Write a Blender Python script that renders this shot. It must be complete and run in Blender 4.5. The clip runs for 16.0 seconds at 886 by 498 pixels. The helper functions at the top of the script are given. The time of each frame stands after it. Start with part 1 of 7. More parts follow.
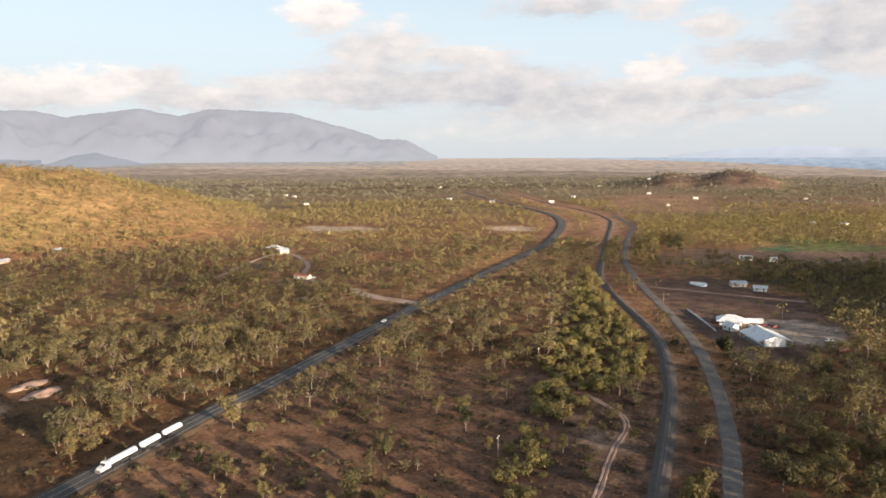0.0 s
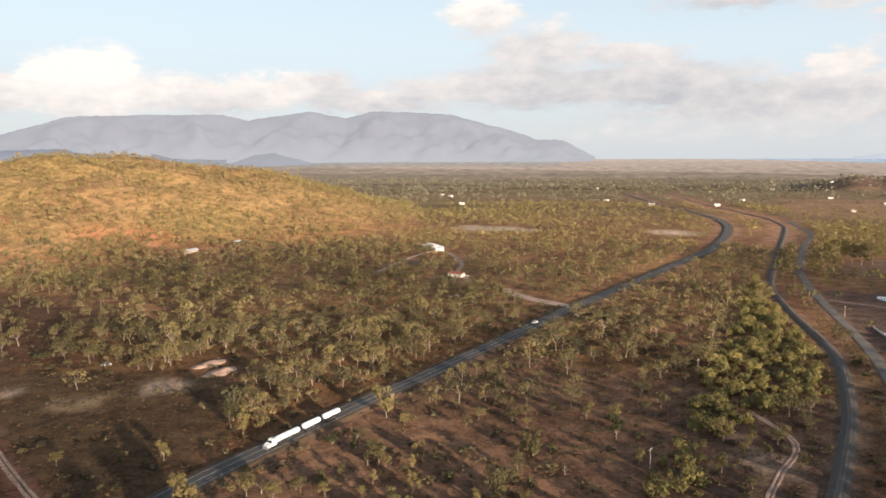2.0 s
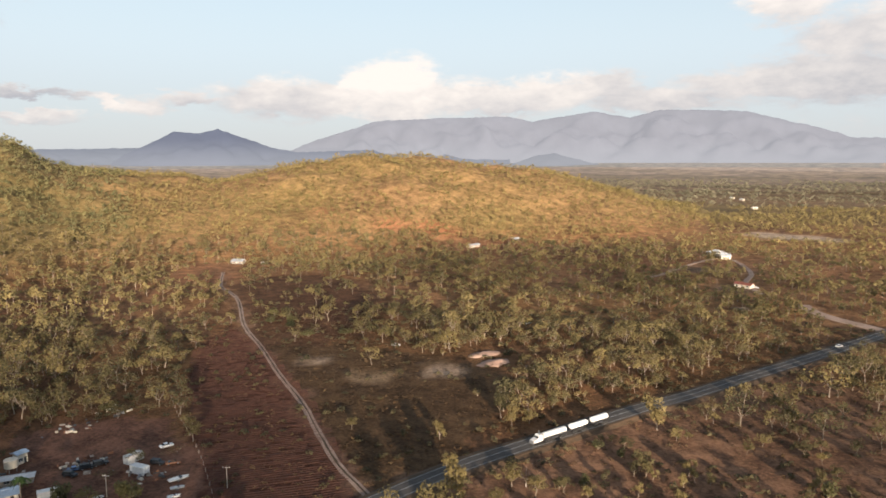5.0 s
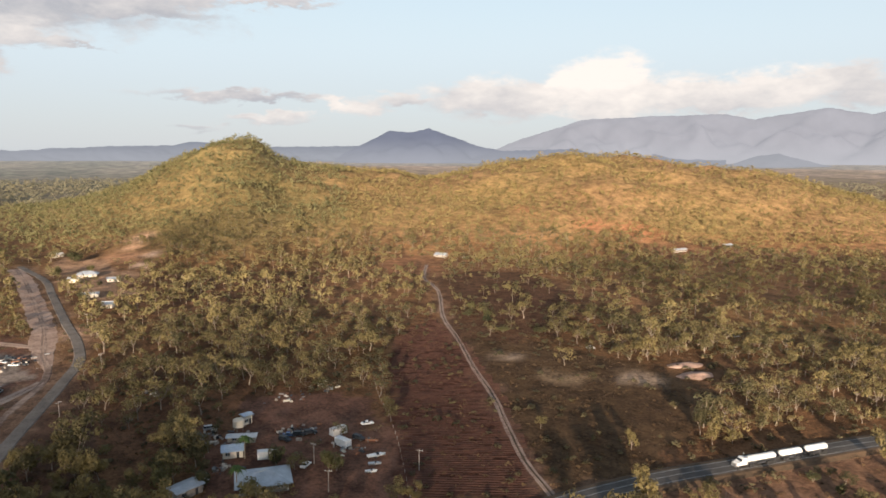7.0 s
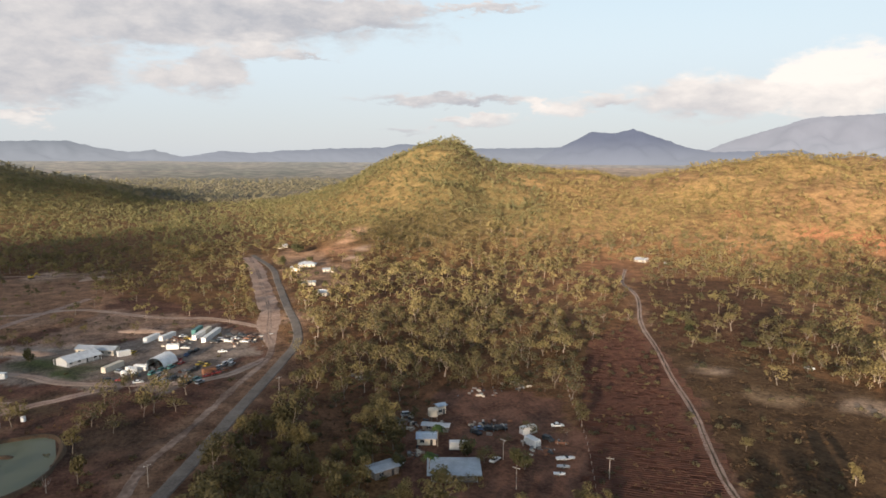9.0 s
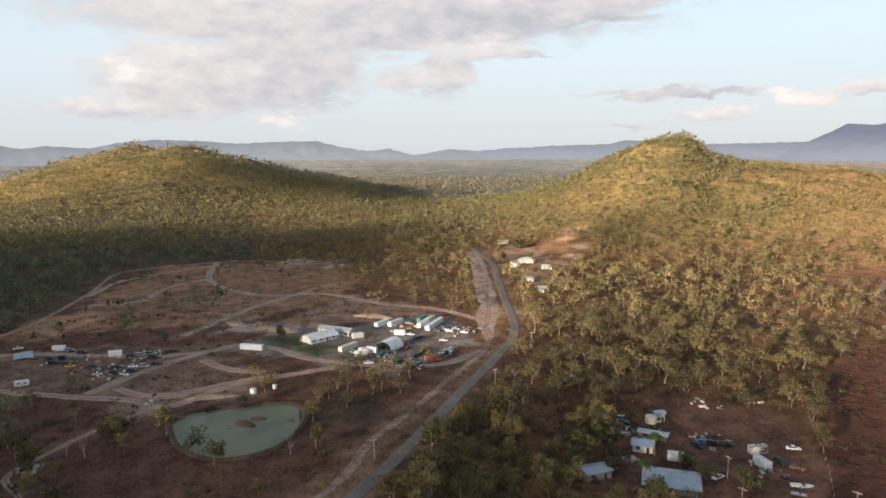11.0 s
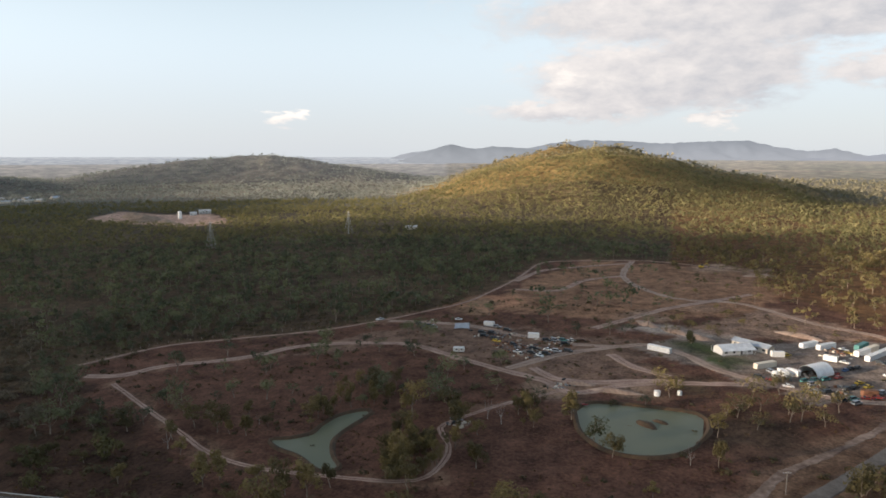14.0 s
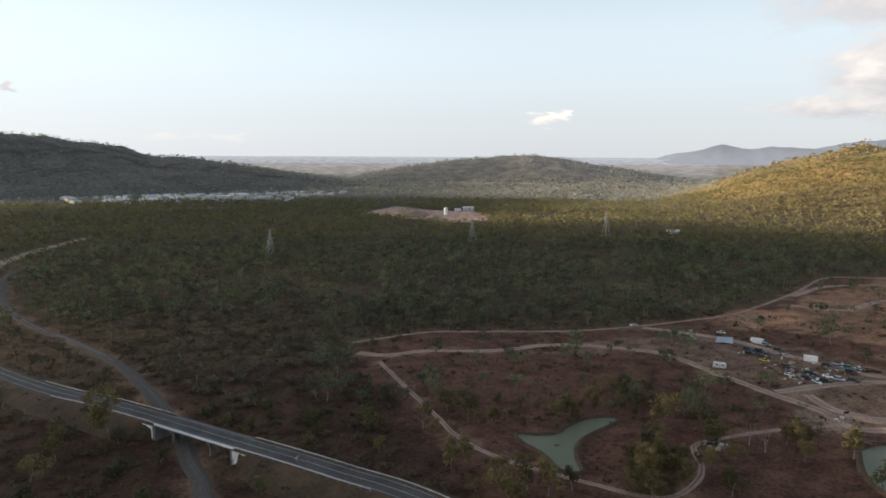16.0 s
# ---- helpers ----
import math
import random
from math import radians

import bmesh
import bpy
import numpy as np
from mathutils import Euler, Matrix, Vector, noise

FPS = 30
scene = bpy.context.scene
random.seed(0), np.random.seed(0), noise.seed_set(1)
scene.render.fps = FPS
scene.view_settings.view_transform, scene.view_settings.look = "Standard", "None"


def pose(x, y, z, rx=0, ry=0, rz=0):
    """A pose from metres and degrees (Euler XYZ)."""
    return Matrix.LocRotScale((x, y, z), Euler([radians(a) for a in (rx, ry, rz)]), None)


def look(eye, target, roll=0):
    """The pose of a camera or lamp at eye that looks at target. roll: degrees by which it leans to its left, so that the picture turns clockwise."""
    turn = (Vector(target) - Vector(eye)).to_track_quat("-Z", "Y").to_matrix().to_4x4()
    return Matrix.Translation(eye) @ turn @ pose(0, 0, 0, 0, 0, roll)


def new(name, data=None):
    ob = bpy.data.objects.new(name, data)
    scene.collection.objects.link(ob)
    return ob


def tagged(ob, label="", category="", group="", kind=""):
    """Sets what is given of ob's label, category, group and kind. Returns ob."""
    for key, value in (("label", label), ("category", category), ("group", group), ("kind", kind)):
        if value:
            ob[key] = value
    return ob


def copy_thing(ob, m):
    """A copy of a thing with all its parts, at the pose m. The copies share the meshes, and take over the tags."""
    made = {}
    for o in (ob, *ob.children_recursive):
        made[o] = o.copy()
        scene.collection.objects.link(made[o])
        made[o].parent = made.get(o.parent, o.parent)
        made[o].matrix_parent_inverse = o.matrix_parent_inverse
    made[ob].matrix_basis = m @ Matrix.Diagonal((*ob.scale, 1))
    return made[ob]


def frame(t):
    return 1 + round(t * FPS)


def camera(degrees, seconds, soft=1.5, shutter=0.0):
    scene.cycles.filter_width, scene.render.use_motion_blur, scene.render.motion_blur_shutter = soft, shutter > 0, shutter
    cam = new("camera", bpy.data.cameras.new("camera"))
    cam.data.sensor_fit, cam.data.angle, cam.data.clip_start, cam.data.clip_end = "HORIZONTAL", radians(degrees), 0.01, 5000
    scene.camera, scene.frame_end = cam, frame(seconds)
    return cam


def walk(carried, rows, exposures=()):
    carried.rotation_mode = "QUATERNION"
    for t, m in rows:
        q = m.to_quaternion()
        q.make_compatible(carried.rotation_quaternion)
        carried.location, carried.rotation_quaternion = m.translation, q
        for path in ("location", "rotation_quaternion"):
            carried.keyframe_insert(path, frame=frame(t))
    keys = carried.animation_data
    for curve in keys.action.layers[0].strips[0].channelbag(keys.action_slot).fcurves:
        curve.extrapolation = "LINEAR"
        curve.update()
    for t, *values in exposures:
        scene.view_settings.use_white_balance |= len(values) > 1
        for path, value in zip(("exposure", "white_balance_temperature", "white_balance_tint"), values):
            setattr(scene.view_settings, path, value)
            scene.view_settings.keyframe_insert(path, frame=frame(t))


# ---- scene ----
import itertools
# ---- camera and its way: seconds, place, yaw, pitch, roll ----
cam = camera(64.4, 16.0, soft=1.7)
WAY = [
    (0.0, 0.0, 0.0, 100.0, 0.00, -7.62, 0.31),
    (0.5, 0.2, 0.1, 100.0, 3.06, -7.61, 0.27),
    (1.0, 0.1, 0.1, 100.0, 6.17, -7.57, 0.22),
    (1.5, -0.0, 0.1, 100.0, 9.31, -7.56, 0.21),
    (2.0, 0.0, 0.1, 100.0, 12.54, -7.53, 0.23),
    (2.5, 0.0, 0.1, 100.1, 15.84, -7.54, 0.16),
    (3.0, -0.3, 0.0, 100.2, 19.36, -7.54, 0.13),
    (3.5, -0.1, 0.3, 100.1, 23.27, -7.53, 0.11),
    (4.0, -0.3, 0.7, 100.1, 27.14, -7.49, 0.16),
    (6.5, -0.2, 1.4, 99.9, 47.08, -7.49, -0.13),
    (7, 0.1, 2.0, 99.7, 51.25, -7.53, -0.29),
    (7.5, 0.3, 2.2, 99.6, 55.33, -7.48, -0.19),
    (8, 0.3, 2.3, 99.3, 59.38, -7.44, -0.22),
    (8.5, 0.1, 2.2, 99.1, 63.41, -7.43, -0.31),
    (11.0, 0.2, 2.3, 98.9, 85.21, -7.72, 0.17),
    (11.5, 0.1, 2.5, 98.8, 91.01, -7.70, 0.14),
    (12.0, 0.1, 2.5, 98.8, 96.63, -7.67, 0.13),
    (12.5, -0.0, 2.5, 98.8, 102.14, -7.68, 0.09),
    (13.0, -0.2, 2.6, 98.7, 107.59, -7.68, -0.04),
    (13.5, -0.1, 2.5, 98.6, 113.03, -7.67, -0.11),
    (14.0, -0.4, 2.3, 98.7, 118.44, -7.70, -0.08),
    (14.5, -0.8, 2.3, 98.4, 123.96, -7.68, -0.26),
    (15.0, -1.1, 2.0, 98.3, 129.41, -7.69, -0.21),
    (15.5, -1.4, 1.9, 98.4, 134.66, -7.70, -0.18),
    (16.0, -1.6, 1.9, 98.4, 139.25, -7.73, -0.26),
]


def turned(x, y, z, yaw, pitch, roll):
    return Matrix.Translation((x, y, z)) @ pose(0, 0, 0, 0, 0, yaw) @ pose(0, 0, 0, pitch) @ pose(0, 0, 0, 0, roll) @ pose(0, 0, 0, 90)


walk(cam, [(r[0], turned(*r[1:])) for r in WAY], exposures=[(0.0, 1.43), (4.0, 1.33), (8.0, 1.29), (11.0, 1.42), (16.0, 1.46)])

# ---- sun and sky ----
SUN_AZ, SUN_EL = 227.0, 9.0          # degrees, anticlockwise from +y
SUN_DIR = Vector((-math.sin(radians(SUN_AZ)) * math.cos(radians(SUN_EL)), math.cos(radians(SUN_AZ)) * math.cos(radians(SUN_EL)), math.sin(radians(SUN_EL))))
sun = new("sun", bpy.data.lights.new("sun", "SUN"))
sun.data.energy, sun.data.angle, sun.data.color = 5.4, radians(0.6), (1.0, 0.81, 0.625)
sun.matrix_world = look(SUN_DIR * 1000, (0, 0, 0))

# clouds: azimuth, elevation, half width, half height (degrees), strength, how sunlit
NORTH_CLOUDS = [(9.3, 10.8, 2.6, 1.5, 1.0, 0.8), (4.6, 8.1, 4.9, 2.1, 0.75, 0.4), (26.1, 5.1, 3.9, 1.1, 1.05, 0.8), (30.0, 4.1, 4.6, 0.8, 0.95, 0.6), (21.7, 5.3, 2.4, 1.2, 1.0, 0.3), (18.0, 4.3, 5.5, 0.9, 1.0, 0.5), (11.7, 5.3, 5.3, 1.0, 0.9, 0.5), (5.5, 5.5, 7.2, 1.6, 1.05, 0.3), (-3.5, 5.5, 7.5, 1.5, 1.1, 0.28), (-10.6, 4.4, 9.6, 1.2, 1.0, 0.28), (-21.0, 4.7, 6.7, 0.9, 1.05, 0.3), (-15.0, 3.0, 14.0, 0.8, 0.85, 0.4), (-16.5, 6.3, 2.4, 0.9, 0.95, 0.8), (-16.7, 10.9, 2.4, 1.1, 0.75, 0.7), (-10.0, 11.3, 5.5, 1.0, 0.75, 0.35)]
EAST_CLOUDS = [(-24.0, 7.4, 6.0, 1.2, 0.75, 0.45), (-2.0, 7.6, 5.0, 0.9, 0.8, 0.5), (-20.8, 9.3, 2.7, 0.9, 0.7, 0.4), (-29.4, 8.4, 3.9, 2.3, 1.1, 0.15), (-25.9, 4.9, 3.2, 0.8, 0.75, 0.35), (-31.3, 6.1, 2.2, 1.0, 0.7, 0.6), (-9.8, 1.8, 17.0, 1.1, 0.6, 0.55)]
RANGE_CLOUDS = [(38.6, 5.1, 3.5, 2.0, 1.45, 1.0), (46.2, 4.5, 6.0, 1.3, 0.95, 0.6), (32.8, 4.7, 4.8, 1.2, 1.0, 0.5), (47.9, 4.8, 4.2, 1.0, 0.95, 0.4), (66.5, 4.5, 6.3, 0.4, 0.95, 0.25), (57.8, 3.8, 2.0, 0.7, 0.9, 0.75), (60.0, 4.1, 0.8, 0.5, 1.0, 0.9), (64.8, 2.8, 3.9, 0.4, 0.75, 0.5), (70.5, 2.0, 1.8, 0.3, 0.75, 0.2), (54.4, 4.4, 2.5, 0.5, 0.85, 0.35), (76.8, 10.3, 7.3, 0.7, 1.1, 0.05), (64.6, 11.5, 4.7, 0.3, 0.8, 0.3), (81.7, 8.1, 1.9, 0.7, 0.75, 0.5), (79.1, 7.6, 3.1, 0.2, 0.75, 0.25)]
WEST_CLOUDS = [(93.3, 10.5, 16.3, 2.2, 1.45, 0.34), (104.0, 5.6, 5.8, 2.1, 1.5, 0.46), (98.1, 6.4, 5.2, 2.3, 1.4, 0.18), (108.0, 3.4, 5.4, 0.7, 1.3, 0.48), (83.6, 11.0, 9.6, 1.3, 1.3, 0.15), (75.2, 11.3, 6.7, 0.7, 1.05, 0.3), (108.5, 5.7, 0.9, 0.3, 1.2, 1.0), (84.9, 6.4, 2.0, 1.5, 1.05, 0.35), (88.3, 5.9, 2.7, 1.0, 0.8, 0.5), (81.3, 7.8, 3.5, 0.6, 0.8, 0.45), (97.8, 2.5, 1.6, 0.5, 1.0, 0.9), (96.6, 3.1, 1.2, 0.2, 0.8, 0.25)]
SEA_CLOUDS = [(131.2, 2.55, 1.2, 0.5, 0.72, 0.85), (130.2, 2.95, 0.6, 0.45, 0.9, 1.0), (159.1, 1.1, 5.8, 0.4, 0.55, 0.7), (170.9, 4.5, 0.6, 0.3, 0.8, 0.4)]
CLOUDS = NORTH_CLOUDS + EAST_CLOUDS + RANGE_CLOUDS + WEST_CLOUDS + SEA_CLOUDS


class Nodes:
    """Small helper to wire node trees."""

    def __init__(self, tree):
        self.t = tree
        tree.nodes.clear()

    def n(self, kind):
        return self.t.nodes.new(kind)

    def attribute(self, name):
        node = self.t.nodes.new("ShaderNodeAttribute")
        node.attribute_name = name
        return node

    def link(self, a, b):
        self.t.links.new(a, b)

    def put(self, socket, v):
        if isinstance(v, bpy.types.NodeSocket):
            self.t.links.new(v, socket)
        elif v is not None:
            socket.default_value = v

    def math(self, op, a, b=None, c=None, clamp=False):
        node = self.t.nodes.new("ShaderNodeMath")
        node.operation, node.use_clamp = op, clamp
        for i, v in enumerate((a, b, c)):
            self.put(node.inputs[i], v)
        return node.outputs[0]

    def ramp(self, v, lo, hi, a=0.0, b=1.0, smooth=True):
        node = self.t.nodes.new("ShaderNodeMapRange")
        node.interpolation_type = "SMOOTHSTEP" if smooth else "LINEAR"
        for i, s in enumerate((v, lo, hi, a, b)):
            self.put(node.inputs[i], s)
        return node.outputs[0]

    def noise(self, vector, scale, detail=4.0, rough=0.55, distort=0.0):
        node = self.t.nodes.new("ShaderNodeTexNoise")
        if vector is not None:
            self.t.links.new(vector, node.inputs["Vector"])
        node.inputs["Scale"].default_value, node.inputs["Detail"].default_value = scale, detail
        node.inputs["Roughness"].default_value, node.inputs["Distortion"].default_value = rough, distort
        return node.outputs[0]

    def mix(self, f, a, b, blend="MIX"):
        node = self.t.nodes.new("ShaderNodeMix")
        node.data_type, node.blend_type = "RGBA", blend
        for s, v in ((node.inputs[0], f), (node.inputs[6], a), (node.inputs[7], b)):
            if isinstance(v, tuple) and len(v) == 3:
                v = (*v, 1)
            self.put(s, v)
        return node.outputs[2]

    def xyz(self, x, y, z):
        node = self.t.nodes.new("ShaderNodeCombineXYZ")
        for i, v in enumerate((x, y, z)):
            self.put(node.inputs[i], v)
        return node.outputs[0]


def make_world():
    world = bpy.data.worlds.new("sky")
    scene.world = world
    world.use_nodes = True
    k = Nodes(world.node_tree)
    sky = k.n("ShaderNodeTexSky")
    sky.sky_type, sky.sun_disc, sky.sun_elevation, sky.sun_rotation = "NISHITA", False, radians(SUN_EL), radians(360 - SUN_AZ)
    sky.altitude, sky.air_density, sky.dust_density, sky.ozone_density = 100.0, 1.0, 0.8, 1.0
    coord = k.n("ShaderNodeTexCoord").outputs["Generated"]
    part_ = k.n("ShaderNodeSeparateXYZ")
    k.link(coord, part_.inputs[0])
    x, y, z = part_.outputs
    az = k.math("MULTIPLY", k.math("ARCTAN2", k.math("MULTIPLY", x, -1.0), y), 180 / math.pi)
    el = k.math("MULTIPLY", k.math("ARCSINE", z), 180 / math.pi)
    slow = k.xyz(k.math("MULTIPLY", az, 0.10), k.math("MULTIPLY", el, 0.30), 0.3)
    quick = k.xyz(k.math("MULTIPLY", az, 0.21), k.math("MULTIPLY", el, 0.42), 0.7)
    az2 = k.math("MULTIPLY_ADD", k.math("SUBTRACT", k.noise(slow, 3.2, 7.0, 0.62), 0.5), 5.5, az)
    el2 = k.math("MULTIPLY_ADD", k.math("SUBTRACT", k.noise(slow, 4.3, 7.0, 0.62, 0.3), 0.5), 2.4, el)
    total, weight, glow, low = None, None, None, None
    for a, e, sa, se, w, b in CLOUDS:
        u = k.math("DIVIDE", k.math("SUBTRACT", az2, a), sa)
        v = k.math("DIVIDE", k.math("SUBTRACT", el2, e), se)
        q = k.math("MULTIPLY_ADD", u, u, k.math("MULTIPLY", v, v))
        g = k.math("MULTIPLY", k.math("EXPONENT", k.math("MULTIPLY", q, -0.8)), w)
        up = k.math("MULTIPLY", g, v)
        total = g if total is None else k.math("MAXIMUM", total, g)
        weight = g if weight is None else k.math("ADD", weight, g)
        glow = k.math("MULTIPLY", g, b) if glow is None else k.math("MULTIPLY_ADD", g, b, glow)
        low = up if low is None else k.math("ADD", low, up)
    # the rest of the sky, high and behind, is broken cloud too
    total = k.math("MAXIMUM", total, k.ramp(el, 14, 26, 0.0, 0.34))
    fluff = k.math("SUBTRACT", k.noise(quick, 1.9, 10.0, 0.60, 0.15), 0.5)
    dens = k.math("MULTIPLY_ADD", fluff, 0.85, total)
    cover = k.math("MULTIPLY", k.ramp(dens, 0.15, 0.66), 0.95)
    weight = k.math("ADD", weight, 0.02)
    sunlit, high = k.math("DIVIDE", glow, weight), k.math("DIVIDE", low, weight)
    lit = k.math("MULTIPLY_ADD", high, 0.20, k.math("MULTIPLY_ADD", fluff, 1.05, sunlit), clamp=True)
    # low haze, bright and pale, that thins out upwards
    haze = k.mix(k.ramp(el, 0.0, 9.0), (3.157, 3.36, 3.606), (3.526, 3.975, 4.386))
    side = k.math("COSINE", k.math("MULTIPLY", k.math("SUBTRACT", az, SUN_AZ), math.pi / 180))
    haze = k.mix(1.0, haze, k.xyz(*[k.ramp(side, -0.2, 1.0, 1.0, 1.24)] * 3), "MULTIPLY")
    veil = k.ramp(el, 5.0, 27.0, 0.92, 0.0)
    base = k.mix(veil, sky.outputs[0], haze)
    cloud = k.mix(lit, (2.50, 2.50, 2.68), (5.25, 4.78, 4.42))
    base = k.mix(k.math("MULTIPLY", cover, k.ramp(el, 0.3, 3.5, 0.25, 1.0)), base, cloud)
    bg = k.n("ShaderNodeBackground")
    k.link(base, bg.inputs[0])
    bg.inputs[1].default_value = 0.083
    out = k.n("ShaderNodeOutputWorld")
    k.link(bg.outputs[0], out.inputs[0])


make_world()

# ---- materials ----


def material(name, rough=0.9, metal=0.0, spec=0.3):
    m = bpy.data.materials.new(name)
    m.use_nodes = True
    k = Nodes(m.node_tree)
    bsdf, out = k.n("ShaderNodeBsdfPrincipled"), k.n("ShaderNodeOutputMaterial")
    k.link(bsdf.outputs[0], out.inputs[0])
    bsdf.inputs["Roughness"].default_value, bsdf.inputs["Metallic"].default_value = rough, metal
    bsdf.inputs["Specular IOR Level"].default_value = spec
    return m, k, bsdf


def bump(k, bsdf, height, strength, distance):
    node = k.n("ShaderNodeBump")
    node.inputs["Strength"].default_value, node.inputs["Distance"].default_value = strength, distance
    k.link(height, node.inputs["Height"])
    k.link(node.outputs[0], bsdf.inputs["Normal"])


def place(k):
    return k.n("ShaderNodeNewGeometry").outputs["Position"]


def worn(name, dark, light, scale=0.5, rough=0.85, metal=0.0, relief=0.0, spec=0.3, own=0.0):
    """A surface that varies between two colours at two scales; own: how much each piece differs."""
    m, k, bsdf = material(name, rough, metal, spec)
    p = place(k)
    f = k.math("MULTIPLY_ADD", k.noise(p, scale, 5), 0.6, k.math("MULTIPLY", k.noise(p, scale * 9, 3), 0.4))
    if own:
        f = k.math("ADD", f, k.math("MULTIPLY", k.math("SUBTRACT", k.n("ShaderNodeObjectInfo").outputs["Random"], 0.5), own))
    k.link(k.mix(k.ramp(f, 0.32, 0.68), dark, light), bsdf.inputs["Base Color"])
    if relief:
        bump(k, bsdf, k.noise(p, scale * 9, 4), 0.5, relief)
    return m


def ground_material():
    m, k, bsdf = material("dry_ground", 0.95, 0, 0.1)
    p = place(k)
    tint = k.attribute("cover").outputs["Color"]
    big, mid, fine = k.noise(p, 0.012, 5, 0.6), k.noise(p, 0.09, 6, 0.72), k.noise(p, 0.7, 5, 0.75)
    f = k.math("MULTIPLY_ADD", mid, 0.55, k.math("MULTIPLY_ADD", fine, 0.45, k.math("MULTIPLY", big, 0.2)))
    dark = k.mix(1.0, tint, (0.34, 0.32, 0.32), "MULTIPLY")
    lite = k.mix(1.0, tint, (1.68, 1.64, 1.56), "MULTIPLY")
    k.link(k.mix(k.ramp(f, 0.44, 0.78), dark, lite), bsdf.inputs["Base Color"])
    bump(k, bsdf, k.math("ADD", fine, k.math("MULTIPLY", mid, 3.0)), 0.6, 0.5)
    return m


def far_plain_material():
    """The backdrop of the plain, kilometres off; its haze is painted as a glow."""
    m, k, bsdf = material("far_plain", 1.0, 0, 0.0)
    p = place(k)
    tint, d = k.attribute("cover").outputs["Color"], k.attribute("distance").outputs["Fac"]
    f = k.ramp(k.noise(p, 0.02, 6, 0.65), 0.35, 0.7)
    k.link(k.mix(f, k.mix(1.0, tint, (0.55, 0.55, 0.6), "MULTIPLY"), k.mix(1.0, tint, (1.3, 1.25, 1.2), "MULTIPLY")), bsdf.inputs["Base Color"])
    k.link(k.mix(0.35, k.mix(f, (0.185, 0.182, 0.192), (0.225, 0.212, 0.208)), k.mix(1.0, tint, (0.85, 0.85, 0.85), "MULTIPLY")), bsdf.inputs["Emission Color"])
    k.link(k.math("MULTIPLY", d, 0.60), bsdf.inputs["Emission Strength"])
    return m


def leaf_material(name, a, b, own=True):
    m, k, bsdf = material(name, 0.7, 0, 0.25)
    p = place(k)
    if own:
        r = k.n("ShaderNodeObjectInfo").outputs["Random"]
    else:
        r = k.attribute("shade").outputs["Fac"]
    island = k.n("ShaderNodeNewGeometry").outputs["Random Per Island"]
    f = k.math("ADD", k.math("MULTIPLY", r, 0.88), k.math("MULTIPLY_ADD", island, 0.12, k.math("MULTIPLY", k.noise(p, 0.25, 2), 0.15)))
    colour = k.mix(k.ramp(f, 0.1, 1.0, smooth=False), a, b)
    k.link(colour, bsdf.inputs["Base Color"])
    thin, both = k.n("ShaderNodeBsdfTranslucent"), k.n("ShaderNodeMixShader")
    k.link(k.mix(1.0, colour, (1.25, 1.2, 0.8), "MULTIPLY"), thin.inputs[0])
    both.inputs[0].default_value = 0.24
    out = [n for n in k.t.nodes if n.type == "OUTPUT_MATERIAL"][0]
    k.link(bsdf.outputs[0], both.inputs[1])
    k.link(thin.outputs[0], both.inputs[2])
    k.link(both.outputs[0], out.inputs[0])
    return m


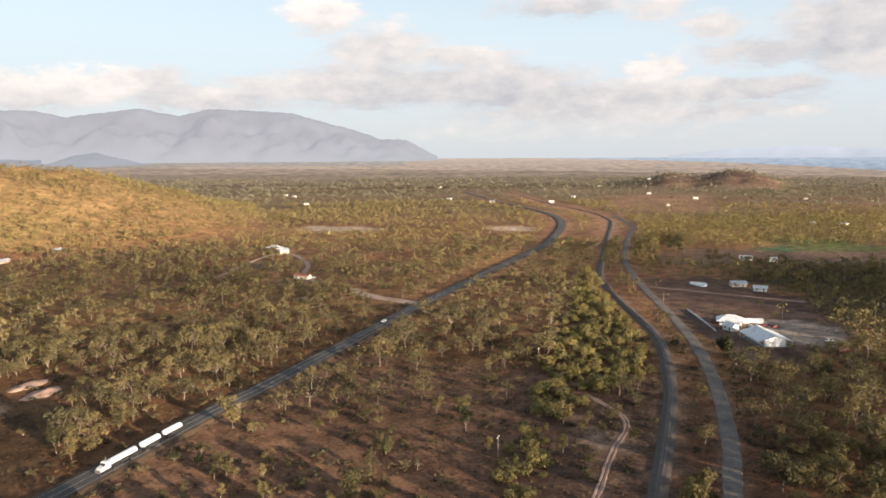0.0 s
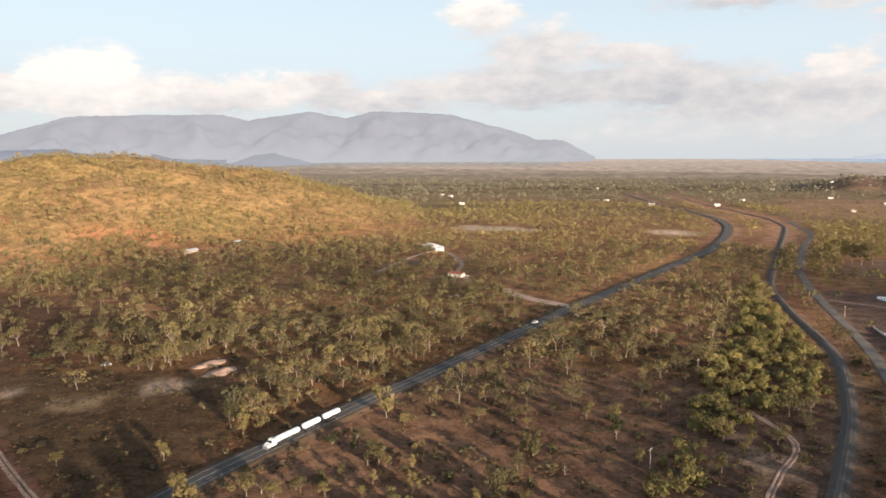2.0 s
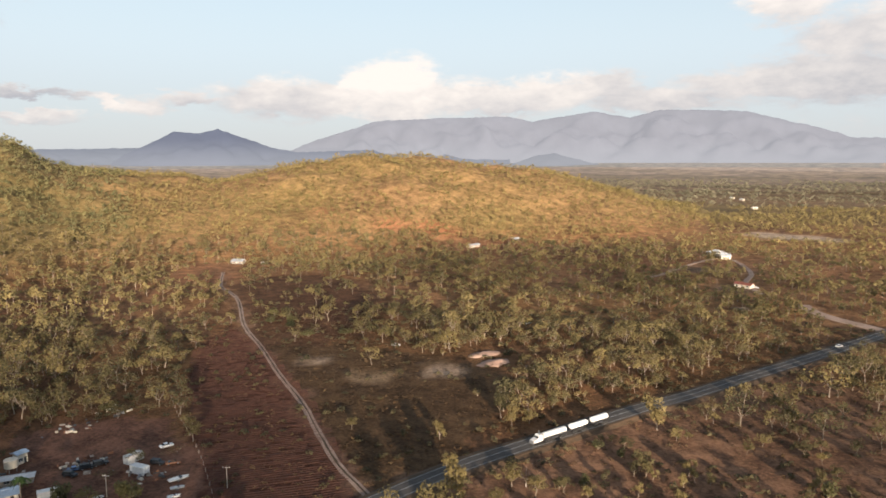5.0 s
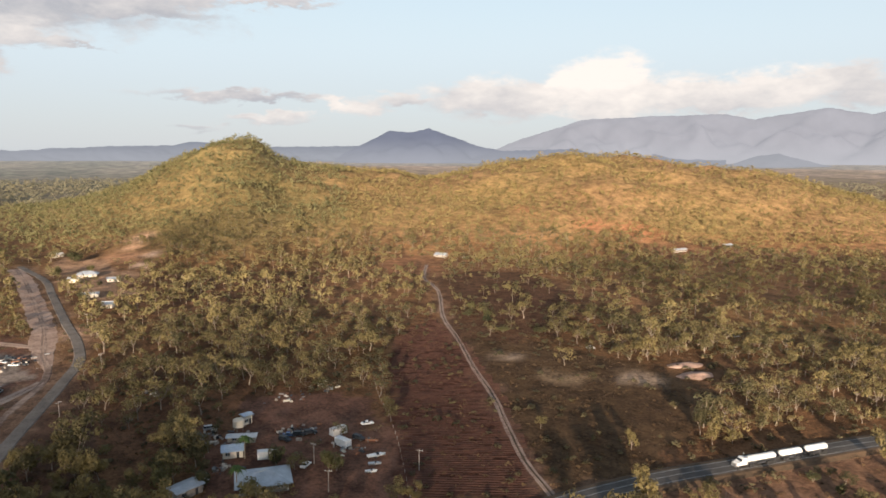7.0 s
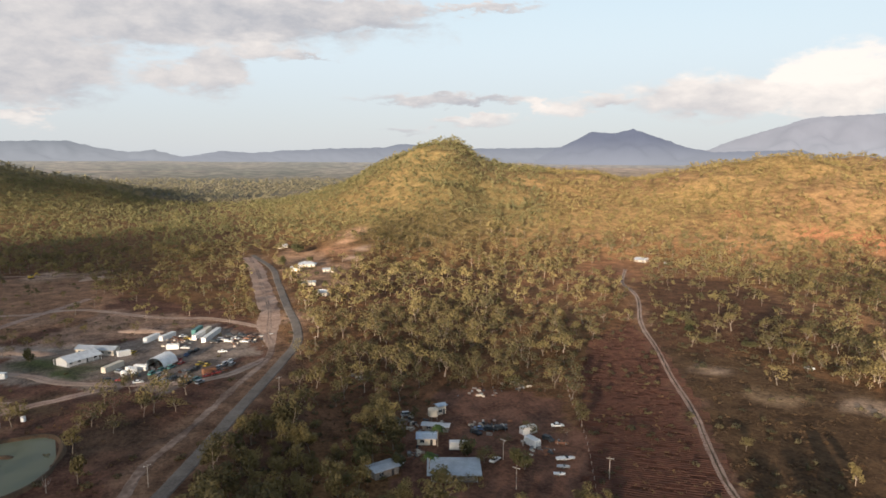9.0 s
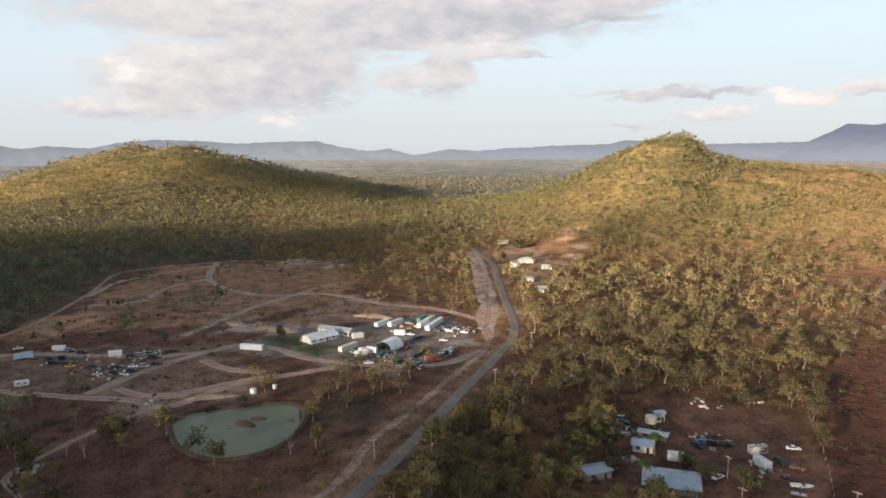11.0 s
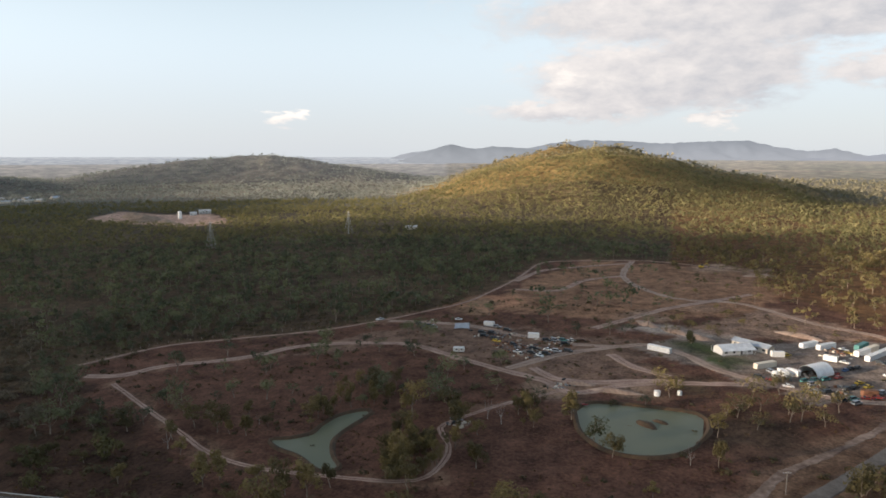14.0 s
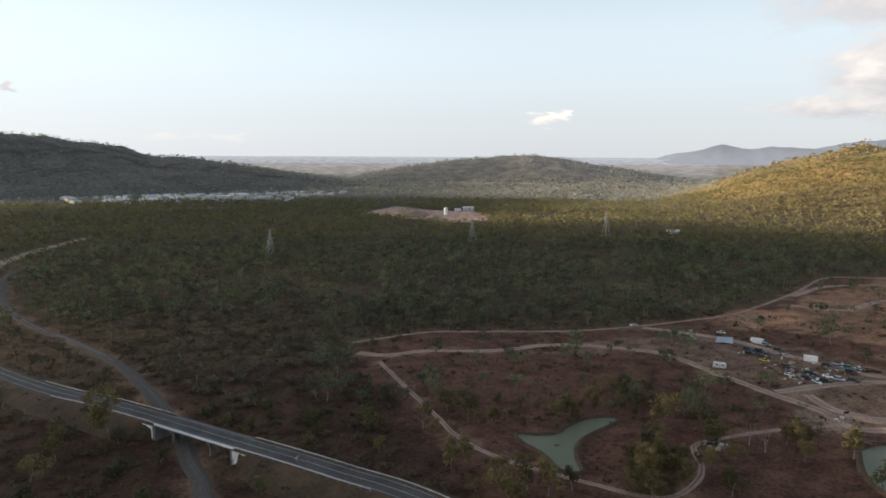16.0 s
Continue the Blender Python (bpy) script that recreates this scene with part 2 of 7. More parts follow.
MAT = {
    "ground": ground_material(),
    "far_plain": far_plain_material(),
    "grass": leaf_material("dry_grass", (0.058, 0.036, 0.020), (0.140, 0.087, 0.043), False),
    # distant, hill and western leaves are made paler: haze painted into their colours
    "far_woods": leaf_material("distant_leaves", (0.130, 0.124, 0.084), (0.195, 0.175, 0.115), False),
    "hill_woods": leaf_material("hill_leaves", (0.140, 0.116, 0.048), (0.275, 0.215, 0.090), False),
    "west_woods": leaf_material("hazed_west_leaves", (0.180, 0.198, 0.190), (0.245, 0.260, 0.240), False),
    "far_hill": leaf_material("far_hill_leaves", (0.102, 0.102, 0.050), (0.192, 0.168, 0.075), False),
    # cooler, darker copy of the woodland leaves, shade painted in
    "shade_woods": leaf_material("shaded_gum_leaves", (0.050, 0.064, 0.040), (0.165, 0.172, 0.092), False),
    "belt": leaf_material("belt_leaves", (0.095, 0.088, 0.034), (0.270, 0.222, 0.080), False),
    "brown_scrub": leaf_material("brown_scrub_leaves", (0.075, 0.066, 0.048), (0.185, 0.150, 0.100), False),
    "gum": leaf_material("gum_leaves", (0.055, 0.050, 0.024), (0.212, 0.165, 0.068)),
    "scrub": leaf_material("scrub_leaves", (0.045, 0.048, 0.022), (0.125, 0.112, 0.046)),
    "woods": leaf_material("woodland_leaves", (0.066, 0.060, 0.029), (0.205, 0.160, 0.068), False),
    # a step paler than the nearer woods, haze painted in
    "mid_woods": leaf_material("mid_leaves", (0.082, 0.073, 0.034), (0.212, 0.166, 0.071), False),
    "palm": leaf_material("palm_leaves", (0.03, 0.06, 0.015), (0.07, 0.11, 0.03)),
    "bark": worn("pale_bark", (0.13, 0.10, 0.075), (0.32, 0.26, 0.205), 0.8, relief=0.03),
    "dead": worn("bleached_wood", (0.20, 0.17, 0.15), (0.38, 0.34, 0.30), 0.8),
    "asphalt": worn("asphalt", (0.063, 0.057, 0.052), (0.112, 0.101, 0.092), 0.15, 0.85, relief=0.01, spec=0.2),
    "old_asphalt": worn("old_asphalt", (0.125, 0.108, 0.094), (0.225, 0.195, 0.168), 0.12, 0.95, relief=0.01, spec=0.1),
    "line": worn("road_paint", (0.22, 0.22, 0.21), (0.50, 0.50, 0.48), 0.8, 0.7),
    "dirt": worn("pale_dirt", (0.25, 0.170, 0.125), (0.44, 0.320, 0.250), 0.10, relief=0.05),
    "red_dirt": worn("red_dirt", (0.25, 0.160, 0.120), (0.46, 0.315, 0.245), 0.10, relief=0.05),
    "sand": worn("sandy_spoil", (0.20, 0.14, 0.095), (0.36, 0.265, 0.19), 0.15, relief=0.05),
    "apron": worn("graded_earth", (0.20, 0.120, 0.082), (0.50, 0.350, 0.265), 0.07, relief=0.08),
    "verge": worn("graded_verge", (0.115, 0.066, 0.044), (0.40, 0.285, 0.215), 0.045, relief=0.05),
    "bank": worn("grassy_bank", (0.050, 0.035, 0.022), (0.118, 0.074, 0.042), 0.12, relief=0.05),
    "ballast": worn("ballast", (0.066, 0.053, 0.043), (0.132, 0.108, 0.088), 1.2, relief=0.05),
    "rail": worn("rail_steel", (0.13, 0.095, 0.08), (0.26, 0.22, 0.20), 0.6, 0.6, 0.5),
    "sleeper": worn("concrete_sleeper", (0.12, 0.11, 0.10), (0.22, 0.20, 0.185), 1.5, own=0.3),
    "concrete": worn("concrete", (0.13, 0.122, 0.112), (0.25, 0.235, 0.215), 0.5),
}

# ---- shape of the land ----


def smooth(u):
    u = np.clip(u, 0, 1)
    return u * u * (3 - 2 * u)


def lumps(x, y, size, seed):
    """Smooth made-up relief from a few turned waves, about -1 to 1."""
    rng = np.random.RandomState(seed)
    out = 0
    for i in range(9):
        a, ph, s = rng.uniform(0, 6.28), rng.uniform(0, 6.28), size * rng.uniform(0.5, 1.6)
        out = out + np.sin((x * math.cos(a) + y * math.sin(a)) * 6.28 / s + ph + 1.3 * np.sin((y * math.cos(a) - x * math.sin(a)) * 6.28 / (s * 1.7) + ph * 2))
    return out / 4.2


# crest lines: azimuth and elevation in degrees, seen from the middle of the plan at 100 m
TWIN_HILL = [(88, -5.2), (81, -4.3), (78, -3.4), (75.4, -2.4), (73.4, -1.4), (71.1, -0.2), (69.2, 0.78), (68, 1.02), (66.5, 1.02), (65.3, 0.34), (64, -0.4), (62.3, -0.8),
             (58.7, -1.05), (55.1, -1.45), (53, -1.95), (50.5, -1.55), (48.2, -0.95), (46, -0.5), (41.5, -0.1), (37.2, -0.05), (34, -0.4), (29.8, -0.95), (26, -1.3), (23.9, -1.9),
             (20.2, -3.0), (17.5, -4.0), (13, -5.2)]
FAR_HILL = [(128, -3.6), (122.2, -3.3), (118.4, -2.4), (114.9, -1.0), (112.2, -0.33), (109.6, 0.27), (106.4, 0.5), (103.7, 0.25), (101.4, -0.2), (99.1, -0.9), (96.8, -1.45), (93.2, -1.95), (89.7, -3.1), (85, -3.6)]
DARK_HILL = [(147, -1.95), (143, -1.25), (139.4, -0.68), (136, -0.38), (132.1, -0.17), (129.8, -0.4), (127.4, -0.85), (124.6, -1.2), (120, -1.95)]
WEST_HILL = [(222, -2.5), (205, 0.6), (188, 1.6), (178, 1.5), (171.2, 1.22), (169.2, 0.98), (166.4, 0.7), (163.8, 0.32), (161.9, -0.28), (159.2, -0.5), (156.3, -0.85), (153.3, -1.3), (147, -2.4)]
KNOLLS = [(-13, -2.5), (-15.5, -2.12), (-17.6, -1.5), (-20, -1.75), (-22, -1.25), (-23.6, -1.36), (-26.3, -2.35), (-28, -2.6)]


def ridge(az, r, crest, foot, top, back, power=1.0):
    a = np.array(sorted(crest))
    el = np.interp(az, a[:, 0], a[:, 1], left=-30, right=-30)
    zc = np.maximum(100 + top * np.tan(np.radians(el)), 0)
    up = smooth((r - foot) / (top - foot)) ** power
    down = 1 - smooth((r - top) / (back - top))
    return zc * np.where(r < top, up, down)


def flat_far(r):
    """Beyond 2.5 km the plain is drawn together, and rises so that its edge lies where the horizon is."""
    d = np.maximum(r - 2500, 0)
    real = r + 6.2 * d * (d / 2400) ** 2
    return 100 - np.maximum(r, 1) * 100 / np.maximum(real, 1)


def land(x, y):
    x, y = np.asarray(x, float), np.asarray(y, float)
    r = np.hypot(x, y)
    az = np.degrees(np.arctan2(-x, y))
    az = np.where(az < -90, az + 360, az)
    z = flat_far(r) + 0.5 * lumps(x, y, 240, 3) * smooth((r - 150) / 300)
    foot = np.interp(az, [14, 22, 37, 53, 68, 75, 84], [880, 820, 690, 660, 600, 640, 760])
    h1 = ridge(az, r, TWIN_HILL, foot, 1170, 1750)
    h2 = ridge(az, r, FAR_HILL, 1010, 1650, 2300)
    h3 = ridge(az, r, DARK_HILL, 2350, 2900, 3600)
    h4 = ridge(az, r, WEST_HILL, 1740, 2400, 3300)
    h5 = ridge(az, r, KNOLLS, 2000, 2350, 2800)
    h = h1 + h2 + h4 + np.maximum(h3 - flat_far(r), 0) + h5
    rough = 1 + 0.055 * lumps(x, y, 170, 5) * np.clip(h / 25, 0, 1) + 0.03 * lumps(x, y, 60, 6) * np.clip(h / 25, 0, 1)
    return z + h * np.where(h > 0, rough, 1)


def bank_height(x, y):
    """How far the highway's earth bank stands over the land."""
    d = off_line(x, y, HIGHWAY)
    lift = 0.9 + 4.6 * np.exp(-(np.maximum(np.hypot(np.asarray(x) + 88, np.asarray(y) + 222) - 22, 0) / 95) ** 2)
    return np.interp(d, [6.8, 9.5, 19], [1, 0.75, 0], right=0) * np.maximum(lift - 0.3, 0)


def inside(x, y, poly):
    x, y = np.asarray(x, float), np.asarray(y, float)
    c = np.zeros(x.shape, bool)
    for (x0, y0), (x1, y1) in zip(poly, poly[1:] + poly[:1]):
        if y0 != y1:
            c ^= ((y0 > y) != (y1 > y)) & (x < (x1 - x0) * (y - y0) / (y1 - y0) + x0)
    return c


def curve(points, step=4.0):
    """A smooth line through the points, as evenly spaced points."""
    p = np.array([points[0]] + list(points) + [points[-1]], float)
    p[0], p[-1] = 2 * p[1] - p[2], 2 * p[-2] - p[-3]
    out = []
    for i in range(1, len(p) - 2):
        n = max(2, int(np.linalg.norm(p[i + 1] - p[i]) / step))
        t = np.linspace(0, 1, n, endpoint=False)[:, None]
        out.append(0.5 * (2 * p[i] + (p[i + 1] - p[i - 1]) * t + (2 * p[i - 1] - 5 * p[i] + 4 * p[i + 1] - p[i + 2]) * t * t + (3 * p[i] - p[i - 1] - 3 * p[i + 1] + p[i + 2]) * t ** 3))
    return np.vstack(out + [p[-2:-1]])


def off_line(x, y, line):
    """Distance from a polyline."""
    x, y = np.asarray(x, float), np.asarray(y, float)
    best = np.full(x.shape, 1e9)
    for a, b in zip(line[:-1], line[1:]):
        lo, hi = np.minimum(a, b) - 60, np.maximum(a, b) + 60
        near = (x > lo[0]) & (x < hi[0]) & (y > lo[1]) & (y < hi[1])
        if not near.any():
            continue
        d = b - a
        t = np.clip(((x[near] - a[0]) * d[0] + (y[near] - a[1]) * d[1]) / (d @ d), 0, 1)
        best[near] = np.minimum(best[near], np.hypot(x[near] - a[0] - t * d[0], y[near] - a[1] - t * d[1]))
    return best


# ---- plan of roads, tracks and clearings ----
HIGHWAY = curve([(-36, -420), (-50, -350), (-61, -303), (-70, -277), (-86, -229), (-96, -199), (-107, -168), (-118, -135), (-128, -60), (-132, 40), (-129, 130), (-121, 177), (-110, 211), (-92, 262),
                 (-78, 295), (-62, 338), (-29, 424), (-8, 482), (44, 606), (108, 760), (141, 870), (168, 990), (180, 1102), (172, 1240), (120, 1500), (60, 1900)])
RAIL = curve([(-180, -760), (-110, -666), (-87, -588), (-78, -510), (-80, -445), (-89, -395), (-95, -332), (-89, -255), (-80, -212), (-73, -182), (-40, -90), (10, 60), (64, 199), (86, 258), (97, 290), (108, 331), (117, 373), (120, 413), (121, 470), (124, 521),
              (132, 584), (162, 702), (200, 848), (236, 983), (256, 1087), (254, 1229), (211, 1486), (178, 1901)])
SERVICE = curve([(40, 60), (66, 140), (86, 198), (97, 226), (111, 269), (125, 322), (135, 373), (142, 427), (149, 499), (161, 598), (178, 682), (225, 847), (262, 966), (280, 1150)])
QUARRY_ROAD = curve([(-150, -32), (-205, -2), (-247, 18), (-272, 29), (-307, 45), (-343, 61), (-370, 72), (-409, 79), (-458, 83), (-556, 93), (-630, 100), (-720, 96)])
HAUL = curve([(-150, -42), (-202, -14), (-234, -3), (-258, 10), (-304, 32), (-349, 54), (-397, 61), (-450, 70), (-532, 78), (-632, 87), (-707, 91)])
FARM_TRACK = curve([(-124, 146), (-133, 151), (-154, 161), (-176, 175), (-209, 197), (-244, 217), (-289, 245), (-337, 273), (-395, 316), (-425, 333), (-456, 348), (-510, 392)])
SIDE_ROAD = curve([(-12, 464), (-30, 478), (-45, 489), (-59, 504), (-68, 522)])
OLD_WEST_ROAD = curve([(-96, -690), (-109, -725), (-159, -806), (-213, -874)])
TRACKS = {
    "loop": curve([(-275, -90), (-252, -103), (-239, -109), (-224, -114), (-215, -115), (-203, -105), (-192, -101), (-179, -100), (-172, -106), (-165, -126), (-159, -147), (-159, -170), (-168, -197), (-181, -236), (-190, -262)]),
    "fence": curve([(-200, -300), (-244, -293), (-275, -270), (-309, -243), (-346, -226), (-380, -215), (-426, -205), (-522, -211), (-600, -221), (-629, -198), (-658, -150), (-654, -97), (-631, -45), (-614, -35)]),
    "middle": curve([(-191, -282), (-200, -268), (-218, -264), (-246, -242), (-280, -228), (-305, -187), (-297, -149), (-289, -121), (-284, -100), (-275, -84), (-300, -62), (-322, -20)]),
    "yard": curve([(-346, -222), (-358, -180), (-353, -142), (-349, -114), (-354, -88), (-366, -73), (-355, -53), (-336, -34), (-321, 4), (-324, 30), (-345, 52)]),
    "cross": curve([(-293, -122), (-325, -109), (-354, -88)]),
    "rise": curve([(-652, -151), (-569, -138), (-511, -103), (-493, -75), (-498, -42), (-461, 2), (-445, 33), (-410, 60)]),
    "rim": curve([(-506, -207), (-566, -205), (-604, -180), (-630, -159), (-640, -148)]),
    "ledge": curve([(-474, -194), (-485, -165), (-536, -161), (-572, -140)]),
    "terrace": curve([(-387, -109), (-432, -92), (-463, -79), (-503, -57), (-536, -39)]),
    "clay": curve([(-300, -112), (-289, -97), (-294, -77), (-303, -64), (-311, -47)]),
    "dip": curve([(-339, -86), (-323, -71), (-316, -53)]),
    "strip": curve([(40, 185), (46, 199), (57, 227), (69, 256), (60, 285)]),
    "lot": curve([(157, 526), (191, 502), (222, 480), (249, 464)]),
    "house": curve([(-190, 575), (-186, 600), (-184, 649), (-178, 700), (-168, 722), (-152, 709), (-126, 647), (-118, 590), (-98, 545)]),
}
DAM = [(-255, -77), (-266, -74), (-271, -59), (-273, -46), (-273, -35), (-263, -30), (-242, -31), (-230, -38), (-224, -48), (-226, -58), (-237, -69)]
BILLABONG = [(-181, -156), (-188, -152), (-197, -154), (-207, -154), (-215, -150), (-215, -146), (-200, -145), (-188, -143), (-178, -136), (-171, -128), (-167, -130), (-168, -135), (-172, -144), (-174, -155), (-177, -161)]
GROVE = [(-178, -122), (-200, -124), (-208, -112), (-202, -101), (-190, -100), (-176, -100), (-168, -112)]
CLEARED = [(-160, -36), (-205, -14), (-304, 30), (-350, 54), (-420, 62), (-470, 40), (-560, -40), (-614, -35), (-654, -97), (-658, -150), (-629, -198), (-600, -221), (-522, -211), (-426, -205), (-346, -226), (-309, -243),
           (-244, -293), (-200, -300), (-170, -240), (-140, -150), (-135, -60)]
MACHINE_YARD = [(-356, -76), (-390, -58), (-403, -12), (-420, 11), (-429, 32), (-396, 55), (-358, 49), (-322, 26), (-313, 4), (-324, -20), (-339, -50)]
HOME_YARD = [(-170, 66), (-202, 73), (-242, 92), (-268, 112), (-262, 135), (-240, 156), (-200, 140), (-158, 117)]
PLOUGHED = [(-158, 115), (-238, 163), (-312, 217), (-345, 268), (-290, 250), (-205, 202), (-150, 163), (-130, 145)]
PASTURE = [(-126, 150), (-176, 179), (-244, 221), (-292, 250), (-268, 266), (-228, 280), (-192, 284), (-150, 274), (-134, 226), (-125, 190)]
FIELD = [(-292, 250), (-337, 276), (-395, 319), (-452, 352), (-455, 400), (-430, 430), (-370, 420), (-300, 360), (-262, 300), (-268, 266)]
LOT = [(140, 440), (146, 330), (160, 325), (205, 350), (235, 400), (245, 470), (220, 560), (160, 560)]
SAVANNA = [(-88, 262), (-125, 170), (-60, 150), (60, 190), (80, 270), (50, 320), (-20, 340), (-50, 350)]
EAST_FIELD = [(194, 628), (402, 625), (458, 721), (274, 741), (216, 709)]
EAST_WOODS = [(220, 784), (345, 779), (500, 787), (690, 1092), (459, 1102), (277, 1054)]
EAST_LAWN = [(345, 724), (449, 708), (480, 752), (366, 766)]
DARK_WOODS = [(240, 430), (250, 470), (262, 505), (236, 560), (300, 606), (400, 620), (420, 500), (320, 400), (250, 355)]
NORTH_FIELD = [(401, 1744), (645, 1723), (491, 1234), (313, 1250)]
QUARRY_CUT = [(-490, 112), (-560, 110), (-690, 112), (-745, 135), (-705, 165), (-655, 160), (-610, 172), (-560, 140), (-505, 124)]
CRUSHER = [(-654, -961), (-796, -1058), (-787, -947), (-826, -872), (-740, -744), (-676, -760), (-655, -869)]
# bare or grown-over patches: place, radius, colour
PATCHES_A = [(98, 948, 40, (0.46, 0.36, 0.27)), (90, 963, 34, (0.46, 0.36, 0.27)), (-175, 970, 40, (0.46, 0.36, 0.27)), (-127, 963, 40, (0.46, 0.36, 0.27)), (212, 1413, 55, (0.36, 0.19, 0.11)), (241, 1321, 55, (0.36, 0.19, 0.11)), (251, 1219, 55, (0.36, 0.19, 0.11)), (-399, -86, 12, (0.42, 0.34, 0.29)), (-401, -57, 10, (0.42, 0.34, 0.29)), (-402, -36, 10, (0.40, 0.31, 0.25)), (-432, -88, 14, (0.33, 0.23, 0.17)), (-470, -60, 18, (0.30, 0.19, 0.13))]
PATCHES_B = [(-428, -190, 26, (0.50, 0.26, 0.155)), (-408, -192, 24, (0.50, 0.26, 0.155)), (-770, 214, 20, (0.42, 0.27, 0.18)), (-740, 196, 18, (0.40, 0.25, 0.16)), (-697, 201, 16, (0.46, 0.34, 0.26)), (-657, 182, 16, (0.44, 0.31, 0.23)), (-705, 178, 26, (0.34, 0.19, 0.11)), (-790, 182, 30, (0.32, 0.18, 0.10)), (-535, 138, 12, (0.36, 0.24, 0.17)), (-480, 671, 40, (0.34, 0.16, 0.085)), (-522, 643, 30, (0.33, 0.16, 0.085)), (-618, 629, 22, (0.33, 0.17, 0.09))]
PATCHES_C = [(-500, 365, 34, (0.27, 0.125, 0.065)), (252, 1229, 45, (0.34, 0.20, 0.12)), (232, 1370, 50, (0.34, 0.20, 0.12)), (205, 1520, 55, (0.34, 0.20, 0.12)), (300, 1150, 40, (0.32, 0.19, 0.12)), (-245, 243, 12, (0.33, 0.24, 0.17)), (-187, 266, 16, (0.33, 0.24, 0.17)), (-205, 240, 14, (0.26, 0.18, 0.11)), (-430, 80, 22, (0.34, 0.22, 0.15)), (-405, -72, 15, (0.42, 0.36, 0.31)), (-398, -50, 10, (0.44, 0.38, 0.33)), (-440, -20, 18, (0.30, 0.20, 0.14))]
PATCHES_D = [(-395, -190, 16, (0.30, 0.19, 0.12)), (-420, -195, 18, (0.30, 0.19, 0.12)), (-640, -80, 24, (0.40, 0.27, 0.19)), (-655, -72, 20, (0.46, 0.33, 0.25)), (-650, -45, 16, (0.44, 0.31, 0.23)), (-630, -45, 16, (0.32, 0.21, 0.14)), (-370, -50, 15, (0.06, 0.075, 0.032)), (-358, -34, 13, (0.06, 0.075, 0.032)), (-346, -28, 8, (0.06, 0.075, 0.032)), (-308, -42, 16, (0.075, 0.050, 0.030)), (-262, -12, 30, (0.085, 0.055, 0.038)), (-275, -92, 14, (0.29, 0.20, 0.145)), (-290, -62, 14, (0.25, 0.17, 0.12)), (55, 235, 14, (0.27, 0.19, 0.14))]
PATCHES_E = [(48, 262, 10, (0.22, 0.15, 0.11)), (-540, 400, 45, (0.25, 0.13, 0.07)), (-470, 320, 25, (0.24, 0.12, 0.065)), (-150, 955, 45, (0.40, 0.32, 0.24)), (-100, 950, 30, (0.40, 0.32, 0.24)), (420, 790, 70, (0.12, 0.14, 0.05)), (350, 738, 26, (0.08, 0.15, 0.08)), (-120, 560, 24, (0.19, 0.13, 0.09)), (190, 1000, 40, (0.30, 0.17, 0.10)), (300, 650, 50, (0.20, 0.12, 0.075)), (-160, 640, 30, (0.17, 0.12, 0.08))]
PATCHES = PATCHES_A + PATCHES_B + PATCHES_C + PATCHES_D + PATCHES_E
LINES = [(HIGHWAY, 8.5), (RAIL, 7), (SERVICE, 6), (QUARRY_ROAD, 6), (HAUL, 8), (FARM_TRACK, 4), (SIDE_ROAD, 9), (OLD_WEST_ROAD, 9)] + [(c, 3.5) for c in TRACKS.values()]


def mesh_object(name, verts, faces, mats, smooth_shade=False, mat_index=None, parent=None):
    """A mesh from arrays; faces is an (n, 3) or (n, 4) array."""
    me = bpy.data.meshes.new(name)
    verts, faces = np.asarray(verts, np.float32), np.asarray(faces, np.int32)
    n, k = faces.shape
    me.vertices.add(len(verts))
    me.vertices.foreach_set("co", verts.ravel())
    me.loops.add(n * k)
    me.loops.foreach_set("vertex_index", faces.ravel())
    me.polygons.add(n)
    me.polygons.foreach_set("loop_start", np.arange(0, n * k, k, dtype=np.int32))
    if mat_index is not None:
        me.polygons.foreach_set("material_index", np.asarray(mat_index, np.int32))
    me.polygons.foreach_set("use_smooth", np.full(n, smooth_shade))
    for m in mats:
        me.materials.append(m)
    me.update(calc_edges=True)
    ob = new(name, me)
    if parent:
        ob.parent = parent
    return ob


def grid_faces(rows, cols, wrap=False):
    i, j = np.meshgrid(np.arange(rows - 1), np.arange(cols if wrap else cols - 1), indexing="ij")
    a, b = i * cols + j, i * cols + (j + 1) % cols
    return np.stack([a, b, b + cols, a + cols], -1).reshape(-1, 4)


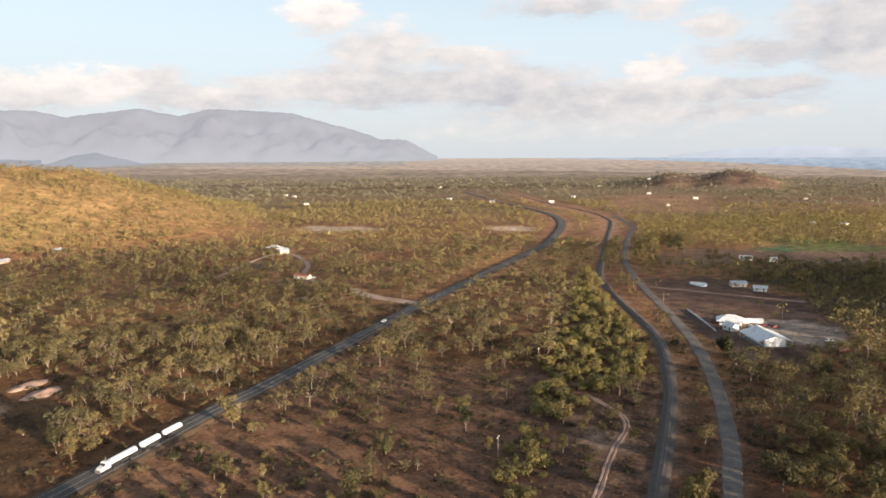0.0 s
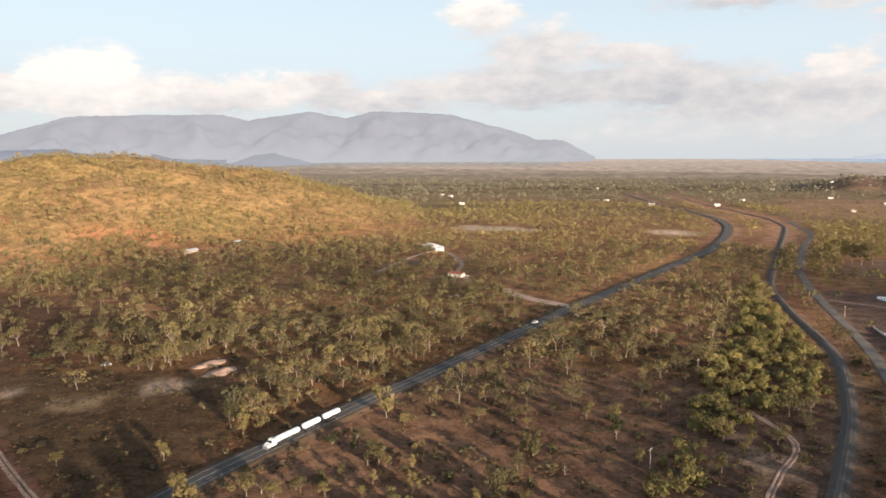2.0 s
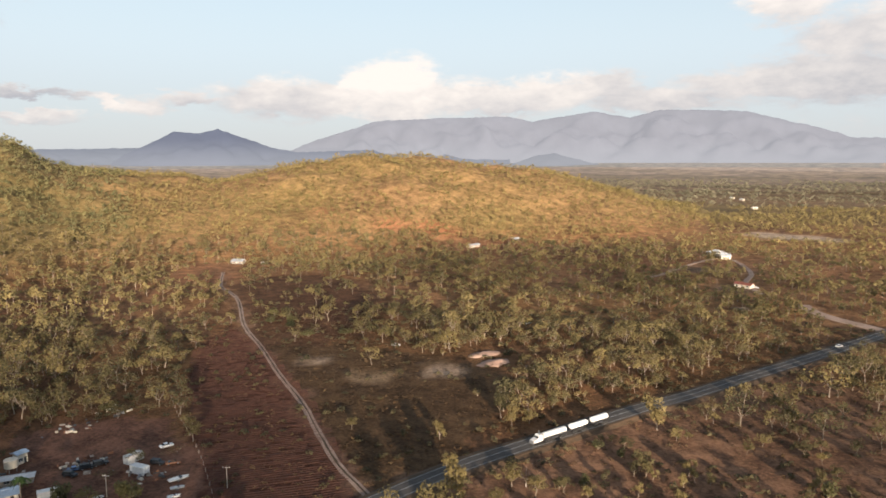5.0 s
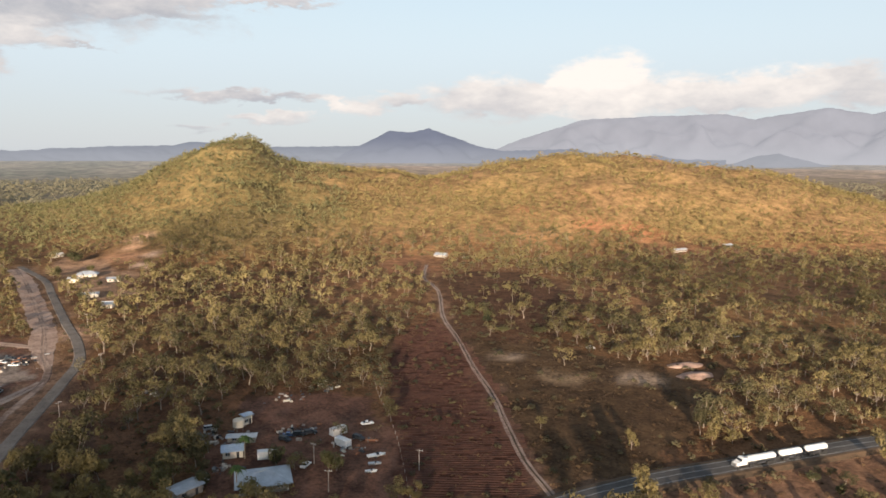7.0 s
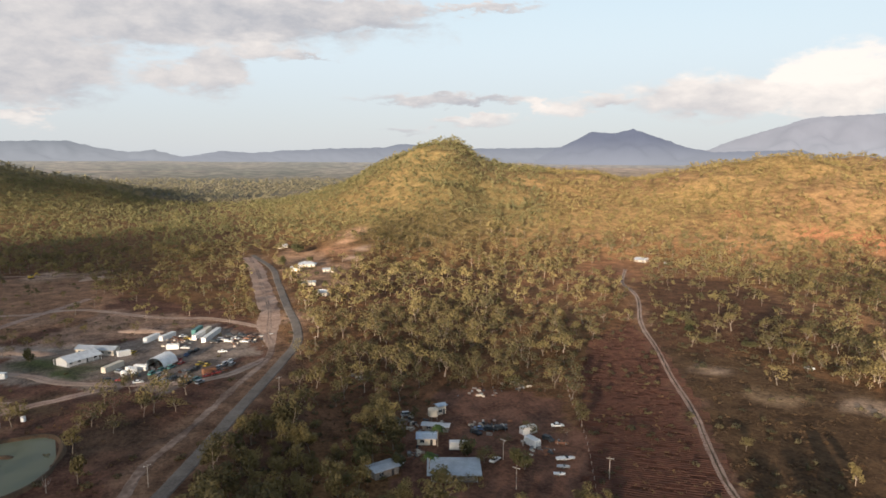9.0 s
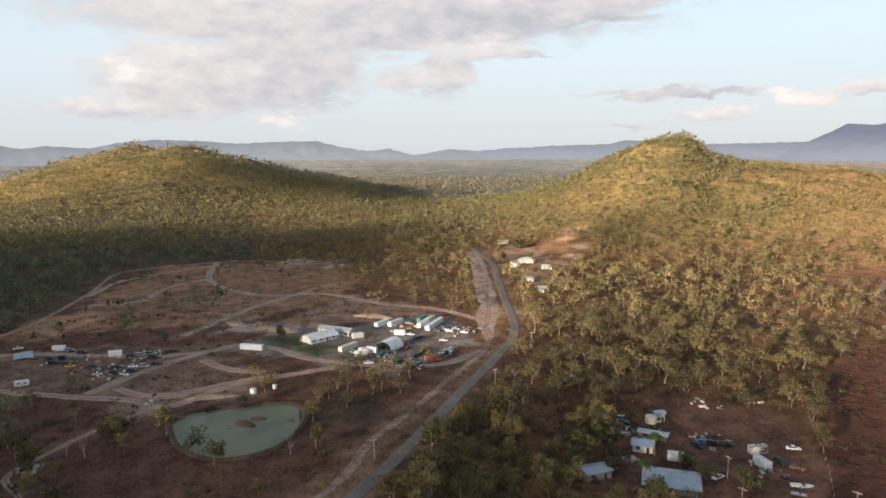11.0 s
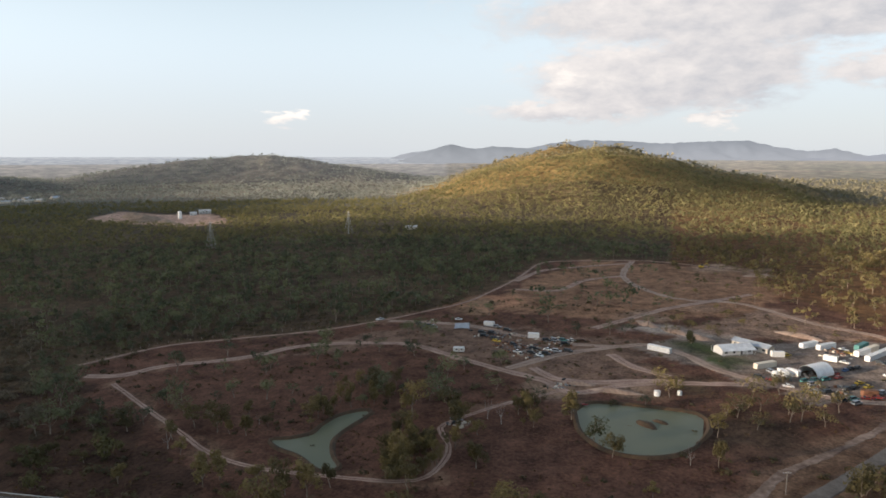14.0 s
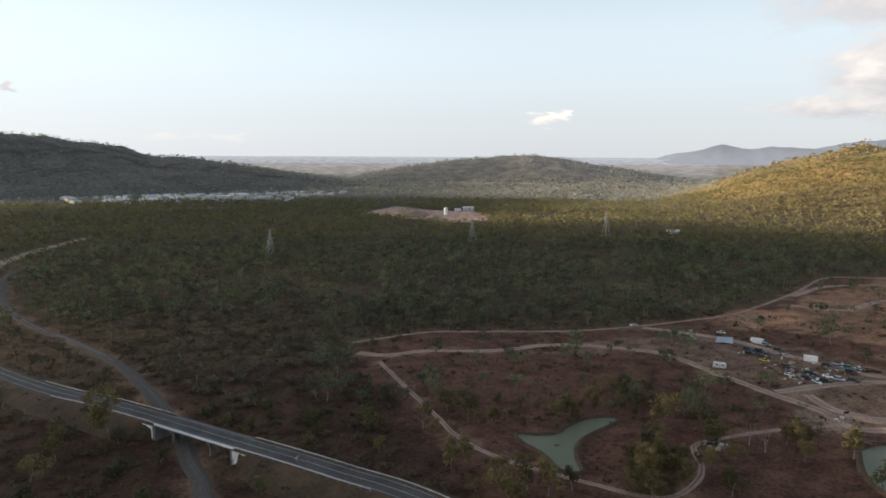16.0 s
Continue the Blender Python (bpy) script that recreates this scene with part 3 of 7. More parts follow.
# ---- ground ----
def cover_colours(x, y):
    """What covers the ground: dry red grass, straw, bare earth, clay, green; some haze, sun and shade painted in."""
    r = np.hypot(x, y)
    az = np.degrees(np.arctan2(-x, y))
    az = np.where(az < -90, az + 360, az)
    col = np.empty((len(x), 3))
    patch = lumps(x, y, 330, 11)
    straw, red, olive = np.array((0.185, 0.104, 0.048)), np.array((0.128, 0.066, 0.038)), np.array((0.105, 0.082, 0.040))
    t = np.clip(0.5 + 0.45 * patch, 0, 1)[:, None]
    col[:] = red * (1 - t) + straw * t
    w = np.clip(0.4 + 0.5 * lumps(x, y, 900, 12), 0, 1)[:, None] * smooth((r - 600) / 900)[:, None]
    col[:] = col * (1 - w) + olive * w
    h = land(x, y) - flat_far(r)
    hill = smooth(h / 25)[:, None] * ((r < 2300) & (az < 130))[:, None]
    warm = np.clip(0.55 + 0.5 * lumps(x, y, 260, 14), 0, 1)[:, None]
    col[:] = col * (1 - hill) + hill * (np.array((0.262, 0.162, 0.083)) * warm + np.array((0.250, 0.180, 0.078)) * (1 - warm))
    knoll = ((h > 3) & (r > 1900) & (az < -8))[:, None] * np.ones(3)
    col[:] = col * (1 - knoll) + knoll * np.array((0.150, 0.098, 0.074))
    green = hill * smooth((az - 56) / 12)[:, None]
    col[:] = col * (1 - green) + green * (np.array((0.235, 0.165, 0.072)) * warm + np.array((0.160, 0.135, 0.060)) * (1 - warm))
    # northern ground brightened further out: haze and sun painted into its colour
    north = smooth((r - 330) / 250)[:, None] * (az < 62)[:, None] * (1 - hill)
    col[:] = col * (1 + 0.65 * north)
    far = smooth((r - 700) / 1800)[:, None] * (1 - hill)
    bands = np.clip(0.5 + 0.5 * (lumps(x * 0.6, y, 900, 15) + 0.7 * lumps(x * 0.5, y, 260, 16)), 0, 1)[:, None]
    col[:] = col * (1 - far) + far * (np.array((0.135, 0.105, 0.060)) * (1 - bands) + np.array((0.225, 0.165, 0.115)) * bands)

    # western plain greyed with distance, haze and shade painted into the colour
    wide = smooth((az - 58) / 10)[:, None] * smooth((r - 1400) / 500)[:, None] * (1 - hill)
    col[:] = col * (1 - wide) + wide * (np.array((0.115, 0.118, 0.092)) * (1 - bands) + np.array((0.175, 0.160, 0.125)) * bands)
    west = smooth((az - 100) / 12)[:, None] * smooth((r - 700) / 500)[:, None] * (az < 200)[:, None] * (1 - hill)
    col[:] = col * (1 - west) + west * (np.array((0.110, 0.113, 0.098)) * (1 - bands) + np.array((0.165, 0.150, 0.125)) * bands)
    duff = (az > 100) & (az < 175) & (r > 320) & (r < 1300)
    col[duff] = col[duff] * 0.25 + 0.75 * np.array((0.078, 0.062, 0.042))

    def lay(mask, c, k=1.0):
        col[mask] = col[mask] * (1 - k) + np.array(c) * k

    x, y = x + 5 * lumps(x, y, 38, 91) + 1.5 * lumps(x, y, 11, 92), y + 5 * lumps(x, y, 38, 93) + 1.5 * lumps(x, y, 11, 94)
    # ground darkened along the quarry road and round the bridge: shade painted in
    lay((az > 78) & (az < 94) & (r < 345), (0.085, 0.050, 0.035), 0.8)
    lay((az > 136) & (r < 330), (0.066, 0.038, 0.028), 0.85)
    lay(inside(x, y, CLEARED), (0.126, 0.065, 0.045))
    lay(inside(x, y, [(-297, -113), (-329, -98), (-342, -84), (-318, -55), (-286, -54), (-272, -87)]), (0.19, 0.122, 0.09), 0.8)
    lay(inside(x, y, [(-250, -230), (-330, -210), (-360, -190), (-372, -120), (-372, -80), (-300, -60), (-270, -90), (-295, -130), (-305, -190)]), (0.185, 0.118, 0.086))
    lay(inside(x, y, [(-405, -62), (-500, -30), (-440, 40), (-425, 20), (-405, -20)]), (0.33, 0.22, 0.16), 0.8)
    # ridge ground made brighter, weak sunlight painted into its colour
    lay(inside(x, y, [(-405, -185), (-520, -200), (-640, -190), (-650, -60), (-560, -20), (-470, -30), (-410, -90)]), (0.275, 0.158, 0.098))
    lay(inside(x, y, MACHINE_YARD), (0.215, 0.172, 0.145))
    lay(inside(x, y, HOME_YARD), (0.150, 0.078, 0.053))
    lay(inside(x, y, PLOUGHED), (0.078, 0.034, 0.022))
    lay(inside(x, y, PASTURE), (0.088, 0.055, 0.030), 0.9)
    lay(inside(x, y, FIELD), (0.090, 0.048, 0.031), 0.7)
    lay(inside(x, y, LOT), (0.130, 0.082, 0.062))
    lay(inside(x, y, EAST_FIELD), (0.215, 0.140, 0.098), 0.9)
    lay(inside(x, y, NORTH_FIELD), (0.300, 0.180, 0.115), 0.7)
    lay(inside(x, y, EAST_LAWN), (0.120, 0.135, 0.058), 0.85)
    lay(inside(x, y, DARK_WOODS), (0.070, 0.058, 0.036), 0.8)
    lay(inside(x, y, SAVANNA), (0.190, 0.108, 0.068), 0.85)
    # strip beside the railway belt darkened in place of shade
    lay(inside(x, y, [(15, 188), (32, 266), (60, 290), (100, 318), (92, 275), (70, 190)]), (0.088, 0.056, 0.042), 0.8)
    lay(inside(x, y, QUARRY_CUT), (0.36, 0.23, 0.15), 0.7)
    lay(inside(x, y, CRUSHER), (0.48, 0.33, 0.26))
    lay(inside(x, y, [(160, 372), (204, 352), (232, 382), (215, 412), (185, 420)]), (0.30, 0.25, 0.21), 0.8)
    for bx, by, br, c in PATCHES:
        k = np.clip(1.5 - 1.5 * np.hypot(x - bx, y - by) / br, 0, 1)[:, None]
        col[:] = col * (1 - k) + k * np.array(c)
    for line, w in LINES:
        d = off_line(x, y, line)
        k = np.clip(1.6 - d / (w * 0.62), 0, 1)[:, None] * 0.55
        col[:] = col * (1 - k) + k * np.array((0.235, 0.15, 0.10))
    # bare red cutting along the far railway and highway
    for line, w in ((RAIL, 16), (HIGHWAY, 12)):
        k = (np.clip(1.6 - off_line(x, y, line) / w, 0, 1) * smooth((r - 820) / 120))[:, None] * 0.8
        col[:] = col * (1 - k) + k * np.array((0.36, 0.20, 0.125))
    # tidal flats and sea past the plain
    lay((r > 3150 + 12 * (az + 33)) & (az < 20) & (az > -60), (0.30, 0.235, 0.18), 0.7)
    lay((r > 3480 + 55 * (az + 33)) & (az < -6) & (az > -60), (0.19, 0.27, 0.36), 0.95)
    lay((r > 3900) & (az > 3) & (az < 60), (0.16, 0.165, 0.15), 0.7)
    # far western plain greyed for haze, then its sea and a pale strip
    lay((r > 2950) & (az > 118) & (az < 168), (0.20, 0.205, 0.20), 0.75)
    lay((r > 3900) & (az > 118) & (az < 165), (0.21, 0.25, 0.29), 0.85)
    lay((r > 3500) & (r < 3560) & (az > 86) & (az < 99), (0.30, 0.22, 0.165), 0.6)
    return col


def make_ground():
    az = np.concatenate([np.arange(-50, 186, 0.46), np.arange(186, 310, 3.0)])
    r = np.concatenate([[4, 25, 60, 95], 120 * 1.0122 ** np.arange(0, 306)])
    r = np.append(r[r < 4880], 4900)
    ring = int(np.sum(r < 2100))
    A, R = np.meshgrid(np.radians(az), r)
    x, y = (-np.sin(A) * R).ravel(), (np.cos(A) * R).ravel()
    z = land(x, y)
    for pond, depth in ((DAM, 1.2), (BILLABONG, 0.8)):
        edge = curve(pond + pond[:1])
        z = np.where(inside(x, y, pond) & (off_line(x, y, edge) > 1.2), z - depth, z)
    faces = grid_faces(len(r), len(az), True)[:, ::-1]
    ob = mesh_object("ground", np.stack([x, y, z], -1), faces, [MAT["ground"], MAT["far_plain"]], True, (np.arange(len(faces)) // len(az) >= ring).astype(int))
    # distance drives the haze glow of the far plain
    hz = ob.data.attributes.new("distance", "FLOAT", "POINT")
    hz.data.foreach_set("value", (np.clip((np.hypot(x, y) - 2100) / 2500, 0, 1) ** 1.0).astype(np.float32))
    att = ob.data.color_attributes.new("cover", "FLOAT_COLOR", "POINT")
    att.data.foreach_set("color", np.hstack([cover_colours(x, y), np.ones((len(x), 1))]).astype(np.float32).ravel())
    tagged(ob, "dry red and straw-coloured tropical grassland with bare earth", "ground", kind="structure")


make_ground()


# ---- far mountains ----
def mountain(name, crest, dist, depth, colour, glow, label, seed):
    """A range: crest by azimuth and elevation, with spurs running down to the plain; haze painted as glow."""
    a = np.array(sorted(crest))
    az = np.arange(a[0, 0], a[-1, 0] + 0.01, 0.12)
    el = np.interp(az, a[:, 0], a[:, 1])
    zc = 100 + dist * np.tan(np.radians(el))
    rows = []
    for i, u in enumerate(np.linspace(0, 1, 26)):
        r = dist - depth * (1 - u)
        x, y = -np.sin(np.radians(az)) * r, np.cos(np.radians(az)) * r
        base = flat_far(np.full_like(az, dist - depth)) - 12
        spur = lumps(x, y, 420, seed) * 0.16 + lumps(x, y, 150, seed + 1) * 0.07
        up = np.clip(u ** 0.85 + spur * np.sin(math.pi * u) * 1.1, 0, 1.0)
        z = base + (zc - base) * up + 3 * lumps(x, y, 90, seed + 2) * (u > 0.9)
        rows.append(np.stack([x, y, z], -1))
    back = rows[-1].copy()
    back[:, :2] *= 1 + 60 / dist
    back[:, 2] -= 25
    rows.append(back)
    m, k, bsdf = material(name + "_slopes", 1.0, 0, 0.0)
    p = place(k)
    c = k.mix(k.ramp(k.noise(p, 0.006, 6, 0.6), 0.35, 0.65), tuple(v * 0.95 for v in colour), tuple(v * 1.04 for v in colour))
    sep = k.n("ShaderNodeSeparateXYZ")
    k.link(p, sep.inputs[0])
    # slopes glow paler towards the foot, haze painted in
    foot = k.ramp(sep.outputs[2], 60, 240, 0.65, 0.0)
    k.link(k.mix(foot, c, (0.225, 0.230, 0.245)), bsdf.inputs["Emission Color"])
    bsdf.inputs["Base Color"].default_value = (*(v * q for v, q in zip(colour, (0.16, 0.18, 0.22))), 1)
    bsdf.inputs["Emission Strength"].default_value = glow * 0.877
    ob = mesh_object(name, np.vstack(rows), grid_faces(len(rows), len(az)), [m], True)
    return tagged(ob, label, "mountain", kind="structure")


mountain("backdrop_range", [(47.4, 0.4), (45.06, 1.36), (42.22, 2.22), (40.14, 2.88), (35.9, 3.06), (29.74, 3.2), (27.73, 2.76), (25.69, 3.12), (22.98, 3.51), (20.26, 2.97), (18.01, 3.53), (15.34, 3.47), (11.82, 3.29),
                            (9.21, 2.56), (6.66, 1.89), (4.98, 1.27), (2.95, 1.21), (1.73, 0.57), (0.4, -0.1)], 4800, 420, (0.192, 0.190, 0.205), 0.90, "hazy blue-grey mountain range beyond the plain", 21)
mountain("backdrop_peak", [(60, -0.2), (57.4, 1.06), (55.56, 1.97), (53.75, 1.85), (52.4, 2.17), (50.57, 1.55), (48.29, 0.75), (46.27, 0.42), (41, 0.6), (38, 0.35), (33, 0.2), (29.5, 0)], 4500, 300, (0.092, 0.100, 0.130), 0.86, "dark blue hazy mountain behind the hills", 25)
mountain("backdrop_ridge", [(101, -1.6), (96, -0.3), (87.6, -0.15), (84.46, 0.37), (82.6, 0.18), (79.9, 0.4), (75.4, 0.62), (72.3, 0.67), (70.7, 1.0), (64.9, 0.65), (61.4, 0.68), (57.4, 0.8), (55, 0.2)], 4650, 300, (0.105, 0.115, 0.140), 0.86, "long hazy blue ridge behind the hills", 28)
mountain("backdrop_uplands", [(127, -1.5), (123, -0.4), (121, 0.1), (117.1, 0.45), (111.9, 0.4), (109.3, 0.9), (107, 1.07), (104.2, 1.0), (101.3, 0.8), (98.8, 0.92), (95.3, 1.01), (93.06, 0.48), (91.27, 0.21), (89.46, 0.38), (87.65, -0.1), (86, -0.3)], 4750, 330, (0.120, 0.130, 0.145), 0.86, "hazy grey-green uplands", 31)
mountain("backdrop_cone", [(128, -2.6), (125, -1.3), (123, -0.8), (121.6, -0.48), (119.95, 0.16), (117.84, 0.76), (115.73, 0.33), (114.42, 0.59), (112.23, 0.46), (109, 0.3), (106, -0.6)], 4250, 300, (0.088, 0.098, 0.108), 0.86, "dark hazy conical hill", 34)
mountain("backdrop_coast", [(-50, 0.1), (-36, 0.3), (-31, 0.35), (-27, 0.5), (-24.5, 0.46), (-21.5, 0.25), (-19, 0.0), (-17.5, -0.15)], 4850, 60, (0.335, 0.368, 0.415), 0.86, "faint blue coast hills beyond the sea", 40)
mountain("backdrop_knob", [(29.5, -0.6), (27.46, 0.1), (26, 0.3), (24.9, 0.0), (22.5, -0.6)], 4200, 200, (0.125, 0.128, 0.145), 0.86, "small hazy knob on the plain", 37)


# ---- roads, railway and water ----
def sweep(name, line, section, mat, parent=None, lift=None, smooth_shade=False, ragged=0.0):
    """Draws a cross-section (offset, height) along a line over the land."""
    d = np.gradient(line, axis=0)
    d /= np.linalg.norm(d, axis=1)[:, None]
    side = np.stack([d[:, 1], -d[:, 0]], -1)
    z = land(line[:, 0], line[:, 1]) + (0 if lift is None else lift)
    cols = []
    for o, h in section:
        w = np.zeros(len(line)) + o * (1 + ragged * lumps(line[:, 0] + o * 7, line[:, 1], 17, 77) + 0.6 * ragged * lumps(line[:, 0], line[:, 1] + o * 9, 6, 78)) if ragged else np.zeros(len(line)) + o
        xy = line + side * w[:, None]
        zz = z + h if h > -50 else land(xy[:, 0], xy[:, 1]) - 0.4
        cols.append(np.column_stack([xy, zz]))
    v = np.stack(cols, 1).reshape(-1, 3)
    return mesh_object(name, v, grid_faces(len(line), len(section))[:, ::-1], [mat], smooth_shade, parent=parent)


def highway_lift(line):
    """The highway lies on a low bank and climbs to its bridge over the railway."""
    d = np.hypot(line[:, 0] + 88, line[:, 1] + 222)
    return 0.9 + 4.6 * np.exp(-(np.maximum(d - 22, 0) / 95) ** 2)


def dashes(line, on=6.0, gap=9.0):
    s = np.concatenate([[0], np.cumsum(np.linalg.norm(np.diff(line, axis=0), axis=1))])
    a = 0.0
    while a + on < s[-1]:
        q = np.linspace(a, a + on, 3)
        yield np.column_stack([np.interp(q, s, line[:, 0]), np.interp(q, s, line[:, 1])])
        a += on + gap


def make_highway():
    lift = highway_lift(HIGHWAY)
    gap = np.hypot(HIGHWAY[:, 0] + 88, HIGHWAY[:, 1] + 222) < 22
    road = sweep("highway", HIGHWAY, [(-3.95, 0.02), (-3.85, 0.06), (0, 0.14), (3.85, 0.06), (3.95, 0.02)], MAT["asphalt"], lift=lift)
    tagged(road, "two-lane sealed highway with worn white lines", "road", kind="structure")
    i0, i1 = np.flatnonzero(gap)[0], np.flatnonzero(gap)[-1]
    for sl, end in ((slice(0, i0 + 1), HIGHWAY[i0]), (slice(i1, None), HIGHWAY[i1])):
        open_ = np.clip(np.hypot(*(HIGHWAY[sl] - end).T) / 16, 0.02, 1)
        b = sweep("road_bank", HIGHWAY[sl], [(-5.3 - 8.7 * open_, -99), (-5.3 - 1.8 * open_, -0.9), (-5.2, -0.02), (-3.9, 0.02), (3.9, 0.02), (5.2, -0.02), (5.3 + 1.8 * open_, -0.9), (5.3 + 8.7 * open_, -99)], MAT["bank"], lift=lift[sl])
        tagged(b, "grassy earth bank under the highway", "embankment", kind="structure")
    for o in (-3.3, 3.3):
        sweep("edge_line", HIGHWAY, [(o - 0.09, 0.105), (o + 0.09, 0.105)], MAT["line"], road, lift)
    sweep("centre_line", HIGHWAY, [(-0.17, 0.155), (-0.06, 0.155)], MAT["line"], road, lift)
    sweep("centre_line", HIGHWAY, [(0.06, 0.155), (0.17, 0.155)], MAT["line"], road, lift)
    return lift, i0, i1


HIGHWAY_LIFT, BRIDGE_A, BRIDGE_B = make_highway()


def make_railway():
    bed = tagged(new("railway"), "single narrow-gauge railway track on grey ballast", "railway", kind="structure")
    line = curve(RAIL[::4], 3.0)
    sweep("ballast", line, [(-3.6, -0.3), (-2.9, 0.05), (-1.6, 0.55), (1.6, 0.55), (2.9, 0.05), (3.6, -0.3)], MAT["ballast"], bed)
    for o in (-0.56, 0.56):
        sweep("rail", line, [(o - 0.05, 0.6), (o - 0.05, 0.78), (o + 0.05, 0.78), (o + 0.05, 0.6)], MAT["rail"], bed)
    fine = curve(RAIL[::4], 0.75)
    fine = fine[(np.hypot(fine[:, 0], fine[:, 1]) < 420)]
    d = np.gradient(fine, axis=0)
    ok = np.linalg.norm(d, axis=1) < 1.5
    fine, d = fine[ok], d[ok] / np.linalg.norm(d[ok], axis=1)[:, None]
    s = np.stack([d[:, 1], -d[:, 0]], -1)
    z = land(fine[:, 0], fine[:, 1])
    corners = []
    for a, b in ((-1, -1), (1, -1), (1, 1), (-1, 1)):
        for h in (0.45, 0.62):
            corners.append(np.column_stack([fine + s * 1.05 * a + d * 0.12 * b, z + h]))
    v = np.stack(corners, 1).reshape(-1, 3)
    f = np.array([(1, 3, 5, 7), (0, 1, 7, 6), (2, 3, 1, 0), (4, 5, 3, 2), (6, 7, 5, 4)])
    faces = (f[None] + 8 * np.arange(len(fine))[:, None, None]).reshape(-1, 4)
    tagged(mesh_object("sleepers", v, faces, [MAT["sleeper"]], parent=bed), kind="stuff")


make_railway()
tagged(sweep("service_road", SERVICE, [(-3.1, -0.1), (-2.7, 0.22), (0, 0.28), (2.7, 0.22), (3.1, -0.1)], MAT["old_asphalt"], ragged=0.05), "narrow grey sealed road beside the railway", "road", kind="structure")
tagged(sweep("quarry_road", QUARRY_ROAD, [(-2.8, -0.1), (-2.4, 0.22), (0, 0.28), (2.4, 0.22), (2.8, -0.1)], MAT["old_asphalt"], ragged=0.06), "worn grey sealed road to the quarry", "road", kind="structure")
tagged(sweep("haul_road", HAUL, [(-2.1, -0.2), (-1.3, 0.16), (0, 0.10), (1.3, 0.16), (2.1, -0.2)], MAT["verge"], ragged=0.45), "pale graded dirt verge beside the road", "road", kind="structure")
run_ = np.hypot(HAUL[:, 0], HAUL[:, 1])
far_ = HAUL[np.hypot(HAUL[:, 0], HAUL[:, 1]) > 372]
open_ = smooth((run_[run_ > 372] - 352) / 75) * 0.85 + 0.15
tagged(sweep("dirt_apron", far_, [(-8.0 * open_, -0.3), (-6.6 * open_, 0.05), (-2.4 * open_, 0.12), (2.4 * open_, 0.10), (6.2 * open_, 0.05), (7.0 * open_, -0.3)], MAT["apron"], ragged=0.16), "broad graded apron of bare pinkish earth", "road", kind="structure")
tagged(sweep("farm_track", FARM_TRACK, [(-1.6, -0.1), (-1.25, 0.12), (-0.4, 0.12), (0, 0.2), (0.4, 0.12), (1.25, 0.12), (1.6, -0.1)], MAT["dirt"], ragged=0.16), "pale dirt farm track with two wheel ruts", "track", kind="structure")
tagged(sweep("grass_strip", FARM_TRACK, [(-0.32, 0.18), (0, 0.28), (0.32, 0.18)], MAT["bank"], ragged=0.7), "dry grass strip between the wheel ruts", "grass", kind="structure")
tagged(sweep("side_road", SIDE_ROAD, [(-5, -0.3), (-4, 0.5), (4, 0.5), (5, -0.3)], MAT["dirt"]), "pale gravel side road meeting the highway", "road", kind="structure")
tagged(sweep("old_road", OLD_WEST_ROAD, [(-7, -0.3), (-5, 0.3), (5, 0.3), (7, -0.3)], MAT["sand"]), "wide pale road through the bush", "road", kind="structure")
for key_, line_ in TRACKS.items():
    tagged(sweep("dirt_track", line_, [(-1.5, -0.2), (-0.95, 0.12), (-0.35, 0.08), (0, -0.06), (0.35, 0.08), (0.95, 0.12), (1.5, -0.2)] if key_ in ("loop", "fence", "strip", "lot") else [(-3.0, -0.2), (-2.3, 0.14), (-0.6, 0.10), (0, -0.05), (0.6, 0.10), (2.3, 0.14), (3.0, -0.2)] if key_ != "house" else [(-2.2, -0.2), (-1.8, 0.3), (1.8, 0.3), (2.2, -0.2)], MAT["dirt" if key_ in ("house", "rise", "cross", "yard") else "red_dirt"], ragged=0.22),
           "graded dirt track over cleared land", "track", kind="structure")


def pond(name, outline, level, label, rim=1.0, high=1.0):
    m, k, bsdf = material(name + "_water", 0.35, 0, 0.1)
    p = place(k)
    k.link(k.mix(k.noise(p, 0.05, 3), (0.128, 0.134, 0.082), (0.180, 0.184, 0.118)), bsdf.inputs["Base Color"])
    bump(k, bsdf, k.noise(p, 1.2, 3), 0.05, 0.05)
    line = curve(outline + outline[:1], 2.0)[:-1]
    c = line.mean(0)
    n = len(line)
    wob = 1 + 0.015 * lumps(line[:, 0], line[:, 1], 14, 8)
    ring = c + (line - c) * wob[:, None]
    bm = bmesh.new()
    top = bm.faces.new([bm.verts.new((x, y, level)) for x, y in ring])
    bmesh.ops.triangulate(bm, faces=[top])
    me = bpy.data.meshes.new(name)
    bm.to_mesh(me)
    bm.free()
    me.materials.append(m)
    tagged(new(name, me), label, "pond", kind="structure")
    # the bare bank round the water
    d = np.gradient(np.vstack([line[-1:], line, line[:1]]), axis=0)[1:-1]
    nrm = np.stack([d[:, 1], -d[:, 0]], -1) / np.linalg.norm(d, axis=1)[:, None]
    area = np.sum(line[:, 0] * np.roll(line[:, 1], -1) - line[:, 1] * np.roll(line[:, 0], -1))
    nrm *= 1 if area > 0 else -1
    rows = []
    for o, h in ((-1.2, level - 0.4), (0.5, level + 0.25 * high), (1.6, level + 0.75 * high), (3.0, level + 0.7 * high), (5.5, -0.3)):
        w = o * rim * (1 + 0.35 * lumps(line[:, 0], line[:, 1], 22, 9))
        rows.append(np.column_stack([line + nrm * w[:, None] if o > 0 else line + nrm * o, np.full(n, h)]))
    b = mesh_object(name + "_bank", np.vstack(rows), grid_faces(5, n, True), [MAT["bank"]], True)
    tagged(b, "bare earth bank round the water", "bank", kind="structure")


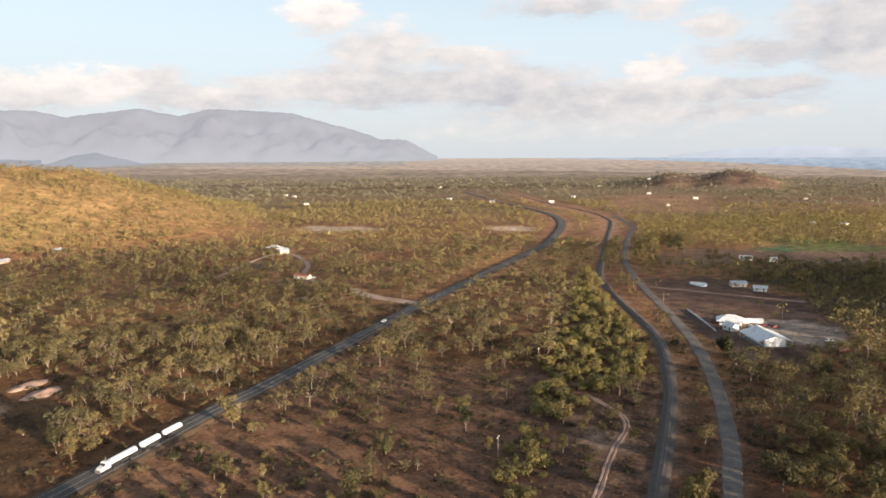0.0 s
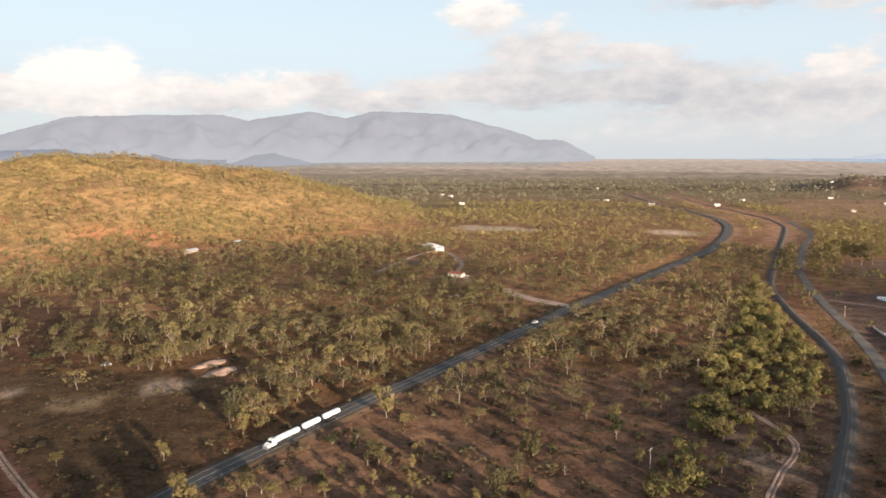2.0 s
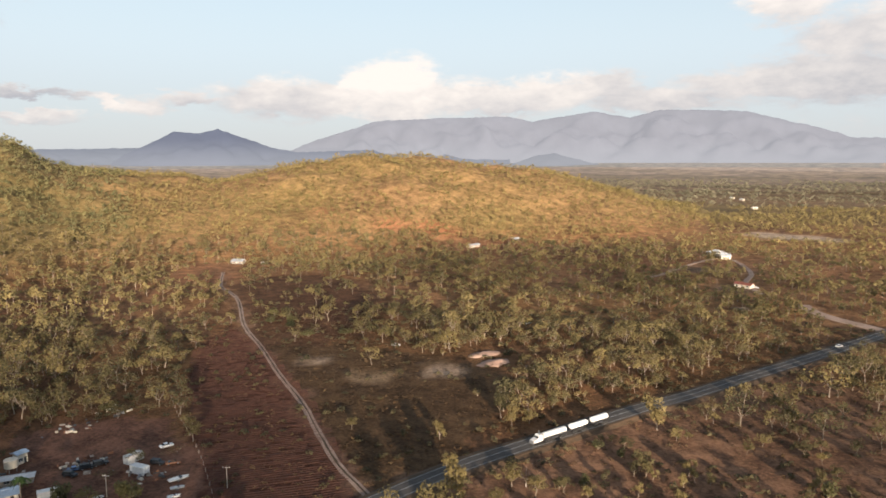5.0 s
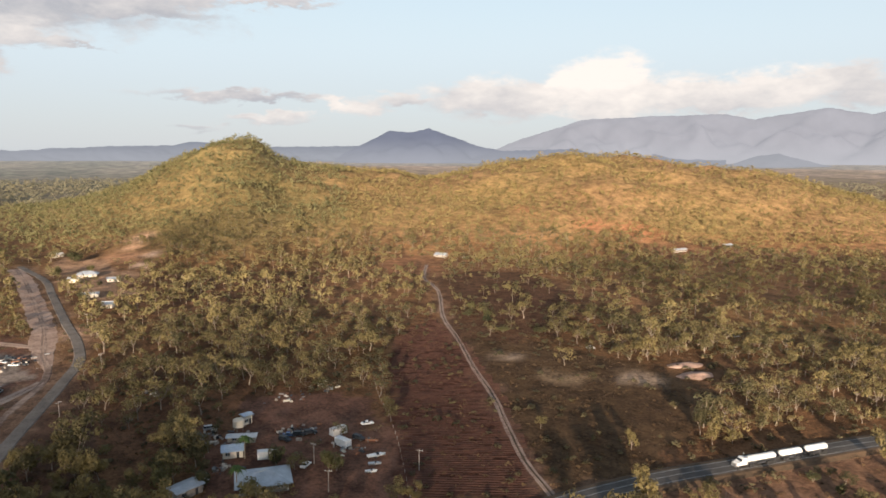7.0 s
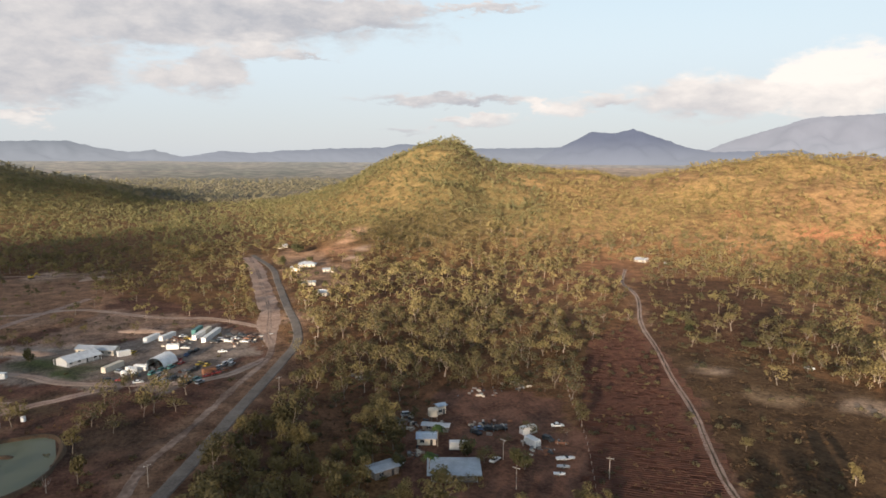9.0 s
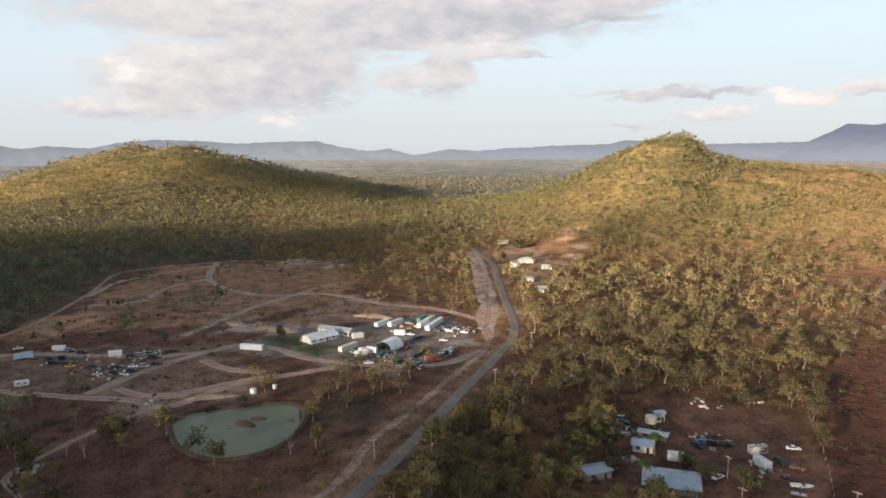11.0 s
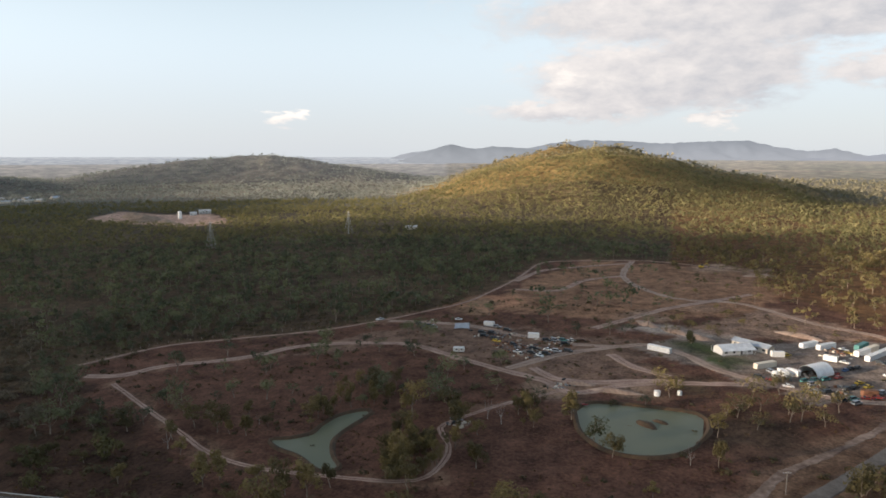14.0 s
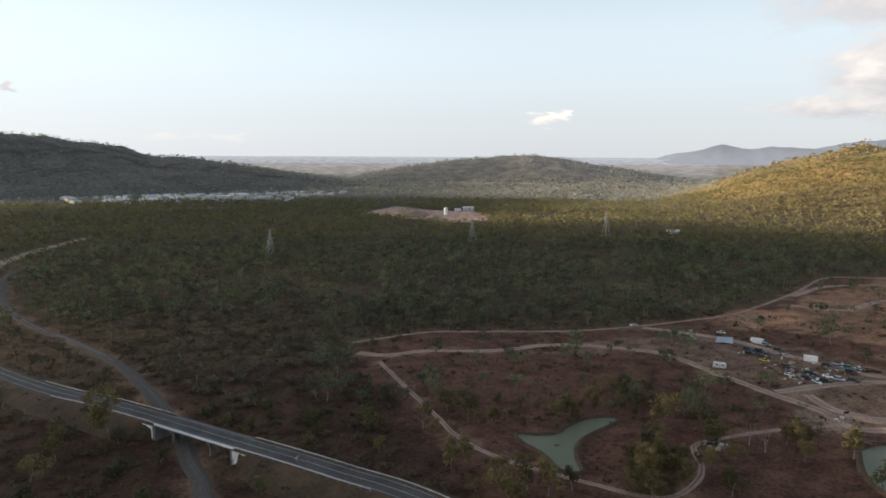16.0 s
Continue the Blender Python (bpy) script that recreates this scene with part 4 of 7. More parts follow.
pond("dam_water", DAM, 0.05, "murky green farm dam with bare earth banks", 0.42, 1.25)
pond("billabong_water", BILLABONG, 0.05, "narrow murky green waterhole among trees", 0.4)


# ---- trees ----
def unit(rng, n):
    v = rng.normal(size=(n, 3))
    return v / np.linalg.norm(v, axis=1)[:, None]


def leaf_cloud(rng, clumps, n, size):
    """Loose leaf clusters: small bent faces turned mostly outwards, in several uneven clumps. Returns vertices and triangles."""
    clumps = np.array(clumps)                      # x y z rx rz
    w = clumps[:, 3] ** 2 * clumps[:, 4]
    pick = rng.choice(len(clumps), n, p=w / w.sum())
    c = clumps[pick]
    d = unit(rng, n)
    rad = rng.uniform(0.35, 1.05, n) ** 0.6
    pos = c[:, :3] + d * np.column_stack([c[:, 3], c[:, 3], c[:, 4]]) * rad[:, None]
    nrm = d * np.array((1, 1, 1.3)) + 0.75 * unit(rng, n) + np.array((0, 0, 0.35))
    nrm /= np.linalg.norm(nrm, axis=1)[:, None]
    t = np.cross(nrm, unit(rng, n))
    t /= np.linalg.norm(t, axis=1)[:, None]
    b = np.cross(nrm, t)
    s = size * rng.uniform(0.55, 1.3, n)[:, None]
    k1, k2, k3 = rng.uniform(0.7, 1.2, (3, n, 1))
    v = np.stack([pos + t * s * k1, pos - t * s * 0.5 + b * s * k2, pos - t * s * 0.6 - b * s * k3], 1).reshape(-1, 3)
    return v, np.arange(3 * n).reshape(-1, 3)


def tube(points, radii, sides=5):
    p = np.array(points, float)
    ring = np.linspace(0, 2 * math.pi, sides, endpoint=False)
    v = []
    for q, r in zip(p, radii):
        v.append(q + np.column_stack([np.cos(ring) * r, np.sin(ring) * r, np.zeros(sides)]))
    return np.vstack(v), grid_faces(len(p), sides, True)


def join(parts):
    vs, fs, n = [], [], 0
    for v, f in parts:
        vs.append(v)
        fs.append(f + n)
        n += len(v)
    return np.vstack(vs), np.vstack(fs)


def gum_shape(rng, height, spread, leaves, bare=False, lean=0.06):
    """Tapered, forked trunk with limbs; a crown of uneven, hanging clumps at their ends."""
    base = np.array((0, 0, -0.3))
    fork = np.array((*rng.normal(0, lean * height, 2) * 0.5, height * rng.uniform(0.18, 0.30)))
    r0 = 0.018 * height
    parts = [tube([base, fork * np.array((0.4, 0.4, 0.5)), fork], [r0 * 1.3, r0, r0 * 0.8], 6)]
    clumps = []
    n = rng.randint(4, 7)
    a0 = rng.uniform(0, 6.28)
    for i in range(n):
        a = a0 + i * 6.28 / n + rng.uniform(-0.5, 0.5)
        out = spread * rng.uniform(0.25, 0.85)
        tip = np.array((fork[0] + math.cos(a) * out, fork[1] + math.sin(a) * out, height * rng.uniform(0.42, 0.90)))
        mid = fork * 0.55 + tip * 0.45 + np.array((math.cos(a), math.sin(a), -0.4)) * 0.1 * spread
        parts.append(tube([fork, mid, tip], [r0 * 0.6, r0 * 0.4, r0 * 0.1], 4))
        tw = mid + np.array((*rng.normal(0, 0.45 * spread, 2), height * rng.uniform(0.0, 0.2)))
        parts.append(tube([mid, tw], [r0 * 0.3, r0 * 0.08], 3))
        clumps.append((*tip, spread * rng.uniform(0.36, 0.58), height * rng.uniform(0.12, 0.20)))
        clumps.append((*tw, spread * rng.uniform(0.30, 0.48), height * rng.uniform(0.10, 0.17)))
        if rng.uniform() < 0.6:
            clumps.append((*(tip * 0.6 + tw * 0.4 + rng.normal(0, 0.5, 3)), spread * 0.3, height * 0.1))
    wood = join(parts)
    if bare:
        return wood, None
    return wood, leaf_cloud(rng, clumps, leaves, (0.034 if leaves > 700 else 0.042) * height)


def bush_shape(rng, height, spread, leaves):
    parts, clumps = [], []
    for i in range(4):
        a = rng.uniform(0, 6.28)
        tip = np.array((math.cos(a) * spread * 0.5, math.sin(a) * spread * 0.5, height * rng.uniform(0.5, 0.8)))
        parts.append(tube([(0, 0, -0.2), tip * 0.5 + np.array((0, 0, 0.1)), tip], [0.12, 0.08, 0.03], 4))
        clumps.append((*tip, spread * rng.uniform(0.4, 0.6), height * rng.uniform(0.25, 0.36)))
    clumps.append((0, 0, height * 0.45, spread * 0.7, height * 0.35))
    return join(parts), leaf_cloud(rng, clumps, leaves, 0.050 * height + 0.10)


def dome_shape(rng, height, spread, leaves):
    """A dense round shrub down to the ground."""
    stem = tube([(0, 0, -0.2), (0.1, 0, height * 0.5)], [0.14, 0.06], 4)
    clumps = [(0, 0, height * 0.5, spread * 0.8, height * 0.46)]
    for i in range(4):
        a = rng.uniform(0, 6.28)
        clumps.append((math.cos(a) * spread * 0.55, math.sin(a) * spread * 0.55, height * rng.uniform(0.3, 0.6), spread * 0.45, height * 0.3))
    return stem, leaf_cloud(rng, clumps, leaves, 0.36)


def make_tree(name, shape, leaf, wood, label, category="tree"):
    top = tagged(new(name), label, category)
    (wv, wf), crown = shape
    mesh_object("trunk", wv, wf, [MAT[wood]], parent=top)
    if crown:
        mesh_object("crown", *crown, [MAT[leaf]], parent=top)
    return top


# where trees grow: chance for each cell of a loose grid
def tree_chance(x, y):
    r = np.hypot(x, y)
    az = np.degrees(np.arctan2(-x, y))
    az = np.where(az < -90, az + 360, az)
    patch = lumps(x, y, 130, 41)
    c = 0.62 + 0.28 * patch + 0.15 * lumps(x, y, 420, 42)
    h = land(x, y) - flat_far(r)
    c = np.where((h > 4) & (r < 2000), 0.80 + 0.20 * patch - 0.26 * lumps(x, y, 260, 14) - 0.20 * smooth((h - 25) / 40) * (az < 50), c)
    c = np.where(inside(x, y, SAVANNA), 0.33 + 0.24 * patch, c)
    c = np.where(inside(x, y, CLEARED), np.where(r < 300, 0.25, 0.12) + 0.10 * patch, c)
    c = np.where(inside(x, y, [(-150, -120), (-165, -140), (-205, -150), (-222, -150), (-218, -135), (-190, -120), (-175, -112)]), 0.5, c)
    c = np.where(inside(x, y, GROVE), 0.5, c)
    c = np.where(inside(x, y, [(-190, -150), (-226, -140), (-200, -124), (-176, -124), (-164, -126), (-168, -150)]), 0.06, c)
    c = np.where(inside(x, y, [(-160, -170), (-175, -165), (-215, -175), (-240, -190), (-190, -230), (-160, -200)]), 0.42, c)
    c = np.where(inside(x, y, [(-480, 12), (-600, -30), (-655, 20), (-650, 80), (-560, 72), (-470, 55)]), 0.45, c)
    # thick woods beyond the fence, and between the yards and the hill
    c = np.where((az > 103) & (az < 172) & (r > 340) & ~inside(x, y, CLEARED) & (h < 3), 0.72 + 0.24 * patch + 0.24 * lumps(x, y, 170, 47), c)
    c = np.where((az > 60) & (az < 84) & (r > 170) & (r < 620) & ~inside(x, y, CLEARED), 0.72 + 0.2 * patch, c)
    c = np.where((az > 138) & (r < 340) & ~inside(x, y, CLEARED), 0.48 + 0.35 * patch, c)
    c = np.where((r > 850) & (h < 3) & (az < 60), 0.42 + 0.35 * lumps(x * 0.6, y, 300, 44), c)
    # thick green belt along the railway
    belt = inside(x, y, [(121, 610), (95, 500), (60, 365), (41, 308), (32, 266), (25, 241), (16, 210), (15, 190), (26, 190), (36, 227), (46, 259), (66, 282), (96, 314), (108, 365), (120, 479), (134, 593)])
    rail_edge = inside(x, y, [(77, 279), (87, 279), (64, 190), (49, 190)])
    c = np.where(rail_edge, 0.42, c)
    c = np.where(belt, 0.95 + 0.25 * lumps(x, y, 40, 45), c)
    c = np.where((az < -17) & (r < 420) & (off_line(x, y, SERVICE) > 16), 0.86 + 0.3 * patch, c)
    c = np.where((az < -22) & (r > 420) & (r < 560), 0.8, c)
    c = np.where((az < -10) & (r > 1900), 0.5, c)
    c = np.where((az > 86) & (az < 128) & (h > 4) & (r < 2300), 0.88, c)
    c = np.where(inside(x, y, [(-120, 200), (-134, 226), (-150, 274), (-192, 284), (-226, 300), (-170, 370), (-60, 330), (-62, 262), (-95, 205)]), 0.90 + 0.2 * patch, c)
    c = np.where(inside(x, y, PASTURE), 0.05, c)
    c = np.where(inside(x, y, FIELD), 0.24 + 0.26 * lumps(x, y, 60, 48), c)
    c = np.where(inside(x, y, LOT), 0.03, c)
    c = np.where(belt, c, c * 0.92 + np.minimum(c, 0.45) * (0.75 * lumps(x, y, 30, 46) - 0.1))
    c = np.where(inside(x, y, EAST_WOODS) | inside(x, y, DARK_WOODS), 0.98, c)
    c = np.where(inside(x, y, NORTH_FIELD), 0.10, c)
    for poly in (EAST_FIELD, EAST_LAWN, MACHINE_YARD, HOME_YARD, PLOUGHED, DAM, BILLABONG, QUARRY_CUT, CRUSHER):
        c = np.where(inside(x, y, poly), 0, c)
    c = np.where(inside(x, y, [(-268, -28), (-290, -110), (-360, -230), (-372, -75), (-330, -20)]), 0.0, c)
    for line, w in LINES:
        c = np.where(off_line(x, y, line) < w + (5.5 if line is HIGHWAY else 1.0), 0, c)
    for line, w in ((RAIL, 34), (HIGHWAY, 24)):
        c = np.where((off_line(x, y, line) < w) & (r > 830), c * 0.08, c)
    for cx, cy, rad in CLEARINGS:
        c = np.where(np.hypot(x - cx, y - cy) < rad, 0, c)
    return c, belt


CLEARINGS = [(98, 948, 34), (90, 963, 34), (212, 1413, 34), (241, 1321, 34), (251, 1219, 34), (-175, 970, 34), (-127, 963, 34), (-150, 955, 40), (-100, 950, 30), (252, 1229, 40), (232, 1370, 45), (205, 1520, 50), (-697, 195, 22), (-660, 180, 18), (-720, 180, 30), (-770, 214, 18), (-500, 365, 30), (-413, 655, 22), (-395, 715, 16), (-183, 299, 17), (-170, 285, 14), (-170, 640, 26), (-245, 245, 16), (-185, 268, 20), (-430, 640, 24), (-520, 390, 30), (-30, 470, 16), (-20, 455, 12), (-100, 540, 16), (-120, 556, 20), (-150, 700, 24)]


def cells(r0, r1, az0, az1, size, seed):
    rng = np.random.RandomState(seed)
    g = np.arange(-r1, r1, size)
    X, Y = np.meshgrid(g, g)
    x, y = X.ravel(), Y.ravel()
    x, y = x + rng.uniform(-0.5, 0.5, len(x)) * size, y + rng.uniform(-0.5, 0.5, len(y)) * size
    r = np.hypot(x, y)
    az = np.degrees(np.arctan2(-x, y))
    az = np.where(az < -90, az + 360, az)
    ok = (r > r0) & (r < r1) & (az > az0) & (az < az1)
    x, y = x[ok], y[ok]
    c, belt = tree_chance(x, y)
    ok = rng.uniform(0, 1, len(x)) < c
    return x[ok], y[ok], belt[ok], rng


NEAR = 268.0


def near_trees():
    rng = np.random.RandomState(7)
    gums = [make_tree("gum_tree", gum_shape(rng, 8.4 * s, 3.1 * w, 820), "gum", "bark", "pale-trunked gum tree with thin olive crown on dry grass") for s, w in ((1, 1), (1.05, 0.8), (0.95, 1.15), (1.1, 0.95), (0.9, 0.9), (1.0, 1.2), (0.85, 1.1))]
    bushes = [make_tree("bush", bush_shape(rng, 4.6, 2.6 * w, 300), "scrub", "bark", "dense rounded olive-green shrub", "shrub") for w in (1, 1.25, 0.85)]
    dead = [make_tree("dead_tree", gum_shape(rng, 9.5, 3.0, 0, True), None, "dead", "bare bleached dead gum tree on dry grass") for _ in range(2)]
    x, y, belt, rng = cells(165, NEAR, -36, 174, 6.6, 51)
    z = land(x, y) + bank_height(x, y)
    used = set()
    az_ = np.degrees(np.arctan2(-x, y)) % 360
    az_ = np.where(az_ > 300, az_ - 360, az_)
    order = np.argsort(np.hypot(x, y))
    rest = []
    count = 0
    for i in order:
        u = rng.uniform()
        open_ = inside(x[i:i + 1], y[i:i + 1], CLEARED)[0]
        if belt[i]:
            continue
        if open_:
            kind = dead if u < 0.13 else gums
        else:
            kind = gums if u < (0.80 if az_[i] < 138 else 0.4) else bushes if u < 0.975 else dead
        j = rng.randint(len(kind))
        s = rng.uniform(0.62, 1.12) * (1.35 if rng.uniform() < 0.35 else 1.0) * (0.74 if inside(x[i:i + 1], y[i:i + 1], SAVANNA)[0] else 1)
        if kind is gums:
            count += 1
            if count > 300:
                rest.append(i)
                continue
        m = Matrix.Translation((x[i], y[i], z[i])) @ Matrix.Rotation(rng.uniform(0, 6.28), 4, "Z") @ Matrix.Diagonal((s, s, s * rng.uniform(0.85, 1.15), 1))
        if (id(kind), j) in used:
            copy_thing(kind[j], m)
        else:
            used.add((id(kind), j))
            kind[j].matrix_basis = m
    # a close stand of slim gums beside the waterhole, and a few on its far side
    grove = GROVE
    side = [(-205, -160), (-236, -178), (-252, -150), (-224, -140), (-214, -156)]
    for poly, n in ((grove, 42), (side, 14)):
        a = np.array(poly)
        while n:
            q = rng.uniform(a.min(0), a.max(0))
            if inside(q[:1], q[1:], poly)[0]:
                s = rng.uniform(0.62, 0.95)
                copy_thing(gums[rng.randint(len(gums))], Matrix.Translation((q[0], q[1], float(land(q[0], q[1])))) @ Matrix.Rotation(rng.uniform(0, 6.28), 4, "Z") @ Matrix.Diagonal((s * 0.8, s * 0.8, s * 1.1, 1)))
                n -= 1
    return x[rest], y[rest]


REST = near_trees()


def triangles(shape):
    v, f = shape
    return v, (np.vstack([f[:, :3], f[:, [0, 2, 3]]]) if f.shape[1] == 4 else f)


def woods(name, x, y, shapes, scale, rng, label, leaf="woods", category="woodland"):
    """Very many trees further off, joined."""
    z = land(x, y) + bank_height(x, y)
    V, F, S, I, n = [], [], [], [], 0
    pick = rng.randint(0, len(shapes), len(x))
    for j, (wood, crown) in enumerate(shapes):
        sel = np.flatnonzero(pick == j)
        if not len(sel):
            continue
        v, f = join([triangles(wood), crown]) if wood is not None else crown
        idx = np.concatenate([np.ones(len(f) - len(crown[1])), np.zeros(len(crown[1]))])
        a, s = rng.uniform(0, 6.28, len(sel)), scale * rng.uniform(0.48, 1.12, len(sel)) * np.where(rng.uniform(0, 1, len(sel)) < 0.28, 1.45, 1.0)
        ca, sa = np.cos(a) * s, np.sin(a) * s
        vx = v[None, :, 0] * ca[:, None] - v[None, :, 1] * sa[:, None] + x[sel, None]
        vy = v[None, :, 0] * sa[:, None] + v[None, :, 1] * ca[:, None] + y[sel, None]
        vz = v[None, :, 2] * (s * rng.uniform(0.8, 1.15, len(sel)))[:, None] + z[sel, None]
        V.append(np.stack([vx, vy, vz], -1).reshape(-1, 3))
        F.append((f[None] + (n + len(v) * np.arange(len(sel)))[:, None, None]).reshape(-1, 3))
        S.append(np.repeat(rng.uniform(0, 1, len(sel)), len(v)))
        I.append(np.tile(idx, len(sel)))
        n += len(v) * len(sel)
    ob = mesh_object(name, np.vstack(V), np.vstack(F), [MAT[leaf], MAT["bark"]], mat_index=np.concatenate(I))
    att = ob.data.attributes.new("shade", "FLOAT", "POINT")
    att.data.foreach_set("value", np.concatenate(S).astype(np.float32))
    tagged(ob, label, category, kind="stuff")


def light_gum(rng, leaves, trunk=True, h=9.0, w=3.4, leaf=0.1):
    n = rng.randint(4, 7)
    clumps = [(*(rng.normal(0, 0.42 * w, 2)), h * rng.uniform(0.26, 0.84), w * rng.uniform(0.40, 0.68), h * rng.uniform(0.12, 0.20)) for _ in range(n)]
    crown = leaf_cloud(rng, clumps, leaves, leaf * h)
    v, f = tube([(0, 0, -0.5), (rng.normal(0, 0.3), rng.normal(0, 0.3), h * 0.7)], [0.17, 0.06], 3)
    return ((v, f) if trunk else None), crown


def far_woods():
    rng = np.random.RandomState(17)
    full = [gum_shape(rng, 9.0 * s, 3.5 * w, 240) for s, w in ((1, 1), (1.1, 0.85), (0.9, 1.1), (1, 1.2), (0.85, 1))] + [bush_shape(rng, 4.4, 2.6, 120), bush_shape(rng, 3.6, 2.2, 110)]
    full = [(w, (v * np.array((1, 1, 1)), f)) for w, (v, f) in full]
    x, y, belt, r2 = cells(NEAR, 560, -36, 174, 6.3, 52)
    green = [dome_shape(rng, 4.4 * s, 2.8 * w, 300) for s, w in ((1, 1), (1.1, 0.9), (0.85, 1.1), (0.95, 1.2))]
    xb, yb, in_belt, r4 = cells(180, 620, -36, 10, 5.6, 58)
    woods("green_thicket", xb[in_belt], yb[in_belt], green, 1.08, r4, "dense green scrub thicket beside the railway", "belt")
    # trees out of view, added to throw long shadows into the near ground
    xu, yu, _, r3 = cells(70, 165, -80, 100, 7.5, 57)
    woods("woodland_below", xu, yu, full, 1.0, r3, "unseen gum woodland with shrubs, added for its long shadows")
    ok = ~belt & (np.hypot(x, y) < 440)
    x, y = x[ok], y[ok]
    x, y = np.concatenate([x, REST[0]]), np.concatenate([y, REST[1]])
    w = np.degrees(np.arctan2(-x, y)) % 360
    w = (w > 100) & (w < 200)
    woods("near_woodland", x[~w], y[~w], full, 1.08, r2, "open gum woodland with shrubs on dry grass")
    low = w & (x > -0.60 * -y)
    woods("near_woodland", x[w & ~low], y[w & ~low], full, 1.0, r2, "dense grey-green gum woodland with shrubs", "shade_woods")
    clumps = [dome_shape(rng, 3.6 * s, 2.9 * q, 170) for s, q in ((1, 1), (1.2, 1.2), (0.8, 1.3), (0.9, 1.0))]
    woods("scrub_thicket", x[low], y[low], full[:2] + clumps, 1.0, r2, "grey-brown rounded scrub with a few gums", "brown_scrub")
    x, y, belt, r2 = cells(440, 800, -36, 174, 6.6, 55)
    x, y = x[~belt], y[~belt]
    w = np.degrees(np.arctan2(-x, y)) % 360
    w = (w > 100) & (w < 200)
    woods("woodland", x[w], y[w], [light_gum(rng, 50, w=4.2, leaf=0.085) for _ in range(8)] + [light_gum(rng, 40, True, 4.5, 3.0, 0.12) for _ in range(3)], 1.0, r2, "dense grey-green gum woodland", "shade_woods")
    x, y = x[~w], y[~w]
    woods("woodland", x, y, [light_gum(rng, 58, w=3.7, leaf=0.078) for _ in range(8)] + [light_gum(rng, 40, True, 4.5, 3.0, 0.12) for _ in range(2)], 1.0, r2, "open gum woodland on dry grass", "mid_woods")
    x, y, _, r2 = cells(800, 1500, -36, 174, 6.5, 53)
    w = np.degrees(np.arctan2(-x, y)) > 59
    w |= np.degrees(np.arctan2(-x, y)) < -90
    woods("hill_woodland", x[w], y[w], [light_gum(rng, 18, False, 8.0, 3.6, 0.122) for _ in range(8)], 1.0, r2, "olive gum woodland covering the hill and its foot", "far_hill")
    x, y = x[~w], y[~w]
    woods("hill_woodland", x, y, [light_gum(rng, 18, False, 7.0, 3.2, 0.125) for _ in range(8)], 1.0, r2, "dry gum woodland covering the hills", "hill_woods")
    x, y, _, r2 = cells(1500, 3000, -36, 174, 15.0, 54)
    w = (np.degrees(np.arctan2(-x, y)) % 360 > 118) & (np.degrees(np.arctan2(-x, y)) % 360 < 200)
    # west_woods leaves carry painted haze
    woods("far_west_woodland", x[w], y[w], [light_gum(rng, 11, False, 8, 5.2, 0.19) for _ in range(5)], 1.0, r2, "woodland on distant hills, greyed by painted haze", "west_woods")
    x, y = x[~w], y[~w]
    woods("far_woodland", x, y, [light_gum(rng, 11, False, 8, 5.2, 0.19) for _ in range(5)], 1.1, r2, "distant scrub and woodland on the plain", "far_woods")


far_woods()


MAT["low"] = leaf_material("shrub_leaves", (0.048, 0.044, 0.024), (0.120, 0.098, 0.050), False)


def undergrowth():
    """Dry tussocks and low shrubs between the trees."""
    rng = np.random.RandomState(23)
    g = np.arange(-470, 470, 2.7)
    X, Y = np.meshgrid(g, g)
    x, y = X.ravel() + rng.uniform(-1.4, 1.4, X.size), Y.ravel() + rng.uniform(-1.4, 1.4, X.size)
    r = np.hypot(x, y)
    az = np.degrees(np.arctan2(-x, y))
    az = np.where(az < -90, az + 360, az)
    ok = (r > 160) & (r < 470) & (az > -35) & (az < 173)
    x, y = x[ok], y[ok]
    c = 0.42 + 0.3 * lumps(x, y, 50, 61)
    c = np.where(inside(x, y, CLEARED), 0.2 + 0.2 * lumps(x, y, 60, 62), c)
    for poly in (MACHINE_YARD, HOME_YARD, DAM, BILLABONG, LOT):
        c = np.where(inside(x, y, poly), 0.01, c)
    for line, w in LINES:
        c = np.where(off_line(x, y, line) < w * 0.75, 0, c)
    ok = rng.uniform(0, 1, len(x)) < c
    x, y = x[ok], y[ok]
    tufts = [(None, leaf_cloud(rng, [(0, 0, 0.15, 0.9, 0.22), (0.6, 0.3, 0.1, 0.6, 0.2)], 6, 0.36)) for _ in range(5)]
    woods("dry_tussocks", x, y, tufts, 1.0, rng, "dry straw-coloured grass tussocks", "grass", "grass")
    d = np.minimum(off_line(x, y, curve([(-336, -47), (-319, -24), (-309, -5), (-305, 12)])) * 0.6 + 2.5, off_line(x, y, TRACKS["middle"]))
    d = np.minimum(d, np.minimum(off_line(x, y, TRACKS["yard"]), off_line(x, y, TRACKS["fence"])))
    k = rng.uniform(0, 1, len(x)) < np.where((d > 3.5) & (d < 9), 0.34, np.where(inside(x, y, CLEARED) | inside(x, y, PLOUGHED), 0.10, 0.26)) * np.where(inside(x, y, PASTURE), 0.25, 1) + 0.10 * np.clip(lumps(x, y, 70, 63), 0, 1)
    shrubs = [(None, leaf_cloud(rng, [(0, 0, 0.5, 0.9, 0.5), (0.7, 0.2, 0.4, 0.6, 0.4)], 26, 0.30)) for _ in range(4)]
    woods("low_shrubs", x[k] + 1.3, y[k] + 1.0, shrubs, 1.5, rng, "low olive shrubs in the grass", "low", "shrub")


undergrowth()


